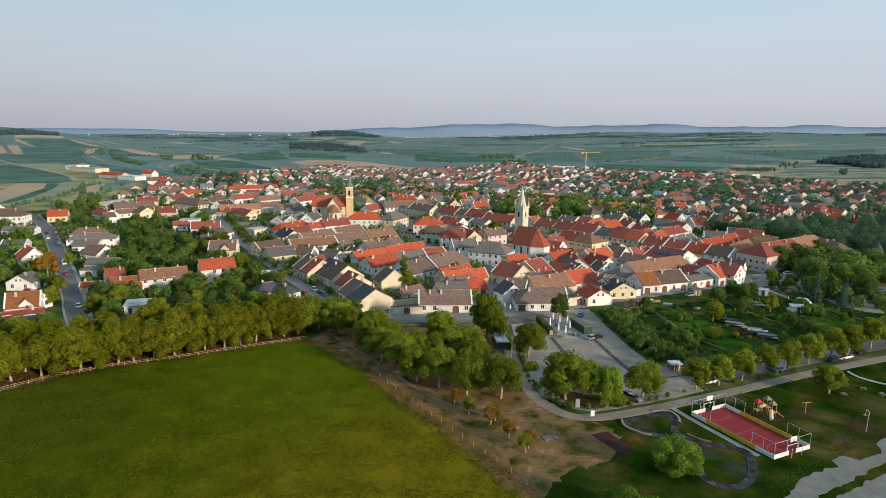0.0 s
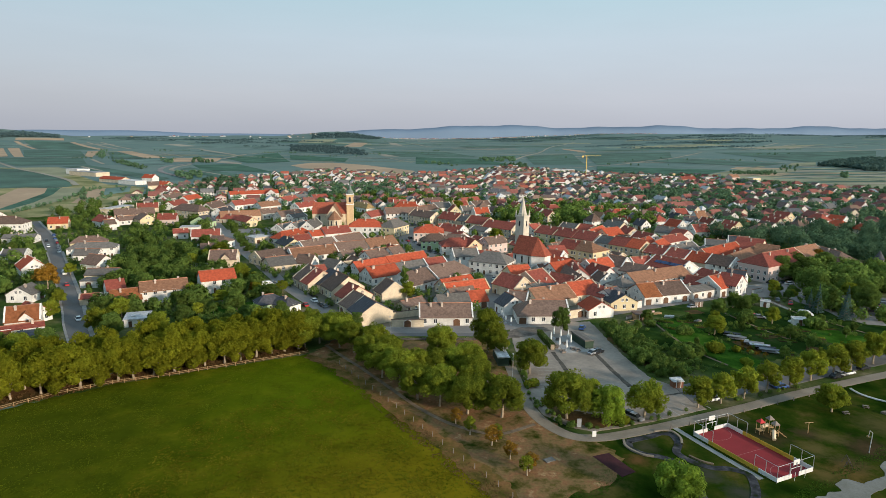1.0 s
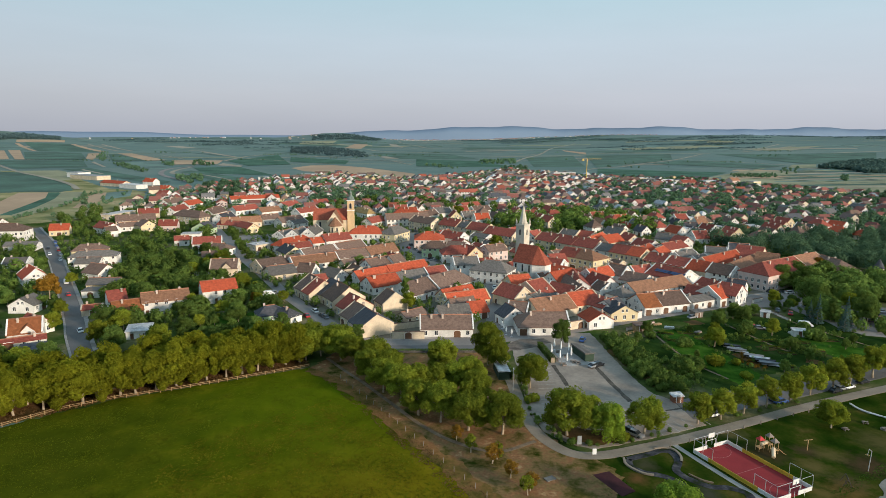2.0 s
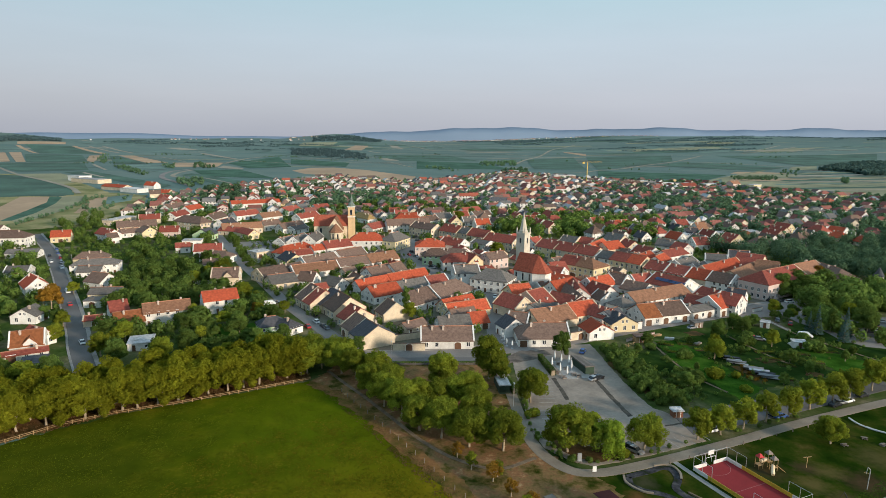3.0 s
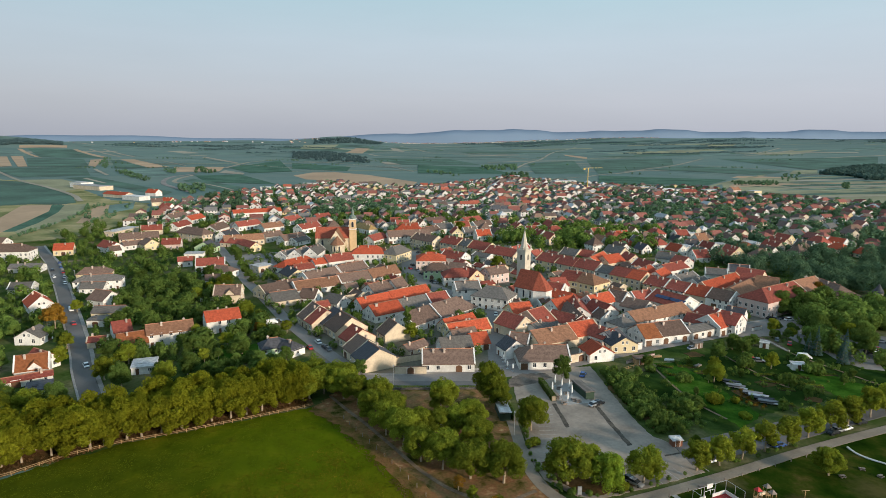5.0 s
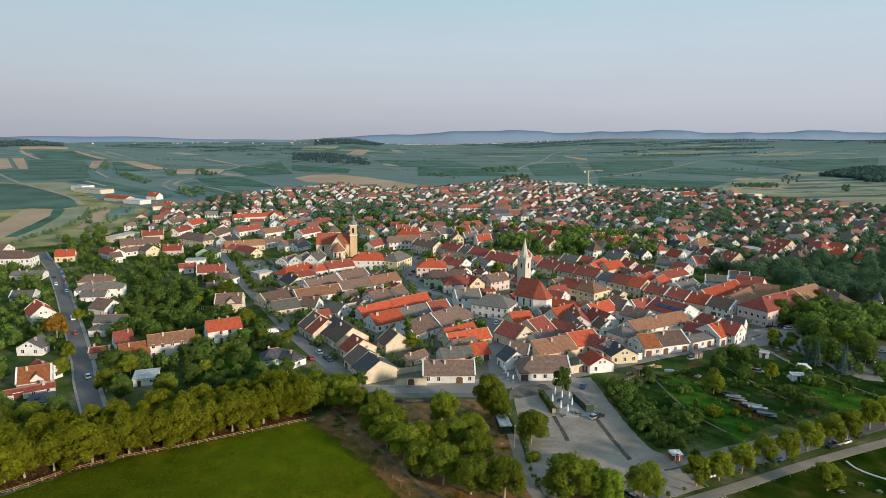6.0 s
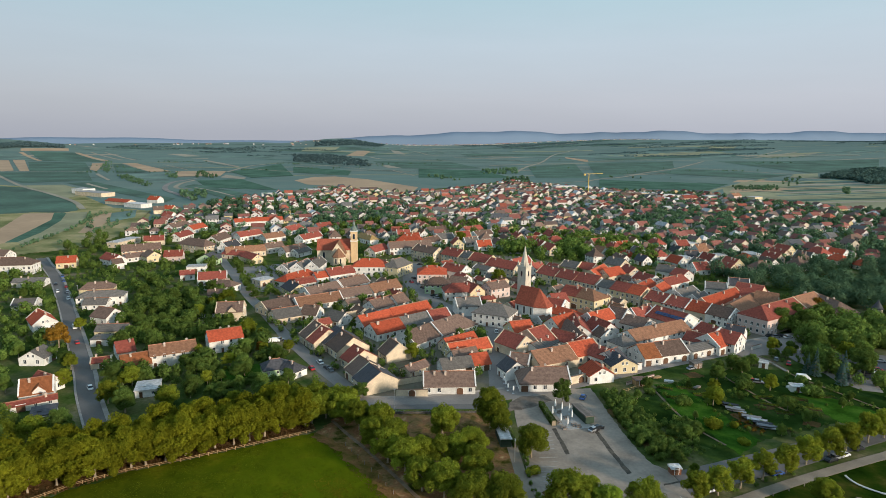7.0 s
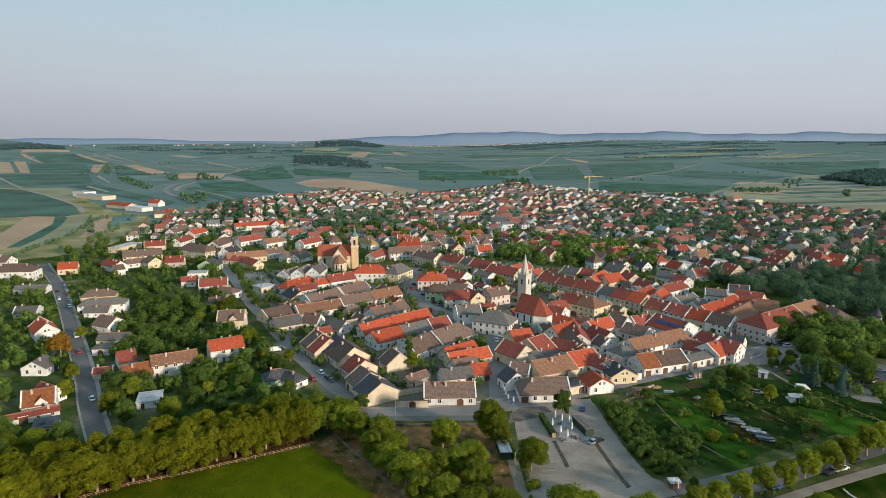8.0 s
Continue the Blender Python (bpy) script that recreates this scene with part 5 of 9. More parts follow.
SPOTS = [(o.matrix_basis.translation.x, o.matrix_basis.translation.y, 8.0) for o in scene.objects if o.name.startswith("house")]
WAYS = [[Vector(p) for p in line] for line in (
    [(-46, 201), (-17.7, 199.4), (18.6, 206.9), (78.1, 234.4), (141.7, 265.4), (170, 277)],
    [(19.5, 207), (22.2, 245.7), (22.5, 291.3), (-2, 326), (-14.9, 352), (-24, 398), (-20, 440)],
    [(-24, 196), (-43.3, 220.9), (-65.9, 250.6), (-97.7, 297.8), (-129.3, 365.7), (-176, 471), (-205, 640)],
    [(-95, 160), (-120, 193), (-171, 269), (-238, 364), (-282, 424), (-380, 500)])]


def clear_of_ways(x, y, gap):
    p = Vector((x, y))
    for line in WAYS:
        for a, b in zip(line, line[1:]):
            t = min(max((p - a).dot(b - a) / (b - a).length_squared, 0), 1)
            if (p - a.lerp(b, t)).length < gap:
                return False
    return True


yrnd = random.Random(31)
for _ in range(420):
    x, y = yrnd.uniform(-95, 150), yrnd.uniform(210, 455)
    if not inside(x, y, OLD_TOWN) or not clear_of_ways(x, y, 14) or blocked(x, y, 4.0) or math.hypot(x - 50, y - 338) < 20:
        continue
    L, W, eh = yrnd.uniform(7, 11), yrnd.uniform(5, 6.5), yrnd.uniform(2.5, 3.2)
    house(x, y, yrnd.choice((41, -52)) + yrnd.uniform(-6, 6), L, W, eh, eh + yrnd.uniform(1.3, 2.1), yrnd.choice("BBDGTBD"), yrnd.choice("wccc"), extra="")
    SPOTS.append((x, y, 6.0))
for t in range(9):
    tree("dark", -152 + t * 5.2 + trnd.uniform(-1, 1), 432 - t * 11.5, trnd.uniform(4.5, 6.5), 1.2)


def free(x, y, gap):
    return clear_of_ways(x, y, gap * 0.5 + 4) and all((x - a) ** 2 + (y - b) ** 2 > (gap * 0.5 + r) ** 2 for a, b, r in SPOTS)


def grove(poly, count, kinds, low, high, gap=3.0, wide=1.0):
    xs, ys = [p[0] for p in poly], [p[1] for p in poly]
    for _ in range(count * 12):
        if count <= 0:
            break
        x, y = trnd.uniform(min(xs), max(xs)), trnd.uniform(min(ys), max(ys))
        if inside(x, y, poly) and free(x, y, gap):
            tree(trnd.choice(kinds), x, y, trnd.uniform(low, high), wide)
            SPOTS.append((x, y, gap * 0.5))
            count -= 1


grove([(-125, 205), (-60, 235), (-100, 300), (-125, 350), (-175, 340), (-165, 290), (-140, 240)], 40, ("dark", "dark", "dark", "plane"), 5, 9, 2.4, 1.25)
grove([(-165, 165), (-125, 150), (-118, 178), (-150, 200)], 18, ("dark", "plane"), 8, 11, 4.5, 1.1)
grove([(-110, 195), (-52, 205), (-65, 235), (-120, 215)], 14, ("dark", "dark"), 4, 7)
grove([(-300, 250), (-130, 195), (-160, 240), (-230, 345), (-300, 420), (-420, 420)], 22, ("dark", "dark", "dark", "conifer"), 5, 10)
grove([(-110, 300), (-60, 250), (-30, 300), (-80, 350), (-110, 350)], 6, ("dark", "dark"), 4, 6.5)
grove([(55, 205), (62, 172), (80, 175), (115, 220), (130, 245), (100, 225)], 14, ("dark", "dark", "bush", "bush"), 2.5, 5.5)
grove([(62, 172), (80, 166), (160, 200), (180, 235), (140, 240), (115, 225)], 16, ("dark", "bush", "dark", "bush"), 2, 6)
grove([(128, 262), (134, 246), (152, 240), (172, 258), (164, 278)], 6, ("dark", "dark", "bush"), 2.5, 4.5, 3)
grove([(150, 225), (195, 205), (260, 270), (230, 320), (165, 280)], 30, ("dark", "dark", "plane", "poplar"), 8, 13, 4.5)

# ---- houses of the outer town ----
ZONE = [(-300, 560), (-150, 565), (-70, 505), (-10, 492), (60, 484), (130, 440), (180, 405), (300, 425), (420, 500), (640, 700), (575, 790), (485, 870), (424, 1020), (258, 1120), (134, 1290), (20, 1090), (-50, 1030), (-98, 1028), (-145, 1070), (-205, 1120), (-300, 900), (-340, 740)]
frnd = random.Random(11)


def plain_house(L, W, eh, rh, roof, wall, hips=""):
    """A dwelling of the outer town at the origin, copied along its streets."""
    return house(0, 0.001, 0, L, W, eh, rh, roof, wall, hips, group="houses of the outer town", all_round=True)


OUTER = []
for i, (roof, wall, hips) in enumerate((("D", "w", ""), ("D", "c", ""), ("B", "w", ""), ("B", "w", "LR"), ("R", "w", ""), ("G", "w", ""), ("K", "w", ""), ("D", "y", ""), ("B", "c", "LR"), ("T", "w", ""), ("D", "w", "LR"), ("R", "c", "LR"), ("P", "w", ""))):
    L, W, eh = frnd.uniform(10, 15), frnd.uniform(8.5, 10.5), frnd.choice((3.4, 4.2, 5.2))
    OUTER.append(plain_house(L, W, eh, eh + W * 0.5 * frnd.uniform(0.75, 1.0), roof, wall, hips))
PLOTS = []
for row in range(-36, 70):
    for k in range(-60, 70):
        u, v = k * 16.0 + frnd.uniform(-2.5, 2.5), row * 22 + (7 if k % 2 else -7) * 0.6 + frnd.uniform(-2.5, 2.5)
        x = u * math.cos(0.30) - v * math.sin(0.30)
        y = 700 + u * math.sin(0.30) + v * math.cos(0.30)
        if row % 3 == 2 and frnd.random() < 0.5 or frnd.random() < 0.1:
            continue
        if not inside(x, y, ZONE) or not free(x, y, 12):
            continue
        turn = math.degrees(0.30) + frnd.choice((0, 90, 90, 180, 270)) + frnd.uniform(-9, 9)
        PLOTS.append((x, y, turn))
        SPOTS.append((x, y, 7.0))
PLOTS.sort(key=lambda p: p[0] ** 2 + p[1] ** 2)
for i, (x, y, turn) in enumerate(PLOTS[:70]):
    ob = OUTER[i % len(OUTER)]
    if i < len(OUTER):
        ob.matrix_basis = pose(x, y, 0, 0, 0, turn)
    else:
        copy_thing(ob, pose(x, y, 0, 0, 0, turn))


def far_houses(plots):
    """The houses past those, as one object: walls with gables, roof slopes with eaves, chimneys."""
    bm = bmesh.new()
    verts, faces, mats = [], [], []
    for x, y, turn in plots:
        L, W, eh = frnd.uniform(8.5, 14), frnd.uniform(7.5, 9.8), frnd.choice((2.8, 3.2, 3.8, 4.8, 5.2))
        rh = eh + W * 0.5 * frnd.uniform(0.5, 0.85)
        roof = frnd.choices(range(7), (38, 24, 9, 14, 4, 8, 5))[0]
        wall = 7 + frnd.choices(range(4), (62, 22, 7, 9))[0]
        hips = "LR" if frnd.random() < 0.3 else ""
        m = pose(x, y, height(x, y), 0, 0, turn)
        for part_bm, mi in ((walls_bm(L, W, eh, rh, hips), wall), (roof_bm(L, W, eh, rh, hips), roof)):
            part_bm.verts.index_update()
            n = len(verts)
            verts += [tuple(m @ v.co) for v in part_bm.verts]
            faces += [[n + v.index for v in f.verts] for f in part_bm.faces]
            mats += [mi] * len(part_bm.faces)
            part_bm.free()
        if y < 800:
            for side, span, off in ((0, L, W / 2), (1, W, L / 2), (2, L, W / 2), (3, W, L / 2)):
                spin = m @ pose(0, 0, 0, 0, 0, 90 * side)
                for k in range(int(span / 3.2)):
                    u = (k + 0.5) / int(span / 3.2) * span - span / 2
                    for z in (1.0, 3.5) if eh > 5 else (1.0,):
                        n = len(verts)
                        verts += [tuple(spin @ Vector(q)) for q in ((u - 0.55, -off - 0.04, z), (u + 0.55, -off - 0.04, z), (u + 0.55, -off - 0.04, z + 1.4), (u - 0.55, -off - 0.04, z + 1.4))]
                        faces.append([n, n + 1, n + 2, n + 3])
                        mats.append(11)
        if frnd.random() < 0.35:
            bx, by = L * 0.5 + 2.0, frnd.uniform(-2, 2)
            n = len(verts)
            verts += [tuple(m @ Vector((bx + a * 2.6, by + b * 3.0, c))) for a, b, c in ((-1, -1, 0), (1, -1, 0), (1, 1, 0), (-1, 1, 0), (-1, -1, 2.8), (1, -1, 2.8), (1, 1, 2.8), (-1, 1, 2.8))]
            for f in ((4, 5, 6, 7), (0, 1, 5, 4), (1, 2, 6, 5), (2, 3, 7, 6), (3, 0, 4, 7)):
                faces.append([n + i for i in f])
                mats.append(6 if f[0] == 4 else wall)
    me = bpy.data.meshes.new("far_houses")
    me.from_pydata(verts, [], faces)
    # roof colours greyed to imitate haze over the far houses
    for c in ((0.25, 0.098, 0.078), (0.165, 0.118, 0.10), (0.34, 0.10, 0.065), (0.155, 0.15, 0.145), (0.085, 0.09, 0.10), (0.24, 0.155, 0.115), (0.5, 0.5, 0.5)):
        me.materials.append(roof_material("hazed_tiles", c, 0.0))
    for c in ((0.60, 0.58, 0.56), (0.54, 0.46, 0.36), (0.56, 0.45, 0.25), (0.53, 0.43, 0.39)):
        me.materials.append(material("outer_plaster", c, 0.9, 0.1, 0.3, 2.0))
    me.materials.append(GLASS)
    me.polygons.foreach_set("material_index", mats)
    tagged(new("far_houses", me), "many small houses with red and brown tiled roofs", "houses", kind="stuff")


# hamlets far out on the plain and at the foot of the hills
for x, y, dx, dy, n in ((-2450, 3900, 250, 120, 16), (-1500, 3950, 300, 150, 16), (-900, 3900, 120, 120, 8), (-980, 4350, 160, 60, 16), (150, 4600, 520, 60, 110), (-250, 4620, 260, 50, 30), (1250, 4600, 420, 60, 40), (500, 4660, 900, 40, 50)):
    for _ in range(n):
        PLOTS.append((x + frnd.gauss(0, 0.5) * dx, y + frnd.uniform(-1, 1) * dy, frnd.uniform(0, 180)))
far_houses(PLOTS[70:])


def far_trees(name, poly, count, low, high, leaf, label, sprays=60, gap=2.0, seed=3, leafy=0.125):
    """Many distant trees and hedges as one mass of leaf sprays."""
    rnd = np.random.default_rng(seed)
    xs, ys = [p[0] for p in poly], [p[1] for p in poly]
    spots = []
    for _ in range(count * 10):
        if len(spots) >= count:
            break
        x, y = rnd.uniform(min(xs), max(xs)), rnd.uniform(min(ys), max(ys))
        if inside(x, y, poly) and (gap == 0 or (clear_of_ways(x, y, 5) and not blocked(x, y, 1.4) if gap < 0 else free(x, y, gap))):
            spots.append((x, y, rnd.uniform(low, high)))
    verts = []
    for x, y, h in spots:
        n = rnd.normal(size=(sprays, 3))
        n /= np.linalg.norm(n, axis=1)[:, None]
        r = (0.6 + 0.5 * rnd.random(sprays))[:, None]
        wide = h * rnd.uniform(0.34, 0.5)
        c = n * r * (wide, wide, h * 0.46) + (x, y, height(x, y) + h * 0.5)
        c[:, 2] = np.maximum(c[:, 2], height(x, y) + 0.4)
        t = np.cross(n + rnd.normal(size=(sprays, 3)) * 0.5, rnd.normal(size=(sprays, 3)))
        t /= np.linalg.norm(t, axis=1)[:, None]
        b = np.cross(n, t)
        s = (h * leafy * (0.6 + 0.8 * rnd.random(sprays)))[:, None]
        verts.append(np.stack([c - t * s, c - b * s, c + t * s, c + b * s], 1).reshape(-1, 3))
    if not verts:
        return
    v = np.concatenate(verts)
    me = bpy.data.meshes.new(name)
    me.from_pydata(v.tolist(), [], np.arange(len(v)).reshape(-1, 4).tolist())
    me.materials.append(leaf)
    tagged(new(name, me), label, "trees", kind="stuff")


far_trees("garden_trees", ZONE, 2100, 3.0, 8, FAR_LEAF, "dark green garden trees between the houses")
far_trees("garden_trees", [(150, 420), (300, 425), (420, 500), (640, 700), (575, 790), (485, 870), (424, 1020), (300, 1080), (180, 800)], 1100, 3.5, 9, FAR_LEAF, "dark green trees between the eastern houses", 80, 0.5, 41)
far_trees("light_garden_trees", ZONE, 260, 3, 6, DARK_LEAF, "lighter green garden trees between the houses", seed=5)
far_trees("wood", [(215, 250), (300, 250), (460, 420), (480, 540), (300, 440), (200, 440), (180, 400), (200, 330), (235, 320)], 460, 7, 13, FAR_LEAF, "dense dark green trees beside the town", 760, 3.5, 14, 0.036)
far_trees("garden_wood", [(40, 470), (110, 450), (160, 470), (150, 540), (60, 580)], 70, 7, 12, DARK_LEAF, "dense garden trees behind the church", 240, 3.5, 15, 0.07)
far_trees("garden_wood", [(-120, 560), (-20, 530), (60, 560), (40, 640), (-100, 650)], 80, 6, 11, DARK_LEAF, "dense garden trees behind the square", 220, 3.5, 16, 0.07)
far_trees("garden_wood", [(-175, 340), (-125, 350), (-140, 400), (-190, 560), (-330, 560), (-300, 440), (-230, 400)], 85, 4, 9, DARK_LEAF, "garden trees along the west road", 240, 3.0, 17, 0.07)
far_trees("town_shrubs", [(-360, 380), (-120, 205), (-50, 205), (0, 230), (30, 215), (140, 270), (260, 400), (60, 540), (-200, 540), (-270, 440)], 1200, 1.5, 5.0, DARK_LEAF, "shrubs and small trees in courtyards and gardens", 90, 1.0, 18, 0.09)
far_trees("light_shrubs", [(-360, 380), (-120, 205), (-50, 205), (0, 230), (-60, 330), (-200, 540), (-270, 440)], 700, 1.2, 4.0, DARK_LEAF, "green shrubs in the gardens", 90, 1.0, 19, 0.09)
far_trees("garden_wood", [(-300, 250), (-130, 195), (-160, 240), (-230, 345), (-300, 420), (-420, 420)], 110, 4, 9, DARK_LEAF, "garden trees west of the road", 300, 3.0, 24, 0.065)
far_trees("garden_wood", [(-125, 205), (-60, 235), (-100, 300), (-125, 350), (-175, 340), (-165, 290), (-140, 240)], 130, 3.5, 7.5, DARK_LEAF, "orchard trees in the long gardens", 300, 2.0, 25, 0.065)
far_trees("yard_trees", OLD_TOWN, 110, 2.2, 5.8, DARK_LEAF, "small green trees in the courtyards of the old town", 260, -1, 26, 0.07)
far_trees("yard_shrubs", OLD_TOWN, 220, 1.0, 2.6, DARK_LEAF, "shrubs in the courtyards of the old town", 120, -1, 27, 0.09)
far_trees("garden_hedge", [(56, 208), (56.6, 188), (58, 172), (60.5, 161), (68, 161), (68, 180), (65, 208)], 210, 1.2, 3.6, DARK_LEAF, "dense shrubs along the car park edge", 260, 0.0, 21, 0.07)
far_trees("path_shrubs", [(22.2, 172), (23.4, 172), (24.4, 145), (29, 134.5), (36, 131), (36, 129.3), (28, 131.5), (22.8, 142)], 46, 0.7, 1.8, DARK_LEAF, "clipped shrubs along the car park edge", 200, 0.0, 22, 0.08)
far_trees("verge_shrubs", [(38, 130.8), (66, 143), (98, 157), (98, 155.6), (66, 141.2), (38, 129.6)], 26, 0.6, 1.6, DARK_LEAF, "small shrubs along the footpath", 160, 0.0, 23, 0.09)
far_trees("allotment_shrubs", [(52, 200), (62, 170), (82, 166), (165, 200), (185, 240), (140, 250), (112, 232), (62, 208)], 240, 0.4, 2.0, DARK_LEAF, "low shrubs and plots in the allotments", 110, 0.5, 20, 0.09)
for i in range(30):
    d, a = frnd.uniform(1500, 3600), frnd.uniform(-0.62, 0.62)
    x, y, g, n = d * math.sin(a), d * math.cos(a), frnd.uniform(-0.5, 0.6), frnd.uniform(60, 260)
    if y < 1350 and -420 < x < 560:
        continue
    dx, dy = math.cos(g), math.sin(g)
    far_trees("hedgerow", [(x, y), (x + dx * n, y + dy * n), (x + dx * n - dy * 9, y + dy * n + dx * 9), (x - dy * 9, y + dx * 9)], int(n / 9), 3, 7, FAR_LEAF, "hedgerow of bushes between the vineyards", 26, 0, 100 + i)


# ---- fields on the western slope ----
OLIVE_FIELD = ground_mix("olive_meadow", [(0.15, 0.175, 0.075), (0.23, 0.235, 0.105), (0.31, 0.27, 0.14), (0.36, 0.29, 0.17)], 0.02, 0.3, 0.3)
GREEN_STRIP = material("green_strip_field", (0.08, 0.145, 0.105), 0.95, 0.2, 0.02, 0.2, spec=0.0)
slab("hill_meadow", [(-346.0, 444.0), (-325.7, 470.6), (-307.9, 485.4), (-300.2, 539.4), (-315.5, 636.7), (-366.0, 750.2), (-431.2, 782.4), (-559.2, 938.5), (-741.2, 1092.9), (-893.6, 1159.5)], 0.05, OLIVE_FIELD, "olive and straw meadow on the slope outside town", "field", rough=3.0)
slab("stubble_field", [(-381.6, 505), (-397.3, 522), (-438.5, 589.4), (-497.9, 713.8), (-468.3, 722.3), (-433.0, 662.1), (-406.5, 590.7), (-379, 515)], 0.10, STRAW, "bare tan stubble field", "field")
slab("green_strip", [(-468.3, 722.3), (-453.4, 723.0), (-417.3, 652.8), (-385.8, 572.7), (-371, 520), (-380, 516), (-406.5, 590.7), (-433.0, 662.1)], 0.11, GREEN_STRIP, "narrow green strip between bare fields", "field")
slab("faded_strip", [(-453.4, 723.0), (-434.9, 733.7), (-407.7, 684.1), (-376.8, 608.6), (-364, 556), (-355, 505), (-371, 518), (-385.8, 572.7), (-417.3, 652.8)], 0.12, STRAW_GREEN, "curved strip of faded straw grass", "field")
slab("tan_patch", [(-406.0, 701.9), (-403.4, 730.3), (-363.1, 645.4), (-340.0, 575.0), (-350, 572)], 0.12, STRAW, "narrow tan patch on the meadow slope", "field")
slab("green_patch", [(-400.9, 725.5), (-388, 760.0), (-355.1, 690.2), (-360.4, 645.6)], 0.13, PALE_VINES, "green plot on the meadow slope", "field")
slab("vine_field", [(-874.2, 1134.0), (-726.0, 1070.2), (-631.2, 990.4), (-528.6, 858.7), (-456.1, 751.4), (-459.3, 723.7), (-497.0, 727.2), (-509.7, 716.0), (-544.0, 699.0)], 0.10, DEEP_VINES, "dark green vineyard with fine rows", "field", rough=2.0)
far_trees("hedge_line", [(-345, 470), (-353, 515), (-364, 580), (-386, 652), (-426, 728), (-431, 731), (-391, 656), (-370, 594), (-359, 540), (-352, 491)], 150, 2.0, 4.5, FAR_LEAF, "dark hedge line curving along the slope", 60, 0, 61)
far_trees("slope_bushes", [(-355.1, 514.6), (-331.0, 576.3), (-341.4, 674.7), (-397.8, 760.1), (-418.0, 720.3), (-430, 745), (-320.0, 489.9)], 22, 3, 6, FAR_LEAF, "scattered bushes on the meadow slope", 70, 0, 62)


def far_hedges(name, poly, lines, label, seed):
    """Broken lines of bushes and small copses across distant fields, as one mass of leaf sprays."""
    rnd = np.random.default_rng(seed)
    xs, ys = [p[0] for p in poly], [p[1] for p in poly]
    verts = []
    for _ in range(lines):
        x, y = rnd.uniform(min(xs), max(xs)), rnd.uniform(min(ys), max(ys))
        if not inside(x, y, poly):
            continue
        turn, run = rnd.uniform(-0.35, 0.35), rnd.uniform(60, 320)
        for u in np.arange(0, run, 7.0):
            px, py, h = x + u * math.cos(turn) + rnd.normal() * 2, y + u * math.sin(turn) + rnd.normal() * 5, rnd.uniform(3, 8)
            n = rnd.normal(size=(16, 3))
            n /= np.linalg.norm(n, axis=1)[:, None]
            c = n * (h * 0.7, h * 0.7, h * 0.42) + (px, py, height(px, py) + h * 0.45)
            t = np.cross(n, rnd.normal(size=(16, 3)))
            t /= np.linalg.norm(t, axis=1)[:, None]
            b = np.cross(n, t)
            s = h * 0.28
            verts.append(np.stack([c - t * s, c - b * s, c + t * s, c + b * s], 1).reshape(-1, 3))
    v = np.concatenate(verts)
    me = bpy.data.meshes.new(name)
    me.from_pydata(v.tolist(), [], np.arange(len(v)).reshape(-1, 4).tolist())
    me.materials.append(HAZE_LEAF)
    tagged(new(name, me), label, "hedges", kind="stuff")


def quad_field(a, b, c, d, mat, label):
    """A four-sided field laid over the rolling plain."""
    bm = bmesh.new()
    a, b, c, d = Vector(a), Vector(b), Vector(c), Vector(d)
    rows = []
    for i in range(15):
        p, q = a.lerp(d, i / 14), b.lerp(c, i / 14)
        row = [p.lerp(q, k / 14) for k in range(15)]
        rows.append([bm.verts.new((v.x, v.y, laid_height(v.x, v.y) + 0.002 * len(LAID))) for v in row])
    for p, q in zip(rows, rows[1:]):
        for k in range(14):
            bm.faces.new((p[k], p[k + 1], q[k + 1], q[k]))
    bmesh.ops.recalc_face_normals(bm, faces=bm.faces)
    if sum(f.normal.z for f in bm.faces) < 0:
        bmesh.ops.reverse_faces(bm, faces=bm.faces)
    LAID.append(tagged(mesh_object("field", bm, mat), label, "field", kind="structure"))


def draped_way(name, line, width, mat, label):
    """A farm road laid over the rolling plain."""
    left, right = ribbon_points(line, width)
    bm = bmesh.new()
    rows = [[bm.verts.new((p.x, p.y, laid_height(p.x, p.y) + 0.34)) for p in (a, b)] for a, b in zip(left, right)]
    for p, q in zip(rows, rows[1:]):
        bm.faces.new((p[0], p[1], q[1], q[0]))
    tagged(mesh_object(name, bm, mat), label, "road", kind="structure")


quad_field((-1474, 2024), (-1446, 2030), (-1103, 1562), (-1120, 1520), STRAW, "tan field on the far slope")
quad_field((-1449, 2052), (-1415, 2061), (-1056, 1551), (-1075, 1543), STRAW, "tan field on the far slope")
quad_field((-1629, 2346), (-1617, 2355), (-1319, 2010), (-1355, 2034), STRAW, "narrow tan strip on the slope")
quad_field((-1698, 2459), (-1609, 2627), (-1547, 2524), (-1647, 2382), STRAW, "tan strip under the ridge wood")
quad_field((-1484, 2459), (-1472, 2471), (-1143, 2088), (-1135, 2042), STRAW, "narrow orange-tan strip among vineyards")
quad_field((-1458, 2521), (-1452, 2529), (-1127, 2146), (-1123, 2121), PALE_STRAW, "narrow pale strip among vineyards")
quad_field((-1424, 2563), (-1419, 2571), (-1086, 2158), (-1080, 2130), PALE_STRAW, "narrow pale strip among vineyards")
quad_field((-1105, 1916), (-1092, 1965), (-894, 1567), (-943, 1622), STRAW, "small tan field in a hollow")
quad_field((-1330, 1954), (-1156, 1966), (-915, 1578), (-1050, 1545), DEEP_VINES, "dark green vineyard on the slope")
quad_field((-1628, 2400), (-1487, 2457), (-1121, 2017), (-1324, 2021), DEEP_VINES, "dark green vineyard under the ridge")
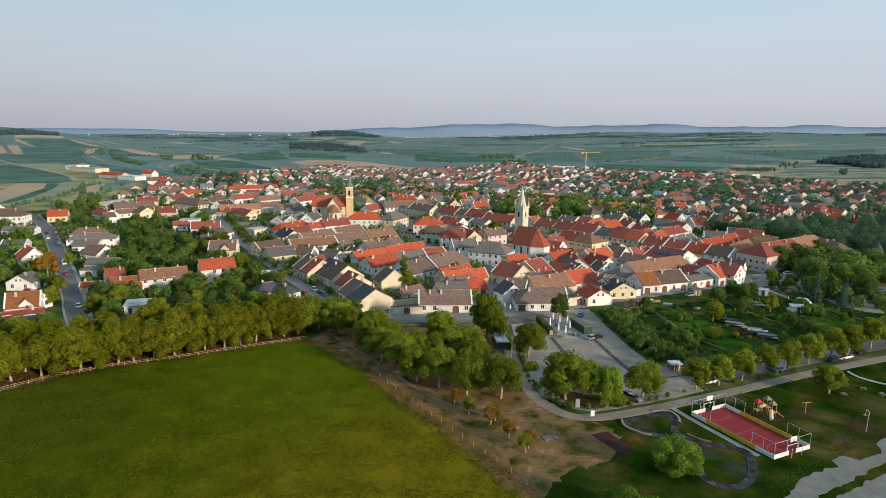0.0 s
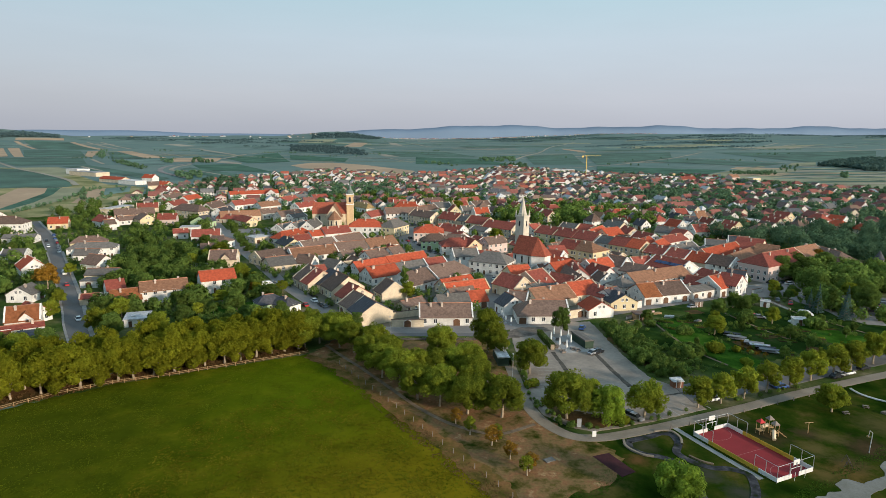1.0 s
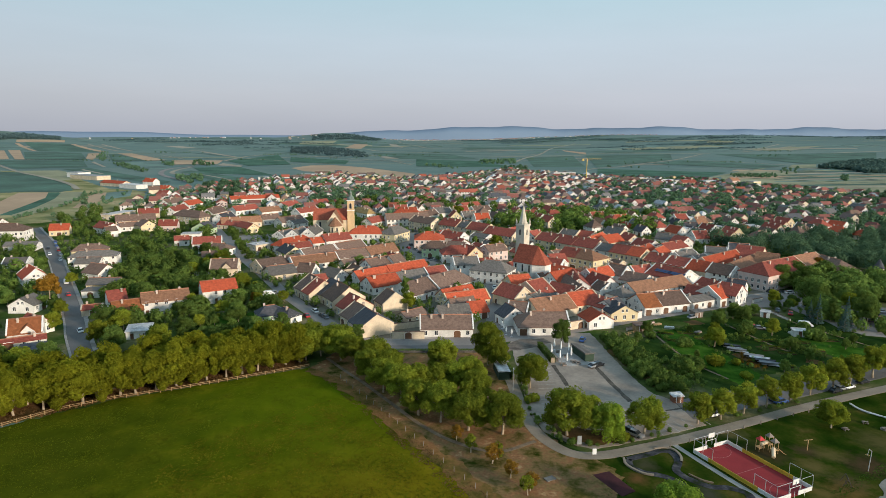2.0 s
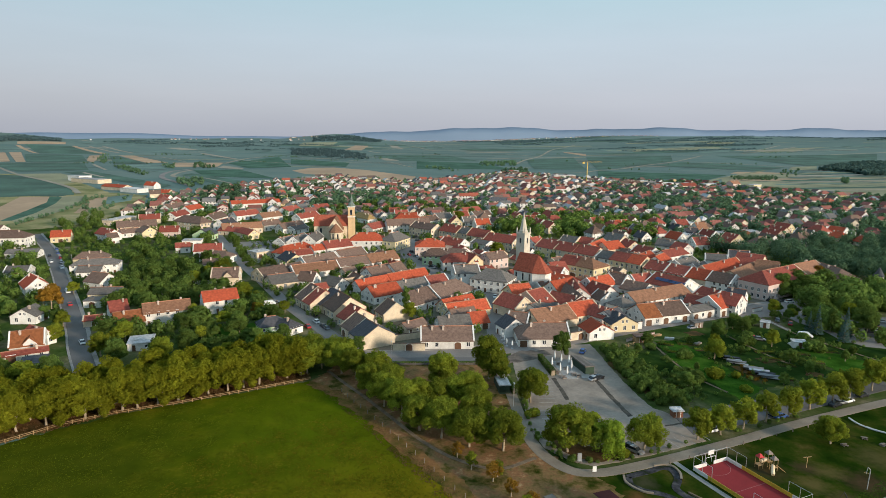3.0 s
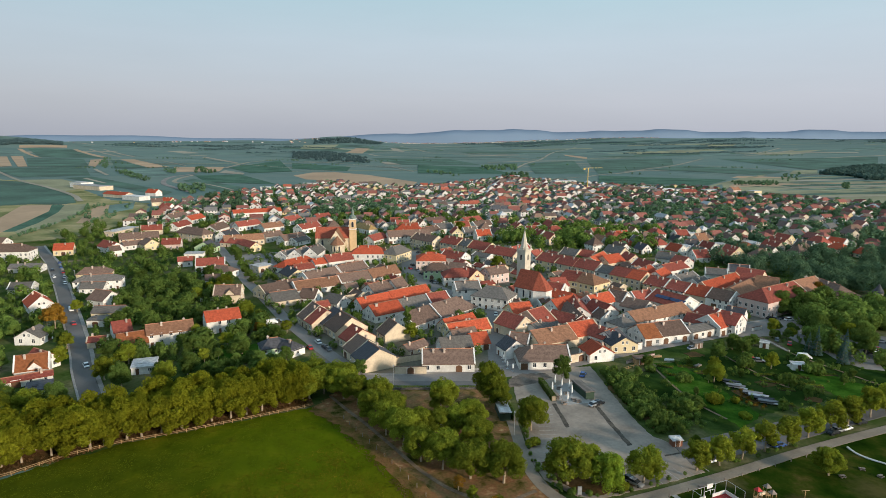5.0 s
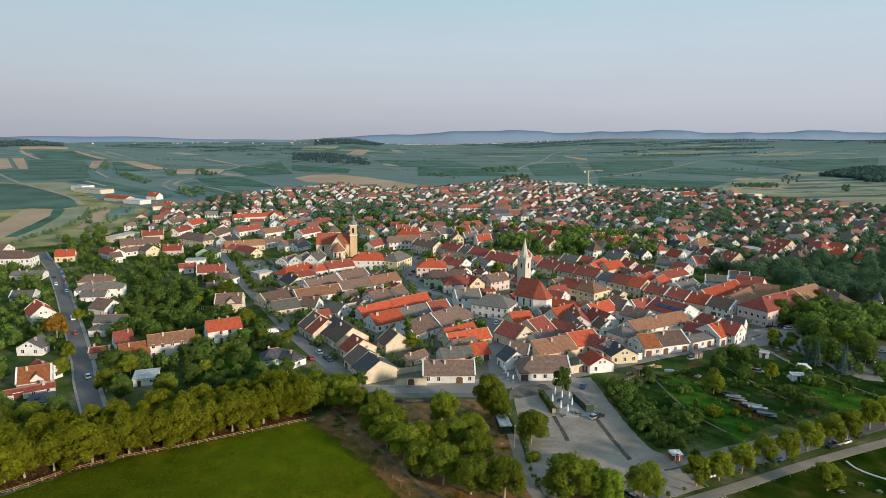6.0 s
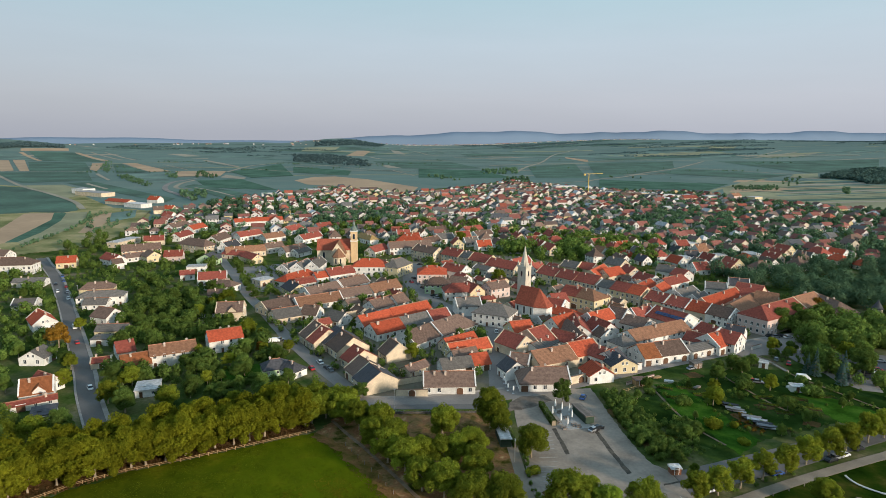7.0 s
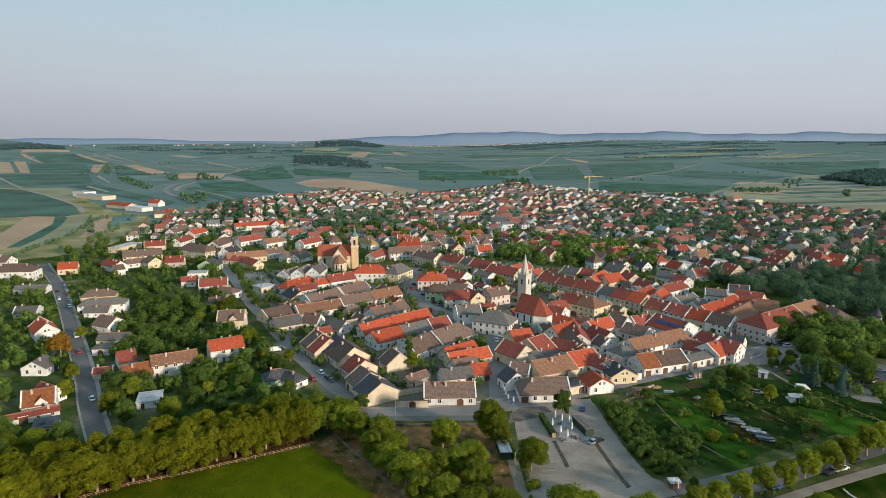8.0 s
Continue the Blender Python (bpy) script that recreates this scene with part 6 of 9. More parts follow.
quad_field((-1032, 1952), (-988, 1957), (-714, 1591), (-752, 1556), STRAW, "long tan field in the vineyards")
quad_field((-1029, 1895), (-1017, 1919), (-751, 1547), (-802, 1490), DEEP_VINES, "dark green vineyard beside the tan field")
quad_field((-838, 1461), (-842, 1482), (-701, 1276), (-698, 1260), PALE_STRAW, "narrow pale strip by the hollow")
quad_field((-783, 1455), (-701, 1531), (-542, 1204), (-671, 1274), PALE_VINES, "pale green field with scrub")
quad_field((-703, 1592), (-579, 1615), (-527, 1430), (-613, 1395), STRAW, "tan field by the winding road")
quad_field((-530, 1476), (-448, 1373), (-437, 1322), (-508, 1377), PALE_STRAW, "narrow tan strip above the vineyard")
quad_field((-520, 1274), (-442, 1324), (-291, 1057), (-431, 1098), GREEN_STRIP, "green vineyard behind the town")
quad_field((-483, 1125), (-486, 1180), (-310, 972), (-332, 909), DEEP_VINES, "dark green vineyard behind the town")
quad_field((-1095, 1479), (-904, 1543), (-726, 1253), (-823, 1182), DEEP_VINES, "dark green vineyard on the slope")
quad_field((-776, 1117), (-716, 1142), (-570, 988), (-559, 887), STRAW_GREEN, "faded straw meadow above the works")
quad_field((-730, 1176), (-711, 1229), (-401, 899), (-391, 846), DEEP_VINES, "long dark green vineyard strip")
quad_field((-689, 1164), (-694, 1183), (-587, 1060), (-587, 1051), PALE_STRAW, "narrow pale strip in the vineyards")
quad_field((-562, 1596), (-535, 1993), (-360, 1448), (-436, 1372), GREEN_STRIP, "green vineyard on the rise")
quad_field((-852, 2153), (-856, 2195), (-618, 1839), (-613, 1803), PALE_STRAW, "narrow pale strip in the vineyards")
quad_field((-457, 3163), (-384, 3141), (-342, 2549), (-419, 2586), STRAW, "tan field on the low hill")
quad_field((-787, 3447), (-607, 3548), (-559, 3037), (-695, 2959), STRAW_GREEN, "faded fields on the low hill")
quad_field((-204, 1941), (-164, 1985), (-105, 1821), (-170, 1812), PALE_STRAW, "tan strip by the wood")
quad_field((493, 2573), (539, 2343), (506, 2198), (480, 2461), STRAW, "narrow tan field on the rise")
quad_field((-460, 1852), (-257, 1676), (-236, 1477), (-392, 1572), GREEN_STRIP, "green vineyard strip")
quad_field((-80, 1794), (98, 1717), (162, 1415), (-63, 1411), GREEN_STRIP, "green vineyard behind the tan field")
quad_field((-266, 2200), (14, 2200), (105, 1829), (-127, 1807), DEEP_VINES, "dark green vineyard on the plain")
quad_field((259, 1939), (442, 2110), (334, 1446), (210, 1432), DEEP_VINES, "dark green vineyard on the plain")
quad_field((-235, 3364), (80, 3195), (36, 2852), (-73, 2847), PALE_VINES, "pale green slope above the plain")
quad_field((-287, 3227), (-241, 3163), (-178, 2730), (-235, 2842), PALE_STRAW, "tan patch on the low hill")
quad_field((489, 2132), (819, 2230), (701, 1890), (361, 1443), DEEP_VINES, "dark green vineyard on the plain")
quad_field((709, 1844), (879, 1580), (739, 1437), (558, 1648), DEEP_VINES, "dark green vineyard on the plain")
quad_field((345, 1377), (585, 1267), (480, 1117), (284, 1133), GREEN_STRIP, "green vineyard behind the works")
quad_field((975, 2219), (1510, 2156), (1271, 1810), (976, 1649), DEEP_VINES, "dark green field on the rise")
quad_field((914, 1615), (992, 1639), (914, 1509), (832, 1487), STRAW_GREEN, "faded strip under the eastern rise")
quad_field((1104, 2681), (1223, 2634), (1092, 2381), (981, 2377), PALE_VINES, "pale green field on the eastern rise")
quad_field((1316, 3104), (1452, 3092), (1352, 2918), (1242, 2927), STRAW_GREEN, "faded field on the eastern rise")
draped_way("farm_road", [(-1033, 1406), (-779, 1115), (-638, 974), (-521, 849), (-457, 762)], 7, PALE_STRAW, "pale farm road down the vineyard slope")
draped_way("farm_road", [(-368, 891), (-437, 983), (-485, 1054), (-526, 1149), (-548, 1236), (-546, 1289), (-545, 1337)], 9, ROADGREY, "grey road winding up out of the town")
draped_way("farm_road", [(-449, 1078), (-472, 1077), (-497, 1123), (-519, 1205), (-529, 1288)], 8, PALE_STRAW, "pale verge of the winding road")
draped_way("farm_road", [(-564, 1578), (-587, 1748), (-593, 1893), (-554, 2026)], 9, PALE_STRAW, "pale farm road on the rise")
draped_way("farm_road", [(-566, 1751), (-482, 1672), (-400, 1611)], 6, PALE_STRAW, "pale farm road along the vineyards")
draped_way("farm_road", [(-1112, 1521), (-1023, 1535), (-899, 1550)], 6, PALE_STRAW, "pale track along the slope")
draped_way("farm_road", [(-870, 1890), (-787, 1782), (-692, 1644)], 5, PALE_STRAW, "pale track in the vineyards")
draped_way("farm_road", [(-452, 1099), (-389, 1025), (-329, 944)], 5, PALE_STRAW, "pale track in the vineyards")
draped_way("farm_road", [(-309, 2489), (-248, 2359), (-132, 2304), (14, 2268)], 14, PALE_STRAW, "pale sandy way winding along the plain")
draped_way("farm_road", [(-494, 1988), (-348, 1884), (-198, 1729), (-119, 1700)], 6, PALE_STRAW, "pale track past the wood")
draped_way("farm_road", [(-146, 1698), (-112, 1592), (-76, 1478)], 5, PALE_STRAW, "pale track in the vineyards")
draped_way("farm_road", [(-259, 3554), (-133, 2993), (-51, 2675), (151, 2656), (261, 2571)], 9, PALE_STRAW, "pale road over the low hills")
draped_way("farm_road", [(-149, 3613), (-63, 3279), (-0, 2964)], 7, PALE_STRAW, "pale track over the low hills")
draped_way("farm_road", [(166, 2378), (251, 2326), (325, 2180)], 8, PALE_STRAW, "pale track on the plain")
draped_way("farm_road", [(190, 1657), (249, 1908), (343, 2205), (504, 2843), (698, 3295)], 9, PALE_STRAW, "pale road between the vineyards")
draped_way("farm_road", [(196, 1228), (255, 1287), (308, 1329)], 6, PALE_STRAW, "pale road behind the works")
draped_way("farm_road", [(132, 1176), (161, 1366), (189, 1444), (203, 1462)], 7, ROADGREY, "grey road out of the town")
draped_way("farm_road", [(306, 1325), (351, 1401), (431, 1487), (550, 1672), (688, 1852), (928, 2222)], 8, PALE_STRAW, "pale farm road across the vineyards")
draped_way("farm_road", [(721, 1900), (822, 1761), (906, 1601)], 7, PALE_STRAW, "pale track along the vineyards")
draped_way("farm_road", [(429, 1462), (503, 1387), (568, 1275)], 5, PALE_VINES, "pale grass track in the vineyards")
draped_way("farm_road", [(318, 1302), (396, 1200), (472, 1098)], 5, PALE_VINES, "pale grass track in the vineyards")
draped_way("farm_road", [(518, 1606), (605, 1532), (679, 1391)], 5, PALE_VINES, "pale grass track in the vineyards")
draped_way("farm_road", [(397, 965), (499, 1126), (639, 1308), (755, 1451)], 10, STRAW_GREEN, "faded grass road beside the strip fields")
draped_way("farm_road", [(1129, 2346), (1285, 2456), (1486, 2615)], 12, PALE_STRAW, "pale strip on the eastern rise")
draped_way("farm_road", [(1318, 2370), (1410, 2437), (1507, 2520)], 12, PALE_STRAW, "pale strip on the eastern rise")
draped_way("farm_road", [(1185, 2448), (1322, 2559), (1488, 2746)], 9, PALE_STRAW, "pale strip on the eastern rise")
draped_way("farm_road", [(753, 1375), (818, 1305), (877, 1222)], 10, DEEP_VINES, "dark hedged strip between pale fields")
draped_way("farm_road", [(648, 1204), (717, 1141), (778, 1081)], 9, DEEP_VINES, "dark hedged strip between pale fields")
draped_way("farm_road", [(536, 1109), (598, 1063), (720, 999)], 8, DEEP_VINES, "dark hedged strip between pale fields")
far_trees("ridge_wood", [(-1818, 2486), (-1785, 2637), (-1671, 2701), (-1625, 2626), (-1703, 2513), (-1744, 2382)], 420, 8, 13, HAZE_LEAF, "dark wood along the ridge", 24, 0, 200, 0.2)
far_hedges("hedgerow", [(-1643, 2676), (-2061, 3769), (-1249, 3415), (-996, 3684), (-861, 3491), (-555, 2240), (-944, 2576), (-1415, 3004), (-1560, 2539)], 46, "low hedgerows and copses on the far plain", 201)
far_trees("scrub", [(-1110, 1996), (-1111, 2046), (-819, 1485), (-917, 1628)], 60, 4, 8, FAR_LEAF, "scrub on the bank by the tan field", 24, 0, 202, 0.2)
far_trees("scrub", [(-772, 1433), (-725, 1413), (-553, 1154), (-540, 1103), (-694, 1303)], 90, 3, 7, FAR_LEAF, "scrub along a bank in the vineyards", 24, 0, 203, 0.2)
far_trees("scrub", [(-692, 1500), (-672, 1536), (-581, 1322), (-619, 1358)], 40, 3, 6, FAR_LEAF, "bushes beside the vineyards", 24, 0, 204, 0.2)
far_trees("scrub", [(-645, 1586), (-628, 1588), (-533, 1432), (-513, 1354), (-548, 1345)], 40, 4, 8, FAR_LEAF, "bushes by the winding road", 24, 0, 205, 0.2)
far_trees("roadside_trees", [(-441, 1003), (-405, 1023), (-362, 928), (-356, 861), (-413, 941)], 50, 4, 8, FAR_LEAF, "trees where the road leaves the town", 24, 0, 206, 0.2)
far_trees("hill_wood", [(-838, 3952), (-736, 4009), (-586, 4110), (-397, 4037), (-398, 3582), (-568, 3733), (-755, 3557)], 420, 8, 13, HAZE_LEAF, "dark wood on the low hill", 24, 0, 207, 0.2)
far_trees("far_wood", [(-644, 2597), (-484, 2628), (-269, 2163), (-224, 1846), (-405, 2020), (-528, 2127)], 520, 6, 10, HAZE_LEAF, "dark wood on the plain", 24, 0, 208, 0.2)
far_trees("scrub", [(-49, 1519), (-19, 1500), (34, 1343), (25, 1296), (-41, 1427)], 40, 3, 6, FAR_LEAF, "bushes along the vineyard bank", 24, 0, 209, 0.2)
far_trees("roadside_trees", [(93, 1717), (208, 1816), (186, 1577), (94, 1553)], 90, 5, 9, FAR_LEAF, "trees along the road between the vineyards", 24, 0, 210, 0.2)
far_trees("roadside_trees", [(127, 1350), (192, 1431), (169, 1228), (116, 1210)], 50, 5, 9, FAR_LEAF, "trees at the edge of the town", 24, 0, 211, 0.2)
far_hedges("hedgerow", [(-1, 4244), (472, 4676), (852, 4361), (874, 3821), (711, 3099), (530, 3354), (246, 3535)], 46, "low hedgerows and copses on the far plain", 212)
far_hedges("hedgerow", [(845, 3705), (1298, 3622), (1576, 3611), (1350, 3089), (945, 2405), (579, 2530)], 46, "low hedgerows and copses on the far plain", 213)
far_hedges("hedgerow", [(1323, 3762), (1596, 3659), (2275, 4112), (2714, 3837), (2008, 2832), (1578, 3025), (1350, 3089)], 46, "low hedgerows and copses on the far plain", 214)
far_trees("far_wood", [(891, 1462), (1035, 1622), (1185, 1743), (1247, 1734), (932, 1290), (881, 1272), (924, 1403)], 700, 8, 13, BLUE_LEAF, "dark wood at the edge of the plain", 24, 0, 215, 0.2)
far_trees("scrub", [(559, 1196), (658, 1222), (609, 1116), (530, 1129)], 110, 3, 6, FAR_LEAF, "hedge between the strip fields", 24, 0, 216, 0.2)
far_trees("scrub", [(761, 1452), (843, 1462), (709, 1235), (675, 1231)], 16, 4, 8, FAR_LEAF, "lone bushes in the strip fields", 24, 0, 217, 0.2)
far_trees("scrub", [(734, 1135), (747, 1136), (686, 1042), (673, 1041)], 10, 5, 9, FAR_LEAF, "lone bushes in the strip fields", 24, 0, 218, 0.2)
far_trees("scrub", [(393, 1637), (689, 1873), (518, 1390), (381, 1446)], 12, 3, 6, FAR_LEAF, "lone bushes in the vineyards", 24, 0, 219, 0.2)


# ---- churches ----
STONE = material("pale_stone", (0.55, 0.50, 0.41), 0.9, 0.12, 0.3, 2.0, 0.2)
COPPER = material("green_copper", (0.16, 0.20, 0.17), 0.6, 0.15, 0.5, 3.0)
CHURCH_TILES = roof_material("church_tiles", (0.34, 0.092, 0.055))


def louvre(parent, w, h, m):
    """A tall dark round-headed sound opening with a stone surround."""
    bm = bmesh.new()
    for k, y0, y1, mi in ((0.15, -0.05, 0.03, 0), (0.0, -0.09, -0.05, 1)):
        pts = [(-w / 2 - k, -k), (w / 2 + k, -k)] + [((w / 2 + k) * math.cos(a), h - w / 2 + (w / 2 + k) * math.sin(a)) for a in [math.pi * i / 8 for i in range(9)]]
        a = [bm.verts.new((x, y0, z)) for x, z in pts]
        b = [bm.verts.new((x, y1, z)) for x, z in pts]
        bm.faces.new(a).material_index = mi
        for i in range(len(pts)):
            bm.faces.new((a[i], b[i], b[(i + 1) % len(pts)], a[(i + 1) % len(pts)])).material_index = mi
    ob = part("window", bm, [STONE, GLASS], parent, "tall round-headed church window")
    ob.matrix_basis = m


def lathe(bm, steps, n=8, turn=0.0):
    """A many-sided tower from radius and height steps."""
    rings = [[bm.verts.new((r * math.cos(turn + 6.28319 * i / n), r * math.sin(turn + 6.28319 * i / n), z)) for i in range(n)] for r, z in steps]
    for p, q in zip(rings, rings[1:]):
        for i in range(n):
            bm.faces.new((p[i], p[(i + 1) % n], q[(i + 1) % n], q[i]))
    bm.faces.new(rings[-1])
    bm.faces.new(rings[0][::-1])


def main_church():
    """Hall church with a steep red roof, a many-sided choir and a stone steeple."""
    root = new("church")
    tagged(root, "pale plastered church with steep red roof and stone steeple", "church")
    root.matrix_basis = pose(CHX, CHY, 0, 0, 0, CHR)
    wm = WALLS["w"][0]
    L, W, eh, rh = 14.0, 10.6, 9.2, 17.0
    ring = [(-L / 2, -W / 2), (L / 2 - 3, -W / 2), (L / 2 + 3, -W / 4), (L / 2 + 3, W / 4), (L / 2 - 3, W / 2), (-L / 2, W / 2)]
    bm = bmesh.new()
    lo, hi = [bm.verts.new((x, y, -0.3)) for x, y in ring], [bm.verts.new((x, y, eh)) for x, y in ring]
    for i in range(6):
        if i == 5:
            bm.faces.new((lo[5], lo[0], hi[0], bm.verts.new((-L / 2, 0, rh - 0.1)), hi[5]))
        else:
            bm.faces.new((lo[i], lo[i + 1], hi[i + 1], hi[i]))
    part("wall", bm, wm, root)
    bm = bmesh.new()
    out = [(-L / 2 - 0.3, -W / 2 - 0.6), (L / 2 - 2.8, -W / 2 - 0.6), (L / 2 + 3.6, -W / 4 - 0.3), (L / 2 + 3.6, W / 4 + 0.3), (L / 2 - 2.8, W / 2 + 0.6), (-L / 2 - 0.3, W / 2 + 0.6)]
    e = [bm.verts.new((x, y, eh - 0.5)) for x, y in out]
    f = [bm.verts.new((x, y, eh - 0.8)) for x, y in out]
    a, b = bm.verts.new((-L / 2 - 0.3, 0, rh)), bm.verts.new((L / 2 - 3, 0, rh))
    bm.faces.new((e[0], e[1], b, a))
    for i in (1, 2, 3):
        bm.faces.new((e[i], e[i + 1], b))
    bm.faces.new((e[4], e[5], a, b))
    for i in range(5):
        bm.faces.new((f[i], f[i + 1], e[i + 1], e[i]))
    bm.faces.new((f[5], f[0], e[0], a, e[5]))
    bm.faces.new(f[::-1])
    part("roof", bm, CHURCH_TILES, root, "steep red tiled roof")
    for u in (-5.5, -1.5, 2.5):
        louvre(root, 0.85, 3.6, pose(u, -W / 2, 4.2))
    t = new("tower")
    t.parent = root
    t.matrix_basis = pose(-L / 2 - 1.6, 4.4, 0)
    bm = bmesh.new()
    box(bm, -2.5, -2.5, -0.3, 2.5, 2.5, 26.0)
    part("wall", bm, STONE, t)
    bm = bmesh.new()
    box(bm, -2.8, -2.8, 25.6, 2.8, 2.8, 26.4)
    part("cornice", bm, STONE, t)
    bm = bmesh.new()
    box(bm, -2.7, -2.7, 12.0, 2.7, 2.7, 12.4)
    part("string_course", bm, STONE, t)
    bm = bmesh.new()
    lathe(bm, ((2.3, 26.4), (2.3, 27.4), (2.0, 27.6), (0.1, 36.5)), 8, 0.39)
    part("spire", bm, STONE, t, "eight-sided pale stone spire")
    bm = bmesh.new()
    box(bm, -0.06, -0.06, 36.3, 0.06, 0.06, 38.3)
    box(bm, -0.5, -0.06, 37.4, 0.5, 0.06, 37.54)
    part("cross", bm, DOORWOOD, t)
    for side in range(4):
        louvre(t, 0.9, 2.8, pose(0, 0, 0, 0, 0, 90 * side) @ pose(0, -2.5, 21.0))
        bm = bmesh.new()
        lathe(bm, ((0.45, 26.4), (0.45, 27.6), (0.02, 29.4)), 6)
        pin = part("pinnacle", bm, STONE, t)
        pin.matrix_basis = pose(0, 0, 0, 0, 0, 90 * side) @ pose(2.4, 2.4, 0)


CHX, CHY, CHR = 44.3, 301.2, -42.0
main_church()


def square_church():
    """Cream church by the square: long red nave, front gable and a domed tower."""
    root = new("church")
    tagged(root, "cream church with red nave roof and domed bell tower", "church")
    root.matrix_basis = pose(-81.2, 447.1, 0, 0, 0, 4)
    cm = WALLS["c"][0]
    part("wall", walls_bm(28, 12, 10, 17, ""), cm, root)
    part("roof", roof_bm(28, 12, 10, 17, ""), CHURCH_TILES, root, "red tiled nave roof")
    g = new("gable_wing")
    g.parent = root
    g.matrix_basis = pose(2.0, -8.0, 0, 0, 0, 90)
    part("wall", walls_bm(14, 11, 8.5, 16.5, ""), cm, g)
    part("roof", roof_bm(14, 11, 8.5, 16.5, ""), ROOFS["T"][0], g)
    c = new("choir")
    c.parent = root
    c.matrix_basis = pose(3.0, -17.5, 0)
    bm = bmesh.new()
    lathe(bm, ((4.6, -0.3), (4.6, 7.0)), 8)
    part("wall", bm, cm, c)
    bm = bmesh.new()
    lathe(bm, ((5.1, 6.8), (5.1, 7.1), (0.1, 13.0)), 8)
    part("roof", bm, ROOFS["T"][0], c)
    for i in range(8):
        if i not in (1, 2, 3):
            louvre(c, 1.0, 3.6, pose(0, 0, 0, 0, 0, 22.5 + 45 * i) @ pose(0, -4.25, 2.4))
    louvre(root, 1.4, 4.5, pose(-9, -6, 3.5))
    t = new("tower")
    t.parent = root
    t.matrix_basis = pose(13.2, -4.5, 0)
    bm = bmesh.new()
    box(bm, -2.4, -2.4, -0.3, 2.4, 2.4, 23.5)
    part("wall", bm, material("apricot_plaster", (0.63, 0.44, 0.25), 0.9, 0.08, 0.3, 2.0), t)
    for z in (16.0, 23.3):
        bm = bmesh.new()
        box(bm, -2.75, -2.75, z, 2.75, 2.75, z + 0.55)
        part("cornice", bm, FRAME, t)
    bm = bmesh.new()
    lathe(bm, ((2.5, 23.85), (2.6, 24.5), (2.3, 25.6), (1.3, 26.6), (0.9, 27.4), (0.9, 28.6), (1.1, 29.0), (0.5, 30.0), (0.08, 32.5)), 12)
    part("dome", bm, COPPER, t, "weathered green copper dome")
    for side in range(4):
        louvre(t, 1.5, 3.8, pose(0, 0, 0, 0, 0, 90 * side) @ pose(0, -2.4, 17.8))


square_church()


def round_tower(x, y):
    root = new("wall_tower")
    tagged(root, "old round stone tower with a conical roof", "tower")
    root.matrix_basis = pose(x, y, 0) @ Matrix.Scale(0.74, 4)
    bm = bmesh.new()
    lathe(bm, ((3.2, -0.3), (3.0, 9.0)), 16)
    part("wall", bm, STONE, root)
    bm = bmesh.new()
    lathe(bm, ((3.5, 8.8), (3.5, 9.1), (0.1, 15.0)), 16)
    part("roof", bm, ROOFS["K"][0], root)


round_tower(221.3, 303.1)


# ---- walls between the yards ----
def yard_wall(x0, y0, x1, y1, h, mat="c", gate=False):
    root = new("yard_wall")
    tagged(root, f"{WALLS[mat][1]} yard wall with a tiled coping", "wall", "walls between the yards")
    d = Vector((x1 - x0, y1 - y0))
    root.matrix_basis = pose(x0, y0, 0, 0, 0, math.degrees(math.atan2(d.y, d.x)))
    bm = bmesh.new()
    box(bm, 0, -0.2, -0.3, d.length, 0.2, h)
    part("masonry", bm, WALLS[mat][0], root)
    bm = bmesh.new()
    box(bm, -0.1, -0.3, h, d.length + 0.1, 0.3, h + 0.14)
    part("coping", bm, ROOFS["B"][0], root)
    if gate:
        shared("gate", GATE, root, pose(d.length * 0.5, -0.2, 0.05))


yard_wall(-17.7, 205.3, -6.4, 205.5, 2.8, "c", True)
yard_wall(-20.0, 214.5, -8.1, 219.9, 2.4, "c")
yard_wall(45.5, 216.2, 57.5, 222.7, 3.2, "c", True)
yard_wall(-54.4, 296.9, -41.9, 306.8, 3.6, "c")
yard_wall(78.9, 233.2, 72.9, 230.8, 3.0, "w")
yard_wall(-93.1, 334.7, -66.5, 280.7, 2.0, "c")
yard_wall(-66.5, 280.7, -59.4, 261.3, 2.0, "c")
yard_wall(47.2, 222.5, 51.9, 252.9, 2.6, "c")
yard_wall(34.1, 321.0, 39.3, 278.9, 3.0, "w")
yard_wall(-134.1, 295.1, -117.7, 301.2, 2.0, "w")

# ---- sheds and works beyond the town ----
house(-542.2, 939.5, -28, 66, 22, 6.0, 6.4, "P", "c", group="sheds beyond the town", detail=False)
house(-580.1, 974.2, -28, 30, 20, 8.0, 8.4, "P", "w", group="sheds beyond the town", detail=False)
house(-440.4, 820.8, -28, 46, 14, 4.5, 7.5, "R", "c", group="sheds beyond the town", detail=False)
house(-401.4, 790.2, -28, 34, 16, 5.0, 5.4, "P", "w", group="sheds beyond the town", detail=False)
house(-403.5, 843.7, -20, 18, 12, 5.0, 9.5, "R", "w", group="sheds beyond the town", detail=False)
house(-343.3, 723.9, 30, 12, 10, 5.0, 9.0, "B", "c", group="sheds beyond the town", detail=False)
house(-337.1, 740.4, -20, 14, 10, 4.5, 8.5, "R", "c", group="sheds beyond the town", detail=False)
house(-307.1, 671.6, -30, 16, 10, 4.5, 9, "D", "w", group="sheds beyond the town", detail=False)
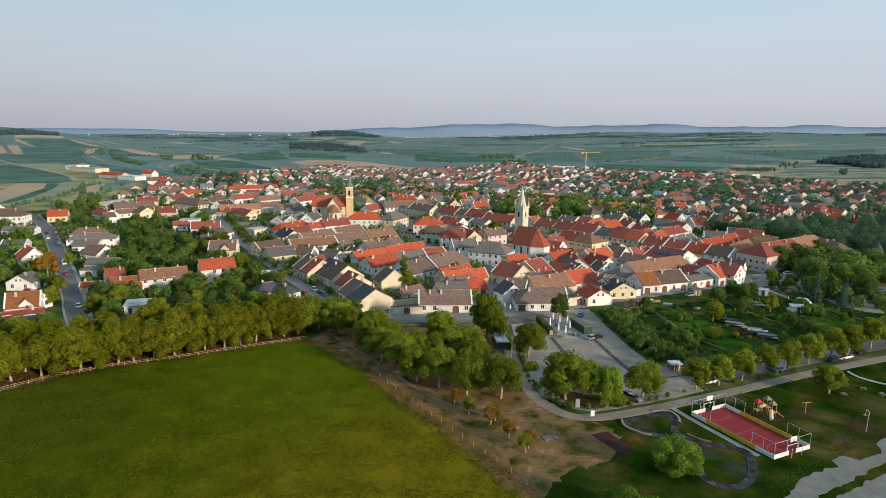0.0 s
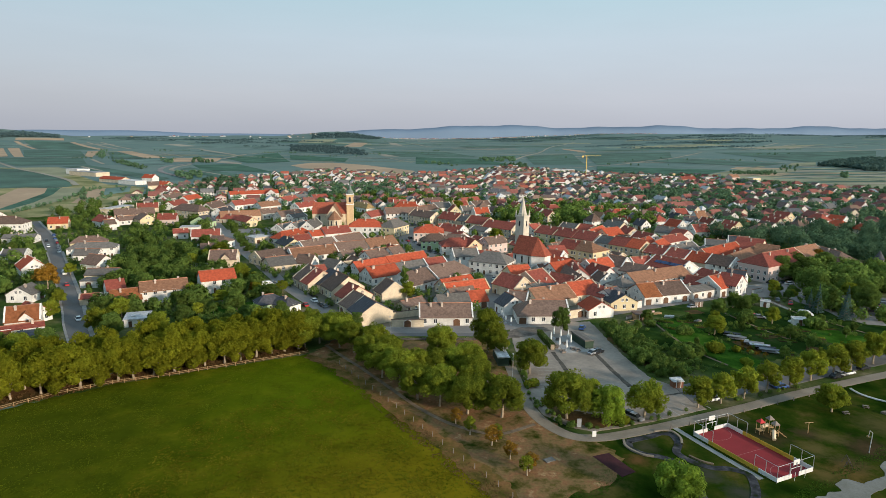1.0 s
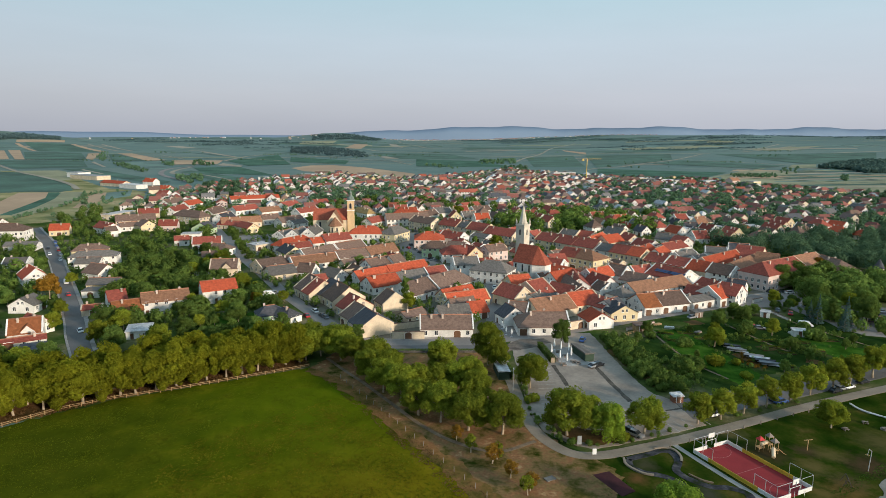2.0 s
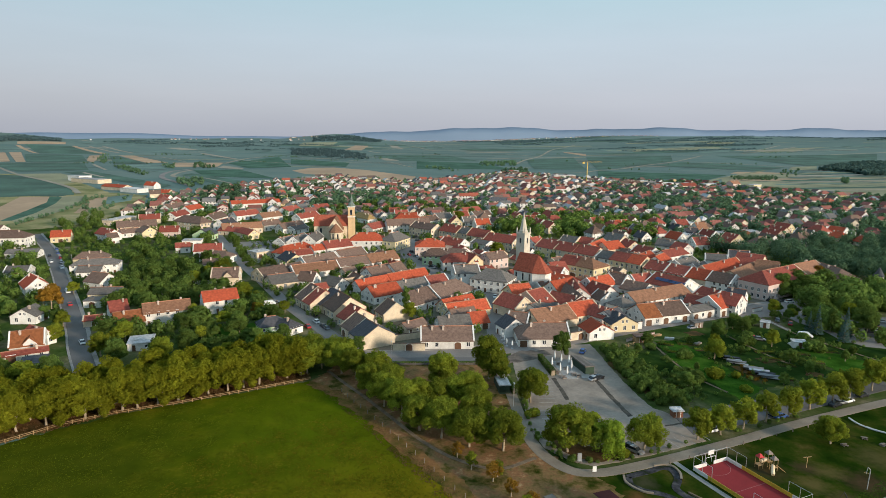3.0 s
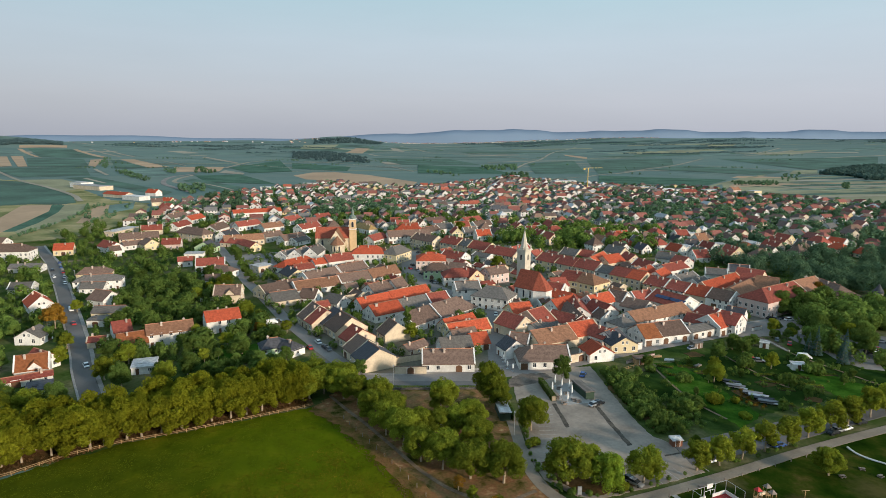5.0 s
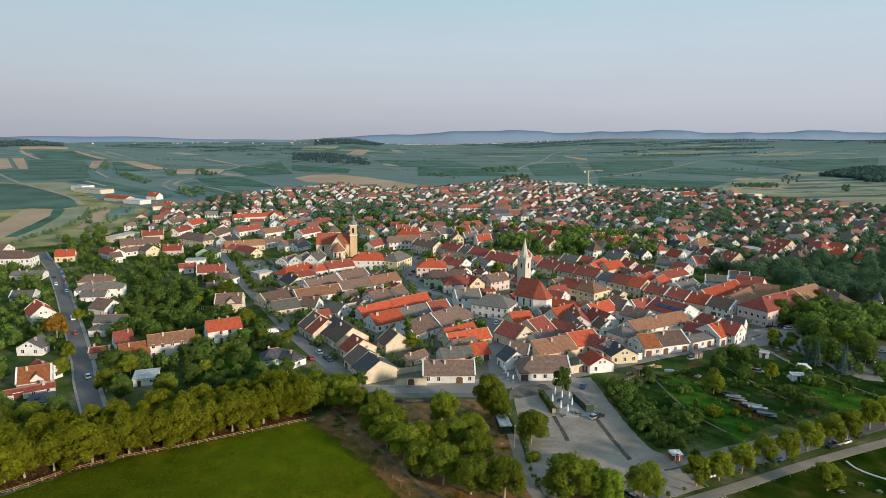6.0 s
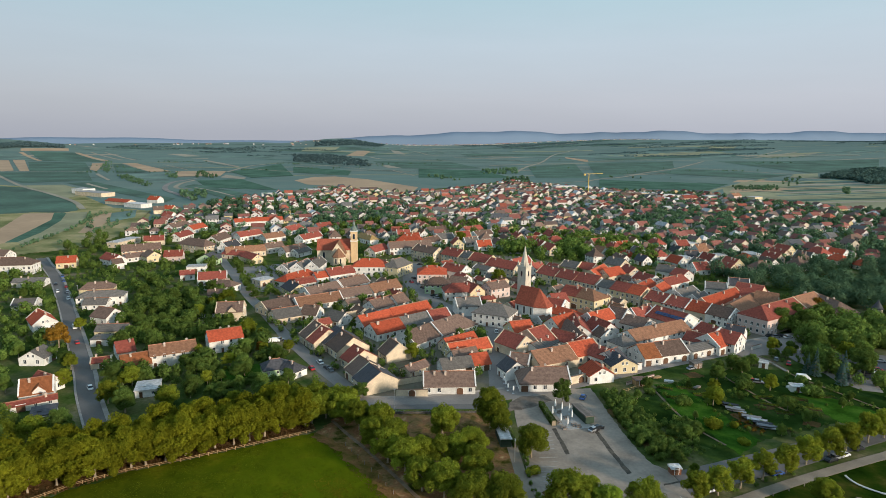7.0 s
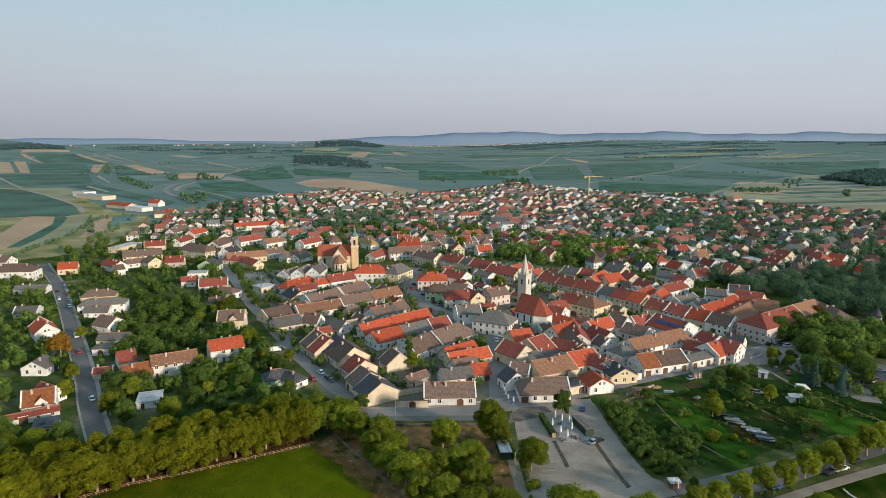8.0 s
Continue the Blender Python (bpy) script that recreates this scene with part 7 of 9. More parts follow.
for x, y, rot, L, W, eh, roof, wall in ((271, 1003, 8, 26, 16, 6, "P", "w"), (289, 955, 14, 34, 14, 5, "B", "w"), (318, 975, 8, 30, 18, 7, "P", "c"), (340, 945, 8, 24, 14, 7, "P", "w"), (369, 950, 10, 34, 16, 6, "P", "w"), (360, 905, 20, 26, 12, 6, "D", "c"), (404, 930, 12, 22, 14, 7, "P", "w"), (432, 915, 30, 18, 12, 9, "T", "p"), (452, 893, 30, 18, 12, 9, "P", "y")):
    house(x, y, rot, L, W, eh, eh + (0.4 if roof == "P" else 4), roof, wall, group="sheds beyond the town", detail=False)
house(216.0, 1111.3, 8, 40, 20, 7, 7.5, "P", "w", group="sheds beyond the town", detail=False)
house(-222.6, 1016.6, 8, 26, 14, 6, 6.5, "P", "w", group="sheds beyond the town", detail=False)


house(-271.1, 947.0, 20, 30, 14, 5, 5.4, "P", "w", group="sheds beyond the town", detail=False)
house(-211.2, 1059.8, 8, 22, 12, 5, 8, "B", "w", group="sheds beyond the town", detail=False)


def site_crane(x, y):
    root = new("tower_crane")
    tagged(root, "yellow tower crane over the far houses", "crane")
    root.matrix_basis = pose(x, y, 0, 0, 0, 20)
    yellow = material("crane_yellow", (0.6, 0.42, 0.1), 0.6, 0.05)
    bm = bmesh.new()
    box(bm, -0.45, -0.45, -0.3, 0.45, 0.45, 36)
    part("mast", bm, yellow, root)
    bm = bmesh.new()
    box(bm, -9, -0.4, 35.5, 26, 0.4, 36.0)
    box(bm, -9, -0.9, 33.2, -6, 0.9, 35.2)
    part("jib", bm, yellow, root)


site_crane(229.6, 986.4)


# ---- cars ----
TYRE = material("tyre_rubber", (0.02, 0.02, 0.02), 0.8, 0.1)
CAR_GLASS = material("car_glass", (0.02, 0.025, 0.03), 0.08, 0.05, spec=0.7)
PAINTS = {
    "white": material("white_car_paint", (0.78, 0.78, 0.77), 0.25, 0.02, spec=0.6),
    "silver": material("silver_car_paint", (0.45, 0.46, 0.48), 0.25, 0.03, metal=0.6),
    "black": material("black_car_paint", (0.02, 0.022, 0.026), 0.2, 0.05, spec=0.6),
    "red": material("red_car_paint", (0.42, 0.03, 0.03), 0.25, 0.05, spec=0.6),
    "blue": material("blue_car_paint", (0.04, 0.09, 0.26), 0.25, 0.05, spec=0.6),
    "grey": material("grey_car_paint", (0.16, 0.165, 0.17), 0.25, 0.05, spec=0.6),
}


def section(bm, rows):
    """Joins cross rows of points along the length into one skin, closed at both ends."""
    made = [[bm.verts.new(p) for p in r] for r in rows]
    for a, b in zip(made, made[1:]):
        for i in range(len(a) - 1):
            bm.faces.new((a[i], b[i], b[i + 1], a[i + 1]))
    bm.faces.new(made[0])
    bm.faces.new(made[-1][::-1])


def car_model(paint, van=False):
    root = new("van" if van else "car")
    tagged(root, f"parked {paint} {'delivery van' if van else 'family car'} on dark tyres", "van" if van else "car", "parked vehicles")
    L, W, H = (5.2, 1.95, 2.0) if van else (4.3, 1.78, 1.46)
    hip = 1.1 if van else 0.86
    bm = bmesh.new()
    rows = []
    for x, h in ((-L / 2, 0.62), (-L / 2 + 0.25, hip - 0.06), (-L * 0.28, hip), (L * 0.2, hip), (L / 2 - 0.35, hip - 0.12 if not van else hip - 0.05), (L / 2, 0.58)):
        k = 0.86 if abs(x) > L * 0.49 else 1.0
        rows.append([(x, -W / 2 * k, 0.25), (x, -W / 2 * k, h * 0.72), (x, -W / 2 * k * 0.94, h), (x, W / 2 * k * 0.94, h), (x, W / 2 * k, h * 0.72), (x, W / 2 * k, 0.25)])
    section(bm, rows)
    bmesh.ops.recalc_face_normals(bm, faces=bm.faces)
    part("body", bm, PAINTS[paint], root)
    x0, x1, t0, t1 = (-L / 2 + 0.15, L * 0.36, -L / 2 + 0.3, L * 0.22) if van else (-L * 0.42, L * 0.25, -L * 0.28, L * 0.08)
    bm = bmesh.new()
    section(bm, [[(x0, -W * 0.45, hip - 0.02), (x0, W * 0.45, hip - 0.02)][0:1] + [(t0, -W * 0.38, H - 0.06)] + [(t0, W * 0.38, H - 0.06), (x0, W * 0.45, hip - 0.02)], [(x1, -W * 0.45, hip - 0.02), (t1, -W * 0.38, H - 0.06), (t1, W * 0.38, H - 0.06), (x1, W * 0.45, hip - 0.02)]])
    bmesh.ops.recalc_face_normals(bm, faces=bm.faces)
    part("cabin_glass", bm, PAINTS[paint] if van else CAR_GLASS, root)
    bm = bmesh.new()
    box(bm, t0 + 0.03, -W * 0.375, H - 0.06, t1 - 0.03, W * 0.375, H)
    part("roof", bm, PAINTS[paint], root)
    for x in (-L * 0.3, L * 0.31):
        for y in (-W / 2 + 0.1, W / 2 - 0.1):
            bm = bmesh.new()
            bmesh.ops.create_cone(bm, cap_ends=True, segments=14, radius1=0.32, radius2=0.32, depth=0.2, matrix=pose(x, y, 0.32, 90))
            part("wheel", bm, TYRE, root)
    return root


CARS = {}


def car(paint, x, y, rot, van=False):
    key = (paint, van)
    m = pose(x, y, 0.16, 0, 0, rot)
    if key not in CARS:
        CARS[key] = car_model(paint, van)
        CARS[key].matrix_basis = m
        return CARS[key]
    return copy_thing(CARS[key], m)


car("black", 45.7, 137.4, -50)
car("silver", 46.4, 136.1, -48)
car("white", 69.6, 147.0, 20)
car("grey", 70.0, 147.5, 22)
car("blue", 91.8, 155.3, 22)
car("black", 91.2, 156.5, 20)
car("silver", 113.6, 164.3, 24)
car("black", 111.5, 162.9, 24)
car("black", 123.7, 169.6, 22)
car("white", 116.8, 165.7, 22)
car("black", 48.8, 181.5, 35)
car("silver", 47.2, 180.4, 35)
car("blue", 49.1, 205.0, 65)
car("white", -130.3, 210.1, 128)
car("red", -164.4, 259.4, 128)
car("white", -178.7, 281.2, 127, True)
car("white", -213.7, 333.5, 125)
car("silver", -222.8, 347.7, 125)
car("red", -231.8, 361.2, 125)
car("blue", -242.2, 375.7, 126)
car("blue", -251.3, 389.0, 126)
car("black", -241.9, 366.9, 126)
car("white", -229.7, 349.3, 126)
car("white", -77.5, 263.1, 18, True)
car("silver", -75.5, 265.4, 18)
car("black", -54.4, 246.8, 122)
car("white", -51.5, 237.3, 122)
car("red", -53.5, 230.7, 122)
car("black", -47.5, 231.4, 122)
car("grey", -45.8, 229.1, 122)
car("white", 24.2, 279.4, 88)
car("silver", -5.4, 341.6, 150)
car("black", -6.8, 345.3, 150)
car("grey", -10.7, 355.3, 125)
car("black", -14.1, 364.6, 125)
car("silver", -17.4, 374.4, 120)
car("red", -22.0, 380.1, 115)
car("black", -21.1, 390.8, 115)
car("grey", -22.0, 450.0, 30)
car("black", -18.8, 434.2, 35)
car("white", 114.7, 220.0, -18)
car("red", 117.4, 221.1, -16)
car("grey", 119.0, 220.1, -18)
car("white", 138.6, 224.2, -10, True)
car("silver", 155.3, 251.6, -15)
car("black", 167.7, 230.2, -20)
car("white", 170.8, 231.4, -20)
car("red", 173.8, 233.2, -20)
car("black", 176.0, 240.4, -20)
car("silver", 182.0, 243.6, -20)
car("black", 152.6, 275.6, 10)
car("silver", 154.9, 274.8, 10)
car("black", 158.0, 275.7, 10)
car("white", 160.4, 274.2, 10)
car("silver", 99.1, 233.6, 27)
car("red", 141.8, 240.1, 60)
car("grey", 139.0, 244.6, 60)
car("silver", 154.8, 250.6, 40)
car("grey", -128.1, 405.7, 10)
car("silver", -127.2, 409.2, 10)
car("black", 91.7, 344.1, -18)
car("white", 96.4, 337.0, -18)
car("grey", 113.0, 317.5, -18)


# ---- sports court ----
WHITE_BOARD = material("white_boards", (0.66, 0.65, 0.62), 0.6, 0.1, 0.5, 3.0)
YELLOW_BOARD = material("yellow_boards", (0.55, 0.36, 0.04), 0.6, 0.1, 0.5, 3.0)
STEEL = material("galvanised_steel", (0.42, 0.43, 0.44), 0.45, 0.08, 0.5, 4.0, metal=0.5)
LINE = material("court_line", (0.36, 0.14, 0.13), 0.8, 0.08)


def tube(bm, a, b, r, n=6):
    a, b = Vector(a), Vector(b)
    d = (b - a).normalized()
    u = d.orthogonal().normalized()
    w = d.cross(u)
    p, q = ([bm.verts.new(c + (u * math.cos(6.28319 * i / n) + w * math.sin(6.28319 * i / n)) * r) for i in range(n)] for c in (a, b))
    for i in range(n):
        bm.faces.new((p[i], p[(i + 1) % n], q[(i + 1) % n], q[i]))
    bm.faces.new(p[::-1])
    bm.faces.new(q)


def sports_court():
    """Red ball court inside low boards, with ball fences and goals at both ends."""
    root = new("sports_court")
    tagged(root, "red ball court with white and yellow boards and steel fences", "sports court")
    root.matrix_basis = pose(66.4, 121.0, 0.06, 0, 0, -65.6)
    L, W = 20.9, 10.6
    bm = bmesh.new()
    box(bm, -L / 2, -W / 2, -0.2, L / 2, W / 2, 0.06)
    part("playing_surface", bm, COURT, root)
    for x in (-L / 4 * 1.6, 0, L / 4 * 1.6):
        bm = bmesh.new()
        if x == 0:
            box(bm, -0.05, -W / 2 + 0.2, 0.05, 0.05, W / 2 - 0.2, 0.066)
        else:
            s = math.copysign(1, x)
            pts = [(s * L / 2 - s * 0.3 - s * 4.2 * math.sin(a), -4.2 * math.cos(a)) for a in [math.pi * i / 14 for i in range(15)]]
            for (xa, ya), (xb, yb) in zip(pts, pts[1:]):
                k = 1 - 0.1 / 4.2
                cx = s * L / 2 - s * 0.3
                v = [bm.verts.new(p) for p in ((xa, ya, 0.066), (xb, yb, 0.066), (cx + (xb - cx) * k, yb * k, 0.066), (cx + (xa - cx) * k, ya * k, 0.066))]
                bm.faces.new(v)
            bmesh.ops.remove_doubles(bm, verts=bm.verts, dist=0.001)
        part("court_line", bm, LINE, root)
    for y in (-W / 2, W / 2):
        for i in range(10):
            x0 = -L / 2 + i * L / 10
            side = 2 <= i < 8
            bm = bmesh.new()
            box(bm, x0 + 0.02, y - 0.05, 0.02, x0 + L / 10 - 0.02, y + 0.05, 0.95)
            part("board", bm, YELLOW_BOARD if side else WHITE_BOARD, root)
    for x in (-L / 2, L / 2):
        for i in range(5):
            if i == 2:
                continue
            y0 = -W / 2 + i * W / 5
            bm = bmesh.new()
            box(bm, x - 0.05, y0 + 0.02, 0.02, x + 0.05, y0 + W / 5 - 0.02, 0.95)
            part("board", bm, WHITE_BOARD, root)
        s = math.copysign(1, x)
        spots = [(x - s * 5.2, -W / 2), (x - s * 2.6, -W / 2), (x, -W / 2), (x, -W / 6), (x, W / 6), (x, W / 2), (x - s * 2.6, W / 2), (x - s * 5.2, W / 2)]
        for px, py in spots:
            bm = bmesh.new()
            tube(bm, (px, py, 0), (px, py, 3.4), 0.06)
            part("post", bm, STEEL, root)
        for a, b in zip(spots, spots[1:]):
            bm = bmesh.new()
            tube(bm, (*a, 3.4), (*b, 3.4), 0.045)
            part("rail", bm, STEEL, root)
        g = new("goal")
        g.parent = root
        for y in (-1.5, 1.5):
            bm = bmesh.new()
            tube(bm, (x, y, 0), (x, y, 2.1), 0.06)
            tube(bm, (x + s * 1.0, y, 0), (x + s * 1.0, y, 2.0), 0.04)
            part("goal_post", bm, WHITE_BOARD, g)
        bm = bmesh.new()
        tube(bm, (x, -1.5, 2.1), (x, 1.5, 2.1), 0.06)
        part("crossbar", bm, WHITE_BOARD, g)
        bm = bmesh.new()
        box(bm, x - 0.04, -0.9, 2.7, x + 0.04, 0.9, 3.8)
        part("backboard", bm, WHITE_BOARD, g)
        bm = bmesh.new()
        tube(bm, (x + s * 0.12, 0, 2.0), (x + s * 0.12, 0, 3.3), 0.06)
        part("backboard_post", bm, STEEL, g)


sports_court()

# ---- park ----
way("court_path", [(53.6, 133.6), (57.0, 125.2), (61.2, 115.7), (63.6, 110.5)], 1.3, 0.12, material("pale_concrete", (0.30, 0.285, 0.26), 0.9, 0.12, 0.4, 3.0), "pale concrete strip beside the court", "path")
TRACK = ground_mix("worn_track", [(0.03, 0.045, 0.012), (0.045, 0.045, 0.048), (0.066, 0.065, 0.069), (0.10, 0.088, 0.07)], 0.35, 1.4, 0.35)
way("pump_track", [(41.4, 125.2), (43.9, 126.3), (47.2, 127.6), (50.0, 129.1), (52.3, 128.3), (52.4, 124.6), (50.6, 121.0), (51.3, 118.4), (53.0, 116.4), (55.4, 114.6), (59.0, 114.2), (61.6, 112.4), (61.4, 109.3), (59.5, 104.7), (56.5, 101.0), (52.9, 99.4), (50.1, 100.6), (49.3, 103.8), (49.9, 108.6), (50.6, 113.0), (49.0, 116.6), (46.4, 118.7), (43.2, 119.9), (41.2, 122.3), (41.4, 125.2)], 1.7, 0.13, TRACK, "dark winding asphalt pump track", "track")
way("track_berm", [(40.6, 125.6), (40.3, 123.1), (41.3, 121.0), (43.0, 119.3), (45.0, 118.6)], 0.5, 0.42, PATHMAT, "pale earth berm of the pump track", "berm")
way("track_berm", [(48.8, 129.9), (51.3, 130.4), (53.1, 129.5), (53.7, 126.8), (53.0, 124.1)], 0.5, 0.42, PATHMAT, "pale earth berm of the pump track", "berm")
way("track_berm", [(52.6, 119.2), (54.4, 117.0), (56.4, 115.8)], 0.4, 0.34, TRODDEN, "low earth berm of the pump track", "berm")
slab("soil_patch", [(32.0, 118.7), (35.9, 120.1), (39.3, 112.8), (36, 110.8)], 0.13, material("dark_soil", (0.05, 0.012, 0.014), 0.95, 0.2), "patch of dark freshly dug soil", "soil")


BARE = ground_mix("bare_earth", [(0.025, 0.05, 0.006), (0.06, 0.042, 0.02), (0.085, 0.05, 0.03), (0.06, 0.035, 0.02)], 0.22, 1.5, 0.35)
SAND = material("pale_sand", (0.21, 0.2, 0.175), 0.95, 0.16, 0.35, 3.0, 0.1, second=(0.15, 0.145, 0.115))
slab("sand", [(108, 128), (95.6, 119.8), (90.8, 116.0), (89.8, 113.7), (87.3, 110.8), (83.1, 109.8), (79.6, 111.1), (77.5, 109.1), (76.8, 107.0), (72.8, 105.5), (68.4, 102.9), (64.4, 99.7), (60.4, 96.1), (56, 90), (62, 90), (66.5, 96.2), (73.7, 100.6), (80.5, 104.5), (87.6, 108.6), (97, 114), (110, 122)], 0.11, SAND, "pale sandy gravel shore with worn grass", "sand", rough=0.9)
slab("sand", [(110, 119), (98, 112.5), (85.5, 105.7), (80.0, 102.2), (73.1, 98.1), (68.1, 94.9), (64, 90), (84, 86), (108, 98)], 0.11, SAND, "pale sandy gravel beyond the grass", "sand", rough=0.9)
way("white_wall", [(110.3, 155.0), (110.5, 151.8), (111.8, 149.2), (114.6, 146.4), (118.0, 144.7)], 0.4, 0.5, WHITE_BOARD, "low curved white wall in the park", "wall")


def wooden(name, colour):
    return material(name, colour, 0.75, 0.15, 0.8, 6.0)


PINE, SLATE_WOOD = wooden("pine_wood", (0.42, 0.27, 0.13)), wooden("grey_wood", (0.22, 0.18, 0.15))
RED_SHEET, SLIDE_TUBE = material("red_plastic", (0.45, 0.03, 0.03), 0.4, 0.05), material("cream_tube", (0.72, 0.55, 0.36), 0.4, 0.08)


def climbing_tower(x, y):
    root = new("climbing_tower")
    tagged(root, "wooden climbing tower with two tube slides and small roofs", "play tower")
    root.matrix_basis = pose(x, y, 0.06, 0, 0, 15) @ Matrix.Scale(0.8, 4)
    for cx, cy, h, mat in ((-1.8, 0.6, 2.0, RED_SHEET), (1.6, 0.9, 2.4, SLATE_WOOD), (1.2, -1.6, 2.0, SLATE_WOOD)):
        for dx in (-0.7, 0.7):
            for dy in (-0.7, 0.7):
                bm = bmesh.new()
                tube(bm, (cx + dx, cy + dy, 0), (cx + dx, cy + dy, h + 1.6), 0.08)
                part("post", bm, PINE, root)
        bm = bmesh.new()
        box(bm, cx - 0.8, cy - 0.8, h - 0.9, cx + 0.8, cy + 0.8, h - 0.75)
        part("platform", bm, PINE, root)
        bm = bmesh.new()
        lathe(bm, ((1.25, h + 1.5), (1.25, h + 1.6), (0.05, h + 2.6)), 4, 0.785)
        p = part("roof", bm, mat, root)
        p.matrix_basis = Matrix.Translation((cx, cy, 0))
    for a, b, r in (((-1.1, 0.7, 1.9), (1.0, 0.9, 2.2), 0.5), ((0.6, -1.9, 1.8), (-1.3, -4.2, 0.45), 0.5)):
        bm = bmesh.new()
        tube(bm, a, b, r, 12)
        part("tube_slide", bm, SLIDE_TUBE, root, "cream plastic tube slide")
    bm = bmesh.new()
    for k in (-0.4, 0.4):
        tube(bm, (2.0, -2.0 + k, 1.6), (3.8, -3.0 + k, 0.0), 0.06)
    for i in range(5):
        t = i / 5 + 0.1
        tube(bm, (2.0 + 1.8 * t, -2.45 - 1.0 * t, 1.6 - 1.6 * t), (2.0 + 1.8 * t, -1.55 - 1.0 * t, 1.6 - 1.6 * t), 0.05)
    part("ladder", bm, PINE, root)


climbing_tower(74.4, 129.5)


def t_swing(x, y):
    root = new("rope_swing")
    tagged(root, "wooden post with a cross beam and hanging seats", "swing")
    root.matrix_basis = pose(x, y, 0.06, 0, 0, 8) @ Matrix.Scale(0.66, 4)
    bm = bmesh.new()
    tube(bm, (0, 0, 0), (0, 0, 4.0), 0.12)
    part("post", bm, PINE, root)
    bm = bmesh.new()
    tube(bm, (-1.6, 0, 3.95), (1.6, 0, 3.95), 0.1)
    part("beam", bm, PINE, root)


t_swing(84.1, 129.9)


def swing_frame(x, y, rot, mat, label):
    root = new("swing")
    tagged(root, label, "swing")
    root.matrix_basis = pose(x, y, 0.06, 0, 0, rot) @ Matrix.Scale(0.72, 4)
    for sx in (-1.5, 1.5):
        for sy in (-1.1, 1.1):
            bm = bmesh.new()
            tube(bm, (sx, sy, 0), (sx, 0, 2.5), 0.08)
            part("leg", bm, mat, root)
    bm = bmesh.new()
    tube(bm, (-1.7, 0, 2.5), (1.7, 0, 2.5), 0.08)
    part("beam", bm, mat, root)
    for sx in (-0.6, 0.6):
        bm = bmesh.new()
        tube(bm, (sx - 0.2, 0, 2.45), (sx - 0.2, 0, 0.55), 0.015, 4)
        tube(bm, (sx + 0.2, 0, 2.45), (sx + 0.2, 0, 0.55), 0.015, 4)
        box(bm, sx - 0.25, -0.1, 0.5, sx + 0.25, 0.1, 0.55)
        part("swing_seat", bm, TYRE, root)


swing_frame(84.1, 116.1, 70, wooden("dark_wood", (0.06, 0.05, 0.042)), "dark wooden swing frame with two seats")


def play_frame(x, y):
    root = new("play_frame")
    tagged(root, "tall leaning pole with a small open frame hung at its top", "play frame")
    root.matrix_basis = pose(x, y, 0.06, 0, 0, 20)
    bm = bmesh.new()
    tube(bm, (0, 0, 0), (0.25, 0, 4.6), 0.09)
    part("post", bm, STEEL, root)
    bm = bmesh.new()
    tube(bm, (0.25, 0, 4.55), (-0.7, 0, 5.3), 0.07)
    tube(bm, (-0.7, 0, 5.3), (-0.95, 0, 3.9), 0.05)
    part("arm", bm, STEEL, root)
    bm = bmesh.new()
    for a, b in (((-0.7, -0.3, 4.0), (-0.7, 0.3, 4.0)), ((-1.2, -0.3, 4.0), (-1.2, 0.3, 4.0)), ((-1.2, -0.3, 4.0), (-0.7, -0.3, 4.0)), ((-1.2, 0.3, 4.0), (-0.7, 0.3, 4.0))):
        tube(bm, a, b, 0.04, 5)
    part("hung_frame", bm, PINE, root)


play_frame(92.2, 121.2)


def picnic_table(x, y, rot):
    root = new("picnic_table")
    tagged(root, "weathered wooden picnic table on the lawn", "picnic table", "picnic tables")
    root.matrix_basis = pose(x, y, 0.06, 0, 0, rot) @ Matrix.Scale(0.75, 4)
    bm = bmesh.new()
    box(bm, -0.9, -0.38, 0.7, 0.9, 0.38, 0.76)
    part("tabletop", bm, SLATE_WOOD, root)
    for sy in (-0.75, 0.75):
        bm = bmesh.new()
        box(bm, -0.9, sy - 0.14, 0.42, 0.9, sy + 0.14, 0.47)
        part("seat", bm, SLATE_WOOD, root)
    for sx in (-0.65, 0.65):
        bm = bmesh.new()
        box(bm, sx - 0.05, -0.8, 0.0, sx + 0.05, 0.8, 0.42)
        box(bm, sx - 0.05, -0.1, 0.42, sx + 0.05, 0.1, 0.7)
        part("leg", bm, SLATE_WOOD, root)


for px, py, r in ((99.5, 140.2, 10), (106.8, 143.7, -15), (109.2, 140.4, 30), (62.2, 135.2, 15)):
    picnic_table(px, py, r)


def board_sign(x, y, w, h, rot, mat, label):
    root = new("information_board")
    tagged(root, label, "sign")
    root.matrix_basis = pose(x, y, 0.06, 0, 0, rot)
    for sx in (-w / 2 + 0.05, w / 2 - 0.05):
        bm = bmesh.new()
        box(bm, sx - 0.05, -0.05, 0, sx + 0.05, 0.05, h)
        part("post", bm, SLATE_WOOD, root)
    bm = bmesh.new()
    box(bm, -w / 2, -0.09, 0.5, w / 2, 0.09, h - 0.05)
    part("panel", bm, mat, root)


board_sign(34.2, 126.4, 0.9, 1.9, 5, FRAME, "white information board beside the path")
board_sign(31.8, 130.9, 1.0, 2.6, 5, STEEL, "grey notice pillar beside the car park")


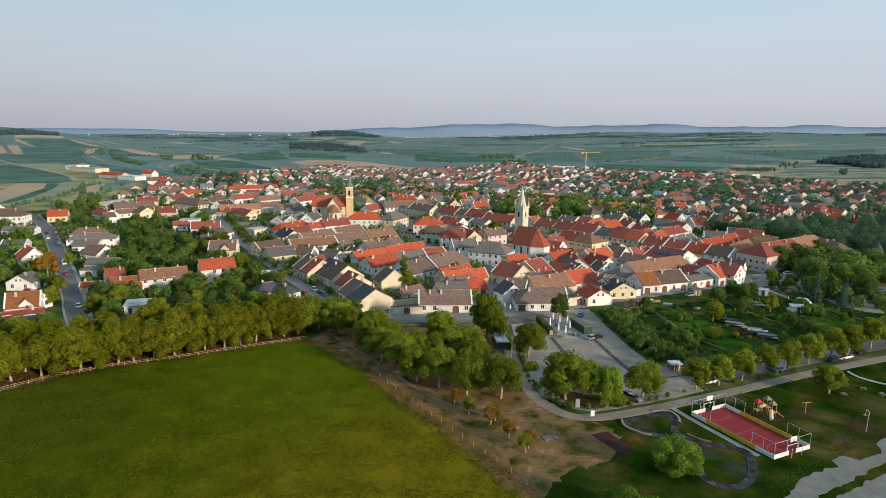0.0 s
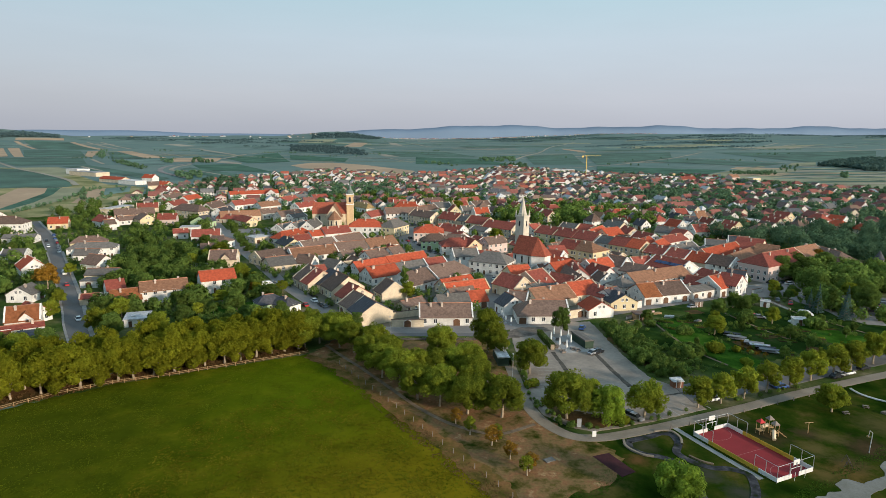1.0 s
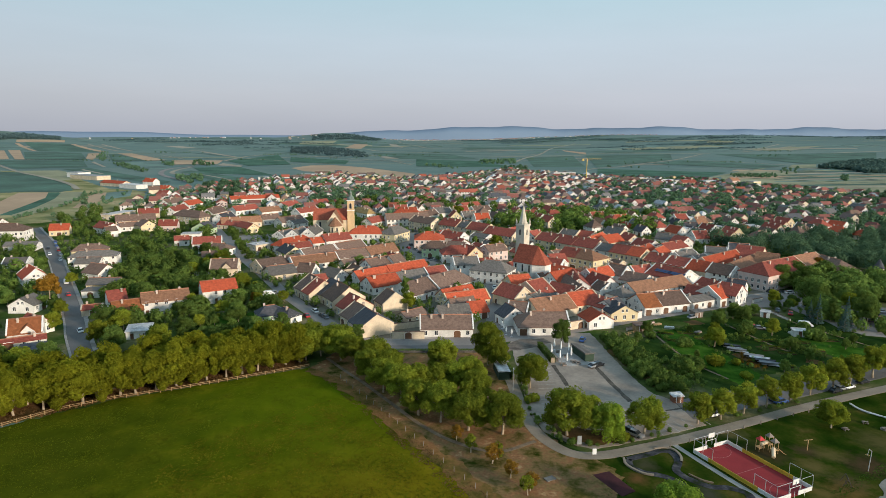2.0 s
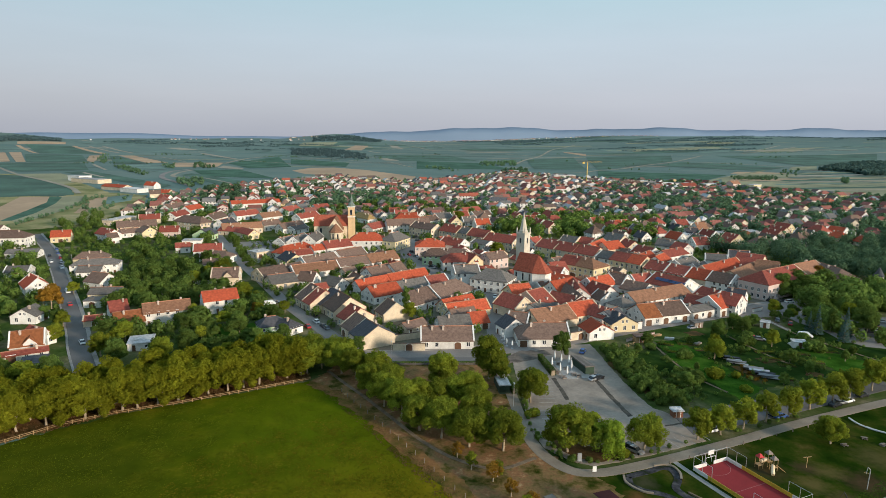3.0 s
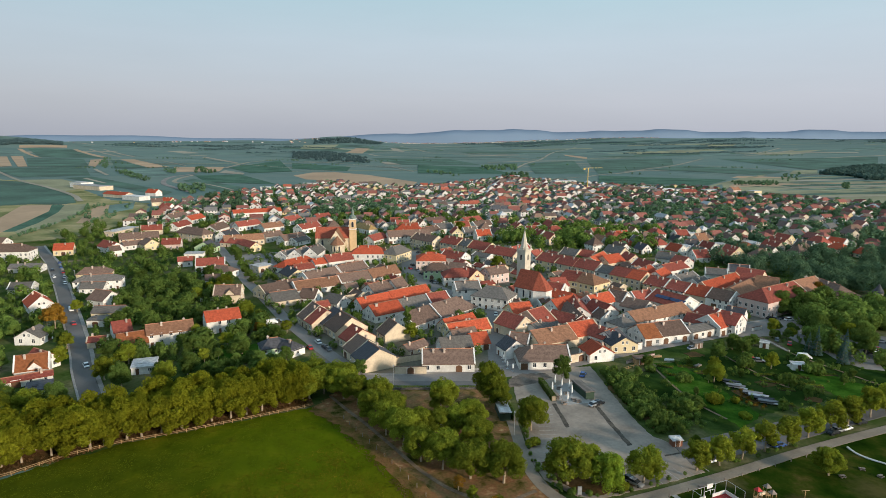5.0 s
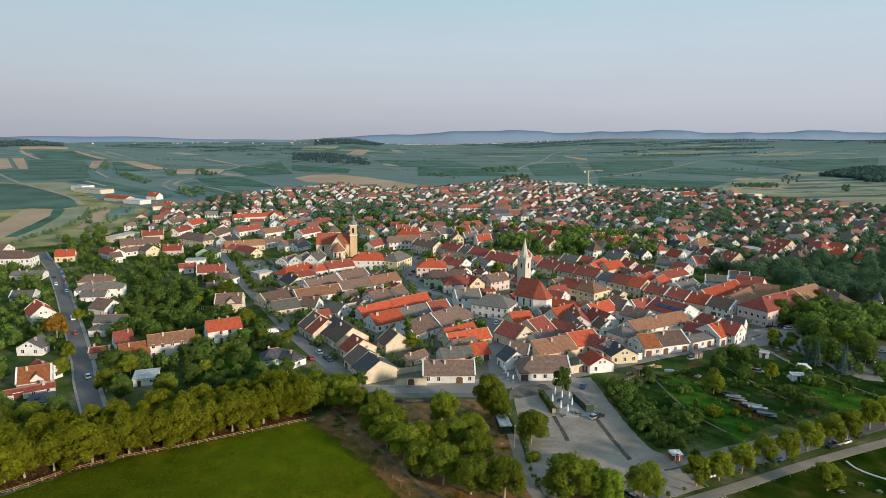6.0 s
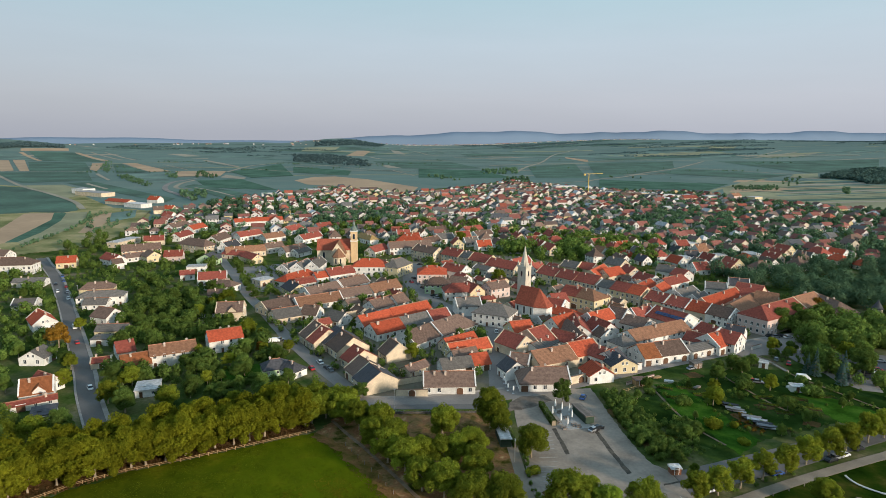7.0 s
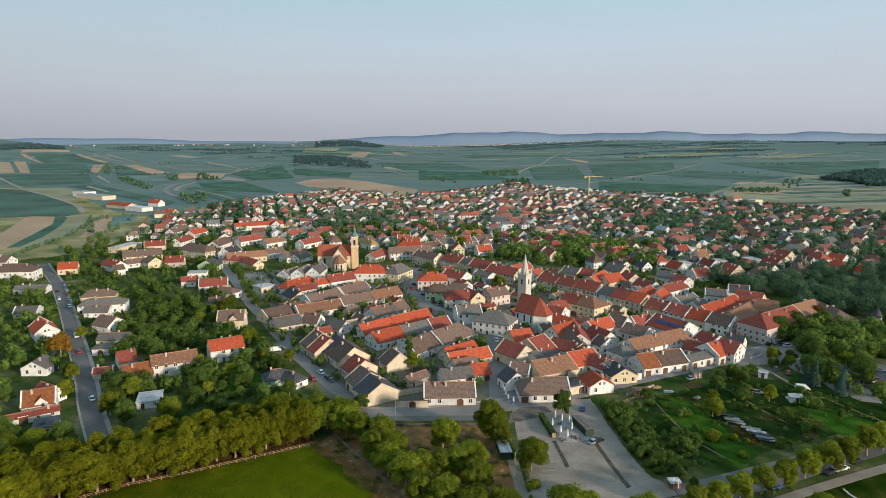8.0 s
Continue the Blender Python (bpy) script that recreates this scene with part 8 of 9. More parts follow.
# ---- meadow fence ----
def fence(line, gap, rails, label, h=1.15):
    root = new("fence")
    tagged(root, label, "fence")
    for (x0, y0), (x1, y1) in zip(line, line[1:]):
        d = Vector((x1 - x0, y1 - y0))
        n = max(1, round(d.length / gap))
        for i in range(n):
            a, b = Vector((x0, y0)) + d * i / n, Vector((x0, y0)) + d * (i + 1) / n
            bm = bmesh.new()
            box(bm, a.x - 0.07, a.y - 0.07, -0.2, a.x + 0.07, a.y + 0.07, h)
            part("post", bm, PINE if rails else SLATE_WOOD, root)
            for z in rails:
                bm = bmesh.new()
                tube(bm, (a.x, a.y, z), (b.x, b.y, z), 0.055, 5)
                part("rail", bm, PINE, root)


fence([(-112, 134), (-106.9, 137.8), (-98.8, 146.7), (-88.1, 154), (-75.4, 159.7), (-62.2, 166.8), (-41, 178.3)], 2.7, (0.55, 1.0), "low rustic wooden fence with two rails")
fence([(-30, 169.6), (-11.1, 141), (2.6, 119.4), (11.1, 107.1), (18.1, 95.6), (30, 74)], 4.2, (), "line of thin grey posts along the meadow", 1.3)


# ---- car park and restaurant terrace ----
STRIPE = material("faded_parking_line", (0.36, 0.345, 0.32), 0.9, 0.15, 0.4, 3.0)
WORN_STRIP = material("worn_asphalt_strip", (0.085, 0.072, 0.056), 0.95, 0.3, 0.5, 2.0)
slab("parking_divider", [(46.6, 182.5), (47.9, 183.0), (51.6, 155.6), (50.2, 155.0)], 0.14, WORN_STRIP, "dark worn strip between parking rows", "ground", rough=0.3)
slab("parking_divider", [(34.1, 181.5), (35.3, 182), (36.6, 165.8), (35.3, 165.4)], 0.14, WORN_STRIP, "dark worn strip between parking rows", "ground", rough=0.3)
slab("parking_divider", [(58.6, 149.4), (64.2, 151.3), (64.4, 152.0), (58.6, 150.2)], 0.14, WORN_STRIP, "dark worn joint across the asphalt", "ground", rough=0.2)
for i in range(7):
    bm = bmesh.new()
    box(bm, -2.4, -0.08, 0.0, 2.4, 0.08, 0.135)
    ob = mesh_object("parking_line", bm, STRIPE)
    ob.matrix_basis = pose(52.5 + i * 2.3, 138.6 + i * 1.0, 0, 0, 0, 112)
    tagged(ob, "faded pale parking line on the asphalt", "marking", kind="structure")
for i in range(13):
    x, y = 28.6 - i * 0.18, 181 - i * 2.5
    bm = bmesh.new()
    box(bm, 0, -0.09, 0.0, 5.0, 0.09, 0.135)
    ob = mesh_object("parking_line", bm, STRIPE)
    ob.matrix_basis = pose(x, y, 0, 0, 0, 4)
    tagged(ob, "faded pale parking line on the gravel", "marking", kind="structure")


def closed_parasol(x, y, h):
    root = new("parasol")
    tagged(root, "closed white parasol on the restaurant terrace", "parasol", "terrace parasols")
    root.matrix_basis = pose(x, y, 0.12)
    bm = bmesh.new()
    tube(bm, (0, 0, 0), (0, 0, h), 0.05)
    part("pole", bm, STEEL, root)
    bm = bmesh.new()
    lathe(bm, ((0.16, 1.2), (0.34, 1.5), (0.28, 2.4), (0.14, h - 0.1), (0.03, h + 0.05)), 10)
    part("canopy", bm, FRAME, root)
    bm = bmesh.new()
    box(bm, -0.4, -0.4, 0, 0.4, 0.4, 0.12)
    part("base_plate", bm, STEEL, root)


def terrace_table(x, y, rot):
    root = new("terrace_table")
    tagged(root, "weathered wooden terrace table with two benches", "table", "terrace tables")
    root.matrix_basis = pose(x, y, 0.12, 0, 0, rot)
    bm = bmesh.new()
    box(bm, -0.8, -0.4, 0.7, 0.8, 0.4, 0.75)
    part("tabletop", bm, SLATE_WOOD, root)
    for sx in (-0.6, 0.6):
        bm = bmesh.new()
        box(bm, sx - 0.04, -0.35, 0, sx + 0.04, 0.35, 0.7)
        part("leg", bm, STEEL, root)
    for sy in (-0.75, 0.75):
        bm = bmesh.new()
        box(bm, -0.8, sy - 0.15, 0.4, 0.8, sy + 0.15, 0.45)
        box(bm, -0.7, sy - 0.12, 0.0, 0.7, sy + 0.12, 0.4)
        part("bench", bm, SLATE_WOOD, root)


slab("terrace", [(36.8, 194.9), (38.7, 180.7), (47.1, 182.5), (44.4, 199.6)], 0.16, material("pale_paving", (0.34, 0.32, 0.29), 0.9, 0.1, 0.3, 2.0), "pale paved restaurant terrace", "terrace")
for px, py in ((35.6, 190.1), (37.4, 185.0), (39.1, 182.3), (41.5, 187.4), (39.3, 193.2), (41.6, 192.1), (37.5, 195.6)):
    closed_parasol(px, py, 3.8)
for px, py in ((21.9, 221.0), (22.1, 217.6), (22.4, 214.2), (22.9, 211.0), (24.6, 208.6)):
    closed_parasol(px, py, 3.0)
for px, py in ((36.6, 186.1), (37.9, 181.7), (41.6, 184.0), (40.0, 189.1), (38.4, 193.2), (42.8, 183.0)):
    terrace_table(px, py, trnd.uniform(-20, 20))


def shed(x, y, rot, L, W, h, wall, top, label, category="shed"):
    root = new("shed")
    tagged(root, label, category)
    root.matrix_basis = pose(x, y, 0.05, 0, 0, rot)
    bm = bmesh.new()
    box(bm, -L / 2, -W / 2, 0, L / 2, W / 2, h)
    part("wall", bm, wall, root)
    bm = bmesh.new()
    v = box(bm, -L / 2 - 0.25, -W / 2 - 0.25, h, L / 2 + 0.25, W / 2 + 0.25, h + 0.14)
    for i in (6, 7):
        v[i].co.z += 0.35
    part("roof", bm, top, root)
    shared("door", DOOR, root, pose(0, -W / 2, 0.02))


GREEN_PANEL = material("dark_green_panel", (0.03, 0.055, 0.035), 0.7, 0.15)
shed(63.7, 155.8, 8, 2.8, 2.0, 1.8, wooden("red_brown_boards", (0.22, 0.09, 0.05)), ROOFS["P"][0], "small brown wooden hut with a pale roof")
shed(17.7, 173.9, 96, 9.0, 3.2, 2.6, GREEN_PANEL, ROOFS["P"][0], "dark green kiosk with a pale roof", "kiosk")
shed(45.7, 189.8, 105, 9.5, 3.0, 2.5, GREEN_PANEL, ROOFS["G"][0], "long dark green terrace shed with a grey roof")
shed(101.7, 236.0, 20, 4, 3, 2.2, SLATE_WOOD, ROOFS["G"][0], "weathered garden shed in the allotments")
shed(129.5, 236.5, -30, 3.4, 2.6, 2.2, FRAME, ROOFS["P"][0], "white garden cabin in the allotments")
shed(129.5, 212.7, -10, 4.5, 2.6, 2.2, FRAME, ROOFS["P"][0], "white caravan-like cabin in the allotments")
shed(73.0, 217.7, 10, 4, 3, 2.2, PINE, ROOFS["B"][0], "small wooden shed at the garden edge")


def boat_on_trailer(x, y, rot, mat):
    root = new("boat")
    tagged(root, "covered boat on a trailer in the yard", "boat", "boats in the yard")
    root.matrix_basis = pose(x, y, 0.05, 0, 0, rot)
    bm = bmesh.new()
    rows = []
    for i in range(7):
        t = i / 6
        w = 0.95 * (1 - 0.85 * t ** 3) + 0.02
        rows.append([(-3 + 6 * t, -w, 1.3), (-3 + 6 * t, -w * 0.6, 0.7 + 0.4 * t ** 3), (-3 + 6 * t, w * 0.6, 0.7 + 0.4 * t ** 3), (-3 + 6 * t, w, 1.3), (-3 + 6 * t, 0, 1.65)])
    section(bm, [r + [r[0]] for r in rows])
    bmesh.ops.remove_doubles(bm, verts=bm.verts, dist=0.001)
    bmesh.ops.recalc_face_normals(bm, faces=bm.faces)
    part("hull", bm, mat, root)
    bm = bmesh.new()
    box(bm, -2.2, -0.7, 0.45, 3.6, 0.7, 0.6)
    part("trailer", bm, STEEL, root)
    for y2 in (-0.8, 0.8):
        bm = bmesh.new()
        bmesh.ops.create_cone(bm, cap_ends=True, segments=12, radius1=0.32, radius2=0.32, depth=0.2, matrix=pose(-0.6, y2, 0.32, 90))
        part("wheel", bm, TYRE, root)


for px, py, r, c in ((98.3, 198.8, -30, "black"), (98.5, 195.0, -30, "grey"), (101.3, 189.2, -22, "grey"), (102.0, 186.9, -22, "silver"), (102.7, 184.7, -22, "black"), (103.0, 182.6, -22, "grey")):
    boat_on_trailer(px, py, r, PAINTS[c])


def street_lamp(x, y, h=7.0):
    root = new("street_lamp")
    tagged(root, "slender grey street lamp beside the road", "street lamp", "street lamps")
    root.matrix_basis = pose(x, y, 0.05)
    bm = bmesh.new()
    tube(bm, (0, 0, 0), (0, 0, h), 0.07)
    part("pole", bm, STEEL, root)
    bm = bmesh.new()
    box(bm, -0.15, -0.6, h - 0.05, 0.15, 0.4, h + 0.1)
    part("lamp_head", bm, STEEL, root)


for px, py in ((19.8, 160.9), (-210.3, 337.7), (-17.3, 195.1)):
    street_lamp(px, py)
fence([(65.0, 210.4), (78.2, 218.2)], 2.4, (0.5, 1.1), "low brown wooden fence along the street", 1.3)


def clipped_box(x0, y0, x1, y1, w, h, label, seed):
    """A hedge clipped square, as a dense box of small leaves over a twiggy core."""
    rnd = random.Random(seed)
    d = Vector((x1 - x0, y1 - y0))
    root = new("hedge")
    tagged(root, label, "hedge", "bushes and hedges")
    root.matrix_basis = pose(x0, y0, 0.05, 0, 0, math.degrees(math.atan2(d.y, d.x)))
    bm = bmesh.new()
    for _ in range(int(d.length * (w + 2 * h) * 70)):
        face, u, v = rnd.random() * (w + 2 * h), rnd.uniform(0, d.length), 0.0
        p, n = ((u, face - w / 2, h), (0, 0, 1)) if face < w else ((u, w / 2, face - w), (0, 1, 0)) if face < w + h else ((u, -w / 2, face - w - h), (0, -1, 0))
        c = Vector(p) + Vector((rnd.gauss(0, 0.08), rnd.gauss(0, 0.08), rnd.gauss(0, 0.08)))
        n = (Vector(n) + Vector((rnd.gauss(0, 0.5), rnd.gauss(0, 0.5), rnd.gauss(0, 0.5)))).normalized()
        t = n.orthogonal().normalized()
        t.rotate(Matrix.Rotation(rnd.uniform(0, 6.28), 3, n))
        b = n.cross(t)
        k = rnd.uniform(0.1, 0.2)
        bm.faces.new([bm.verts.new(c + t * k * i + b * k * j) for i, j in ((-0.8, -0.4), (0.8, -0.4), (0, 0.9))])
    part("leaves", bm, DARK_LEAF, root)
    bm = bmesh.new()
    box(bm, 0.1, -w / 2 + 0.12, 0, d.length - 0.1, w / 2 - 0.12, h - 0.12)
    part("core", bm, BARK, root, "dark twiggy core")


clipped_box(33.0, 198.4, 35.0, 183.4, 1.5, 1.9, "dark clipped hedge beside the restaurant terrace", 1)
clipped_box(-17.0, 192.6, 11.0, 193.4, 0.7, 0.8, "low dark hedge along the front street", 2)
clipped_box(20.0, 178.5, 20.9, 169.0, 0.9, 2.0, "dark clipped hedge beside the kiosk", 3)
DARK_STONE = material("dark_rubble_stone", (0.12, 0.105, 0.09), 0.95, 0.3, 0.8, 5.0, 0.3)


def low_wall(x0, y0, x1, y1, h):
    root = new("stone_wall")
    tagged(root, "low dark rubble wall below the front street", "wall")
    d = Vector((x1 - x0, y1 - y0))
    root.matrix_basis = pose(x0, y0, 0, 0, 0, math.degrees(math.atan2(d.y, d.x)))
    rnd = random.Random(5)
    u = 0.0
    while u < d.length:
        w = rnd.uniform(0.9, 1.7)
        bm = bmesh.new()
        box(bm, u + 0.015, -0.22 - rnd.uniform(0, 0.05), -0.2, min(u + w, d.length) - 0.015, 0.22, h + rnd.uniform(-0.06, 0.06))
        part("stone", bm, DARK_STONE, root)
        u += w


low_wall(-18.0, 191.5, 11.5, 192.5, 0.75)


def concrete_plate(x, y, rot):
    bm = bmesh.new()
    box(bm, -1.15, -0.75, 0.0, 1.15, 0.75, 0.22)
    bmesh.ops.bevel(bm, geom=bm.edges[:], offset=0.03, segments=1, affect="EDGES")
    ob = mesh_object("concrete_cover", bm, material("weathered_concrete", (0.17, 0.155, 0.135), 0.9, 0.2, 0.8, 4.0))
    ob.matrix_basis = pose(x, y, 0.1, 0, 0, rot)
    tagged(ob, "grey concrete cover slab on the dry ground", "slab")


concrete_plate(22.6, 116.9, 28)


# ---- allotment plots ----
def garden_bed(x, y, L, W, rot, seed):
    """A raised plot edged with boards, with rows of low plants."""
    rnd = random.Random(seed)
    root = new("garden_bed")
    tagged(root, "planted garden bed with low green rows in dark soil", "garden bed", "allotment beds")
    root.matrix_basis = pose(x, y, 0.05, 0, 0, rot)
    bm = bmesh.new()
    box(bm, -L / 2, -W / 2, 0, L / 2, W / 2, 0.14)
    part("soil", bm, BARE, root)
    for k in range(3):
        bm = bmesh.new()
        for i in range(int(L * 9)):
            leaf_cloud(bm, rnd, (rnd.uniform(-L / 2, L / 2), -W / 2 + W * (k + 0.5) / 3, 0.3), 0.22, 1.0, 5, 0.16)
        tagged(part("foliage", bm, LIME_LEAF if k % 2 else DARK_LEAF, root), kind="stuff")


for i, (px, py) in enumerate(((81.7, 214.6), (82.7, 206.1), (90.1, 214.9), (93.0, 209.2), (70.7, 176.4), (113.7, 200.5), (115.2, 194.4), (114.2, 207.2), (125.7, 206.2), (126.7, 197.8), (107.9, 182.7), (136.8, 207.9))):
    garden_bed(px, py, 5.5 + i % 3, 2.4, -24 + 7 * (i % 4), 200 + i)


def lumber_stack(x, y, rot, mat, label):
    root = new("lumber_stack")
    tagged(root, label, "timber stack", "stacks in the allotments")
    root.matrix_basis = pose(x, y, 0.05, 0, 0, rot)
    for i in range(4):
        for k in range(3):
            bm = bmesh.new()
            box(bm, -1.8 + 0.1 * k, -0.6 + 0.31 * i, 0.22 * k, 1.8 - 0.08 * i, -0.33 + 0.31 * i, 0.22 * k + 0.2)
            part("plank", bm, mat, root)


lumber_stack(82.0, 224.5, 20, PINE, "stack of pale planks on the grass")
lumber_stack(85.4, 220.7, -10, WHITE_BOARD, "stack of white boards on the grass")
lumber_stack(93.7, 215.0, 35, SLATE_WOOD, "stack of grey weathered planks")
lumber_stack(129.4, 216.2, 15, WHITE_BOARD, "stack of white boards by the cabin")


def hydrant_post(x, y):
    root = new("bollard")
    tagged(root, "short dark wooden bollard beside the footpath", "bollard", "path bollards")
    root.matrix_basis = pose(x, y, 0.06)
    bm = bmesh.new()
    lathe(bm, ((0.13, 0), (0.13, 0.85), (0.06, 0.95)), 8)
    part("post", bm, SLATE_WOOD, root)


for i in range(9):
    hydrant_post(53 + i * 5.4, 131.0 + i * 2.36)

# ---- plots, lawns and low walls of the allotments and gardens ----
BRIGHT_GRASS = ground_mix("watered_grass", [(0.024, 0.07, 0.008), (0.035, 0.095, 0.010), (0.05, 0.10, 0.014)], 0.15, 1.2, 0.3)
slab("garden_lawn", [(79.2, 217.8), (88.0, 218.7), (93.4, 194.5), (97.0, 174.6), (86.9, 166.4), (83.0, 181.6), (77.3, 197.1)], 0.08, BRIGHT_GRASS, "bright watered grass strip in the allotments", "lawn", rough=1.0)
slab("garden_lawn", [(127.2, 212.5), (135.8, 211.9), (149.0, 192.7), (140.0, 184.6), (129.5, 187.2)], 0.08, BRIGHT_GRASS, "bright watered grass strip in the allotments", "lawn", rough=1.0)
slab("garden_lawn", [(-94.0, 229.6), (-76.4, 236.0), (-71.8, 229.1), (-71.0, 225.1), (-88.3, 214.6)], 0.08, BRIGHT_GRASS, "trimmed green lawn behind hedges", "lawn", rough=0.4)
far_trees("clipped_hedge", [(-92.5, 225.9), (-76.3, 236.0), (-76.2, 236.1), (-92.6, 225.8)], 90, 1.4, 2.2, LIME_LEAF, "clipped green hedge along a garden lawn", 120, 0, 301, 0.1)
far_trees("clipped_hedge", [(-86.8, 210.9), (-69.5, 221.4), (-68.1, 217.6), (-85.4, 207.2)], 90, 1.6, 2.6, DARK_LEAF, "dark clipped hedge along a garden lawn", 120, 0, 302, 0.1)
for line in ([(77.1, 214.3), (78.1, 196.8), (80.3, 182.9), (85.1, 171.8)], [(107.9, 231.9), (110.8, 217.0), (114.7, 201.3), (117.4, 195.1)], [(133.9, 250.1), (136.8, 230.1), (144.5, 210.9), (151.3, 196.1)]):
    way("garden_path", line, 0.7, 0.13, TRODDEN, "narrow trodden path between garden plots", "path")
for pts in ([(107.8, 200.6), (112.7, 202.4), (113.5, 197.4), (108.4, 195.7)], [(96.2, 193.1), (102.0, 194.6), (103.6, 184.6), (99.3, 182.4)], [(54.8, 196.3), (61.4, 198.5), (65.2, 171.8), (60.7, 164.9)], [(93.9, 229.3), (99.6, 231.2), (101.4, 226.0), (95.0, 224.4)], [(119.2, 189.3), (123.4, 186.5), (120.3, 183.8), (116.6, 186.2)]):
    slab("garden_plot", pts, 0.11, LEAF_LITTER, "bare brown garden plot with dry plants", "plot", rough=0.8)
yard_wall(*(68.2, 217.3), *(81.3, 225.6), 1.1, "p")
yard_wall(131.9, 248.0, 135.2, 242.0, 0.9, "w")
yard_wall(135.2, 242.0, 136.6, 231.0, 0.9, "w")
yard_wall(135.0, 257.6, 140.8, 260.9, 1.6, "w")
far_trees("plot_plants", [(93.1, 190.1), (102.0, 194.6), (105.5, 183.5), (98.8, 178.1)], 90, 0.4, 1.2, RUST_LEAF, "dry brown plants on a garden plot", 60, 0, 303, 0.12)
far_trees("plot_plants", [(116.4, 209.5), (123.3, 205.5), (128.2, 193.0), (122.2, 187.3), (116.1, 200.5)], 110, 0.5, 1.6, DARK_LEAF, "rows of green plants on garden plots", 80, 0, 304, 0.1)
far_trees("plot_plants", [(70.5, 186.9), (80.4, 191.5), (76.8, 166.9), (68.9, 161.6)], 110, 0.6, 2.4, DARK_LEAF, "shrubs on the plots by the car park", 100, 0, 305, 0.09)
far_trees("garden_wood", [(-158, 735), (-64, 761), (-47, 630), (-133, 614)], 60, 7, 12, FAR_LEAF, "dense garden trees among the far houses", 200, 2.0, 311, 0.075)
far_trees("garden_wood", [(101, 563), (191, 535), (155, 441), (92, 463)], 90, 7, 12, DARK_LEAF, "dense garden trees behind the church", 220, 2.0, 312, 0.075)
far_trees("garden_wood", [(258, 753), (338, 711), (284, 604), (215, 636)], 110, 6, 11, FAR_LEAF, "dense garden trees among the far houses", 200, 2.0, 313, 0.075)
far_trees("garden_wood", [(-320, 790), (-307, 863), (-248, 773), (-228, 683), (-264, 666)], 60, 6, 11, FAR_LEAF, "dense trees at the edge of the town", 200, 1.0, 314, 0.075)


# ---- grass ----
def tufts(name, poly, count, low, high, wide, leaf, label, seed):
    """Tufts of grass blades standing in uneven drifts."""
    rnd = np.random.default_rng(seed)
    xs, ys = [p[0] for p in poly], [p[1] for p in poly]
    spots = []
    for _ in range(count * 8):
        if len(spots) >= count:
            break
        x, y = rnd.uniform(min(xs), max(xs)), rnd.uniform(min(ys), max(ys))
        if inside(x, y, poly) and noise.noise((x * 0.16, y * 0.16, seed)) + rnd.uniform(-0.5, 0.5) > 0:
            spots.append((x, y, 0.05))
    base = np.repeat(np.array(spots), 4, 0)
    n = len(base)
    turn, lean = rnd.uniform(0, 6.283, n), rnd.uniform(0.9, 2.4, n)
    h = rnd.uniform(low, high, n)
    w = wide * rnd.uniform(0.6, 1.3, n)
    side = np.stack([-np.sin(turn), np.cos(turn), np.zeros(n)], 1) * w[:, None]
    tip = np.stack([np.cos(turn) * lean * h, np.sin(turn) * lean * h, h], 1)
    base[:, :2] += rnd.normal(size=(n, 2)) * wide
    v = np.stack([base - side, base + side, base + tip], 1).reshape(-1, 3)
    me = bpy.data.meshes.new(name)
    me.from_pydata(v.tolist(), [], np.arange(len(v)).reshape(-1, 3).tolist())
    me.materials.append(leaf)
    tagged(new(name, me), label, "grass", kind="stuff")


MEADOW_BLADE = leaf_material("meadow_blades", (0.11, 0.13, 0.008))
OCHRE_BLADE = leaf_material("ochre_blades", (0.19, 0.15, 0.012))
BROWN_BLADE = leaf_material("dry_brown_blades", (0.19, 0.11, 0.045))
LAWN_BLADE = leaf_material("lawn_blades", (0.05, 0.095, 0.012))
FIELD = [(-150, 60), (40, 45), (18.1, 94), (11.1, 105.5), (2.6, 118), (-11.1, 139.4), (-30, 168), (-41, 176.6), (-62.2, 165), (-75.4, 158), (-88.1, 152), (-106.9, 136), (-150, 100)]
EDGE = [(-41, 178.3), (-30, 170.5), (-11.1, 142), (2.6, 120.4), (11.1, 108.1), (18.1, 96.6), (26, 82), (22, 80), (14, 94), (7, 105), (-2, 118), (-15, 139), (-33.5, 166.5), (-41, 175.6)]
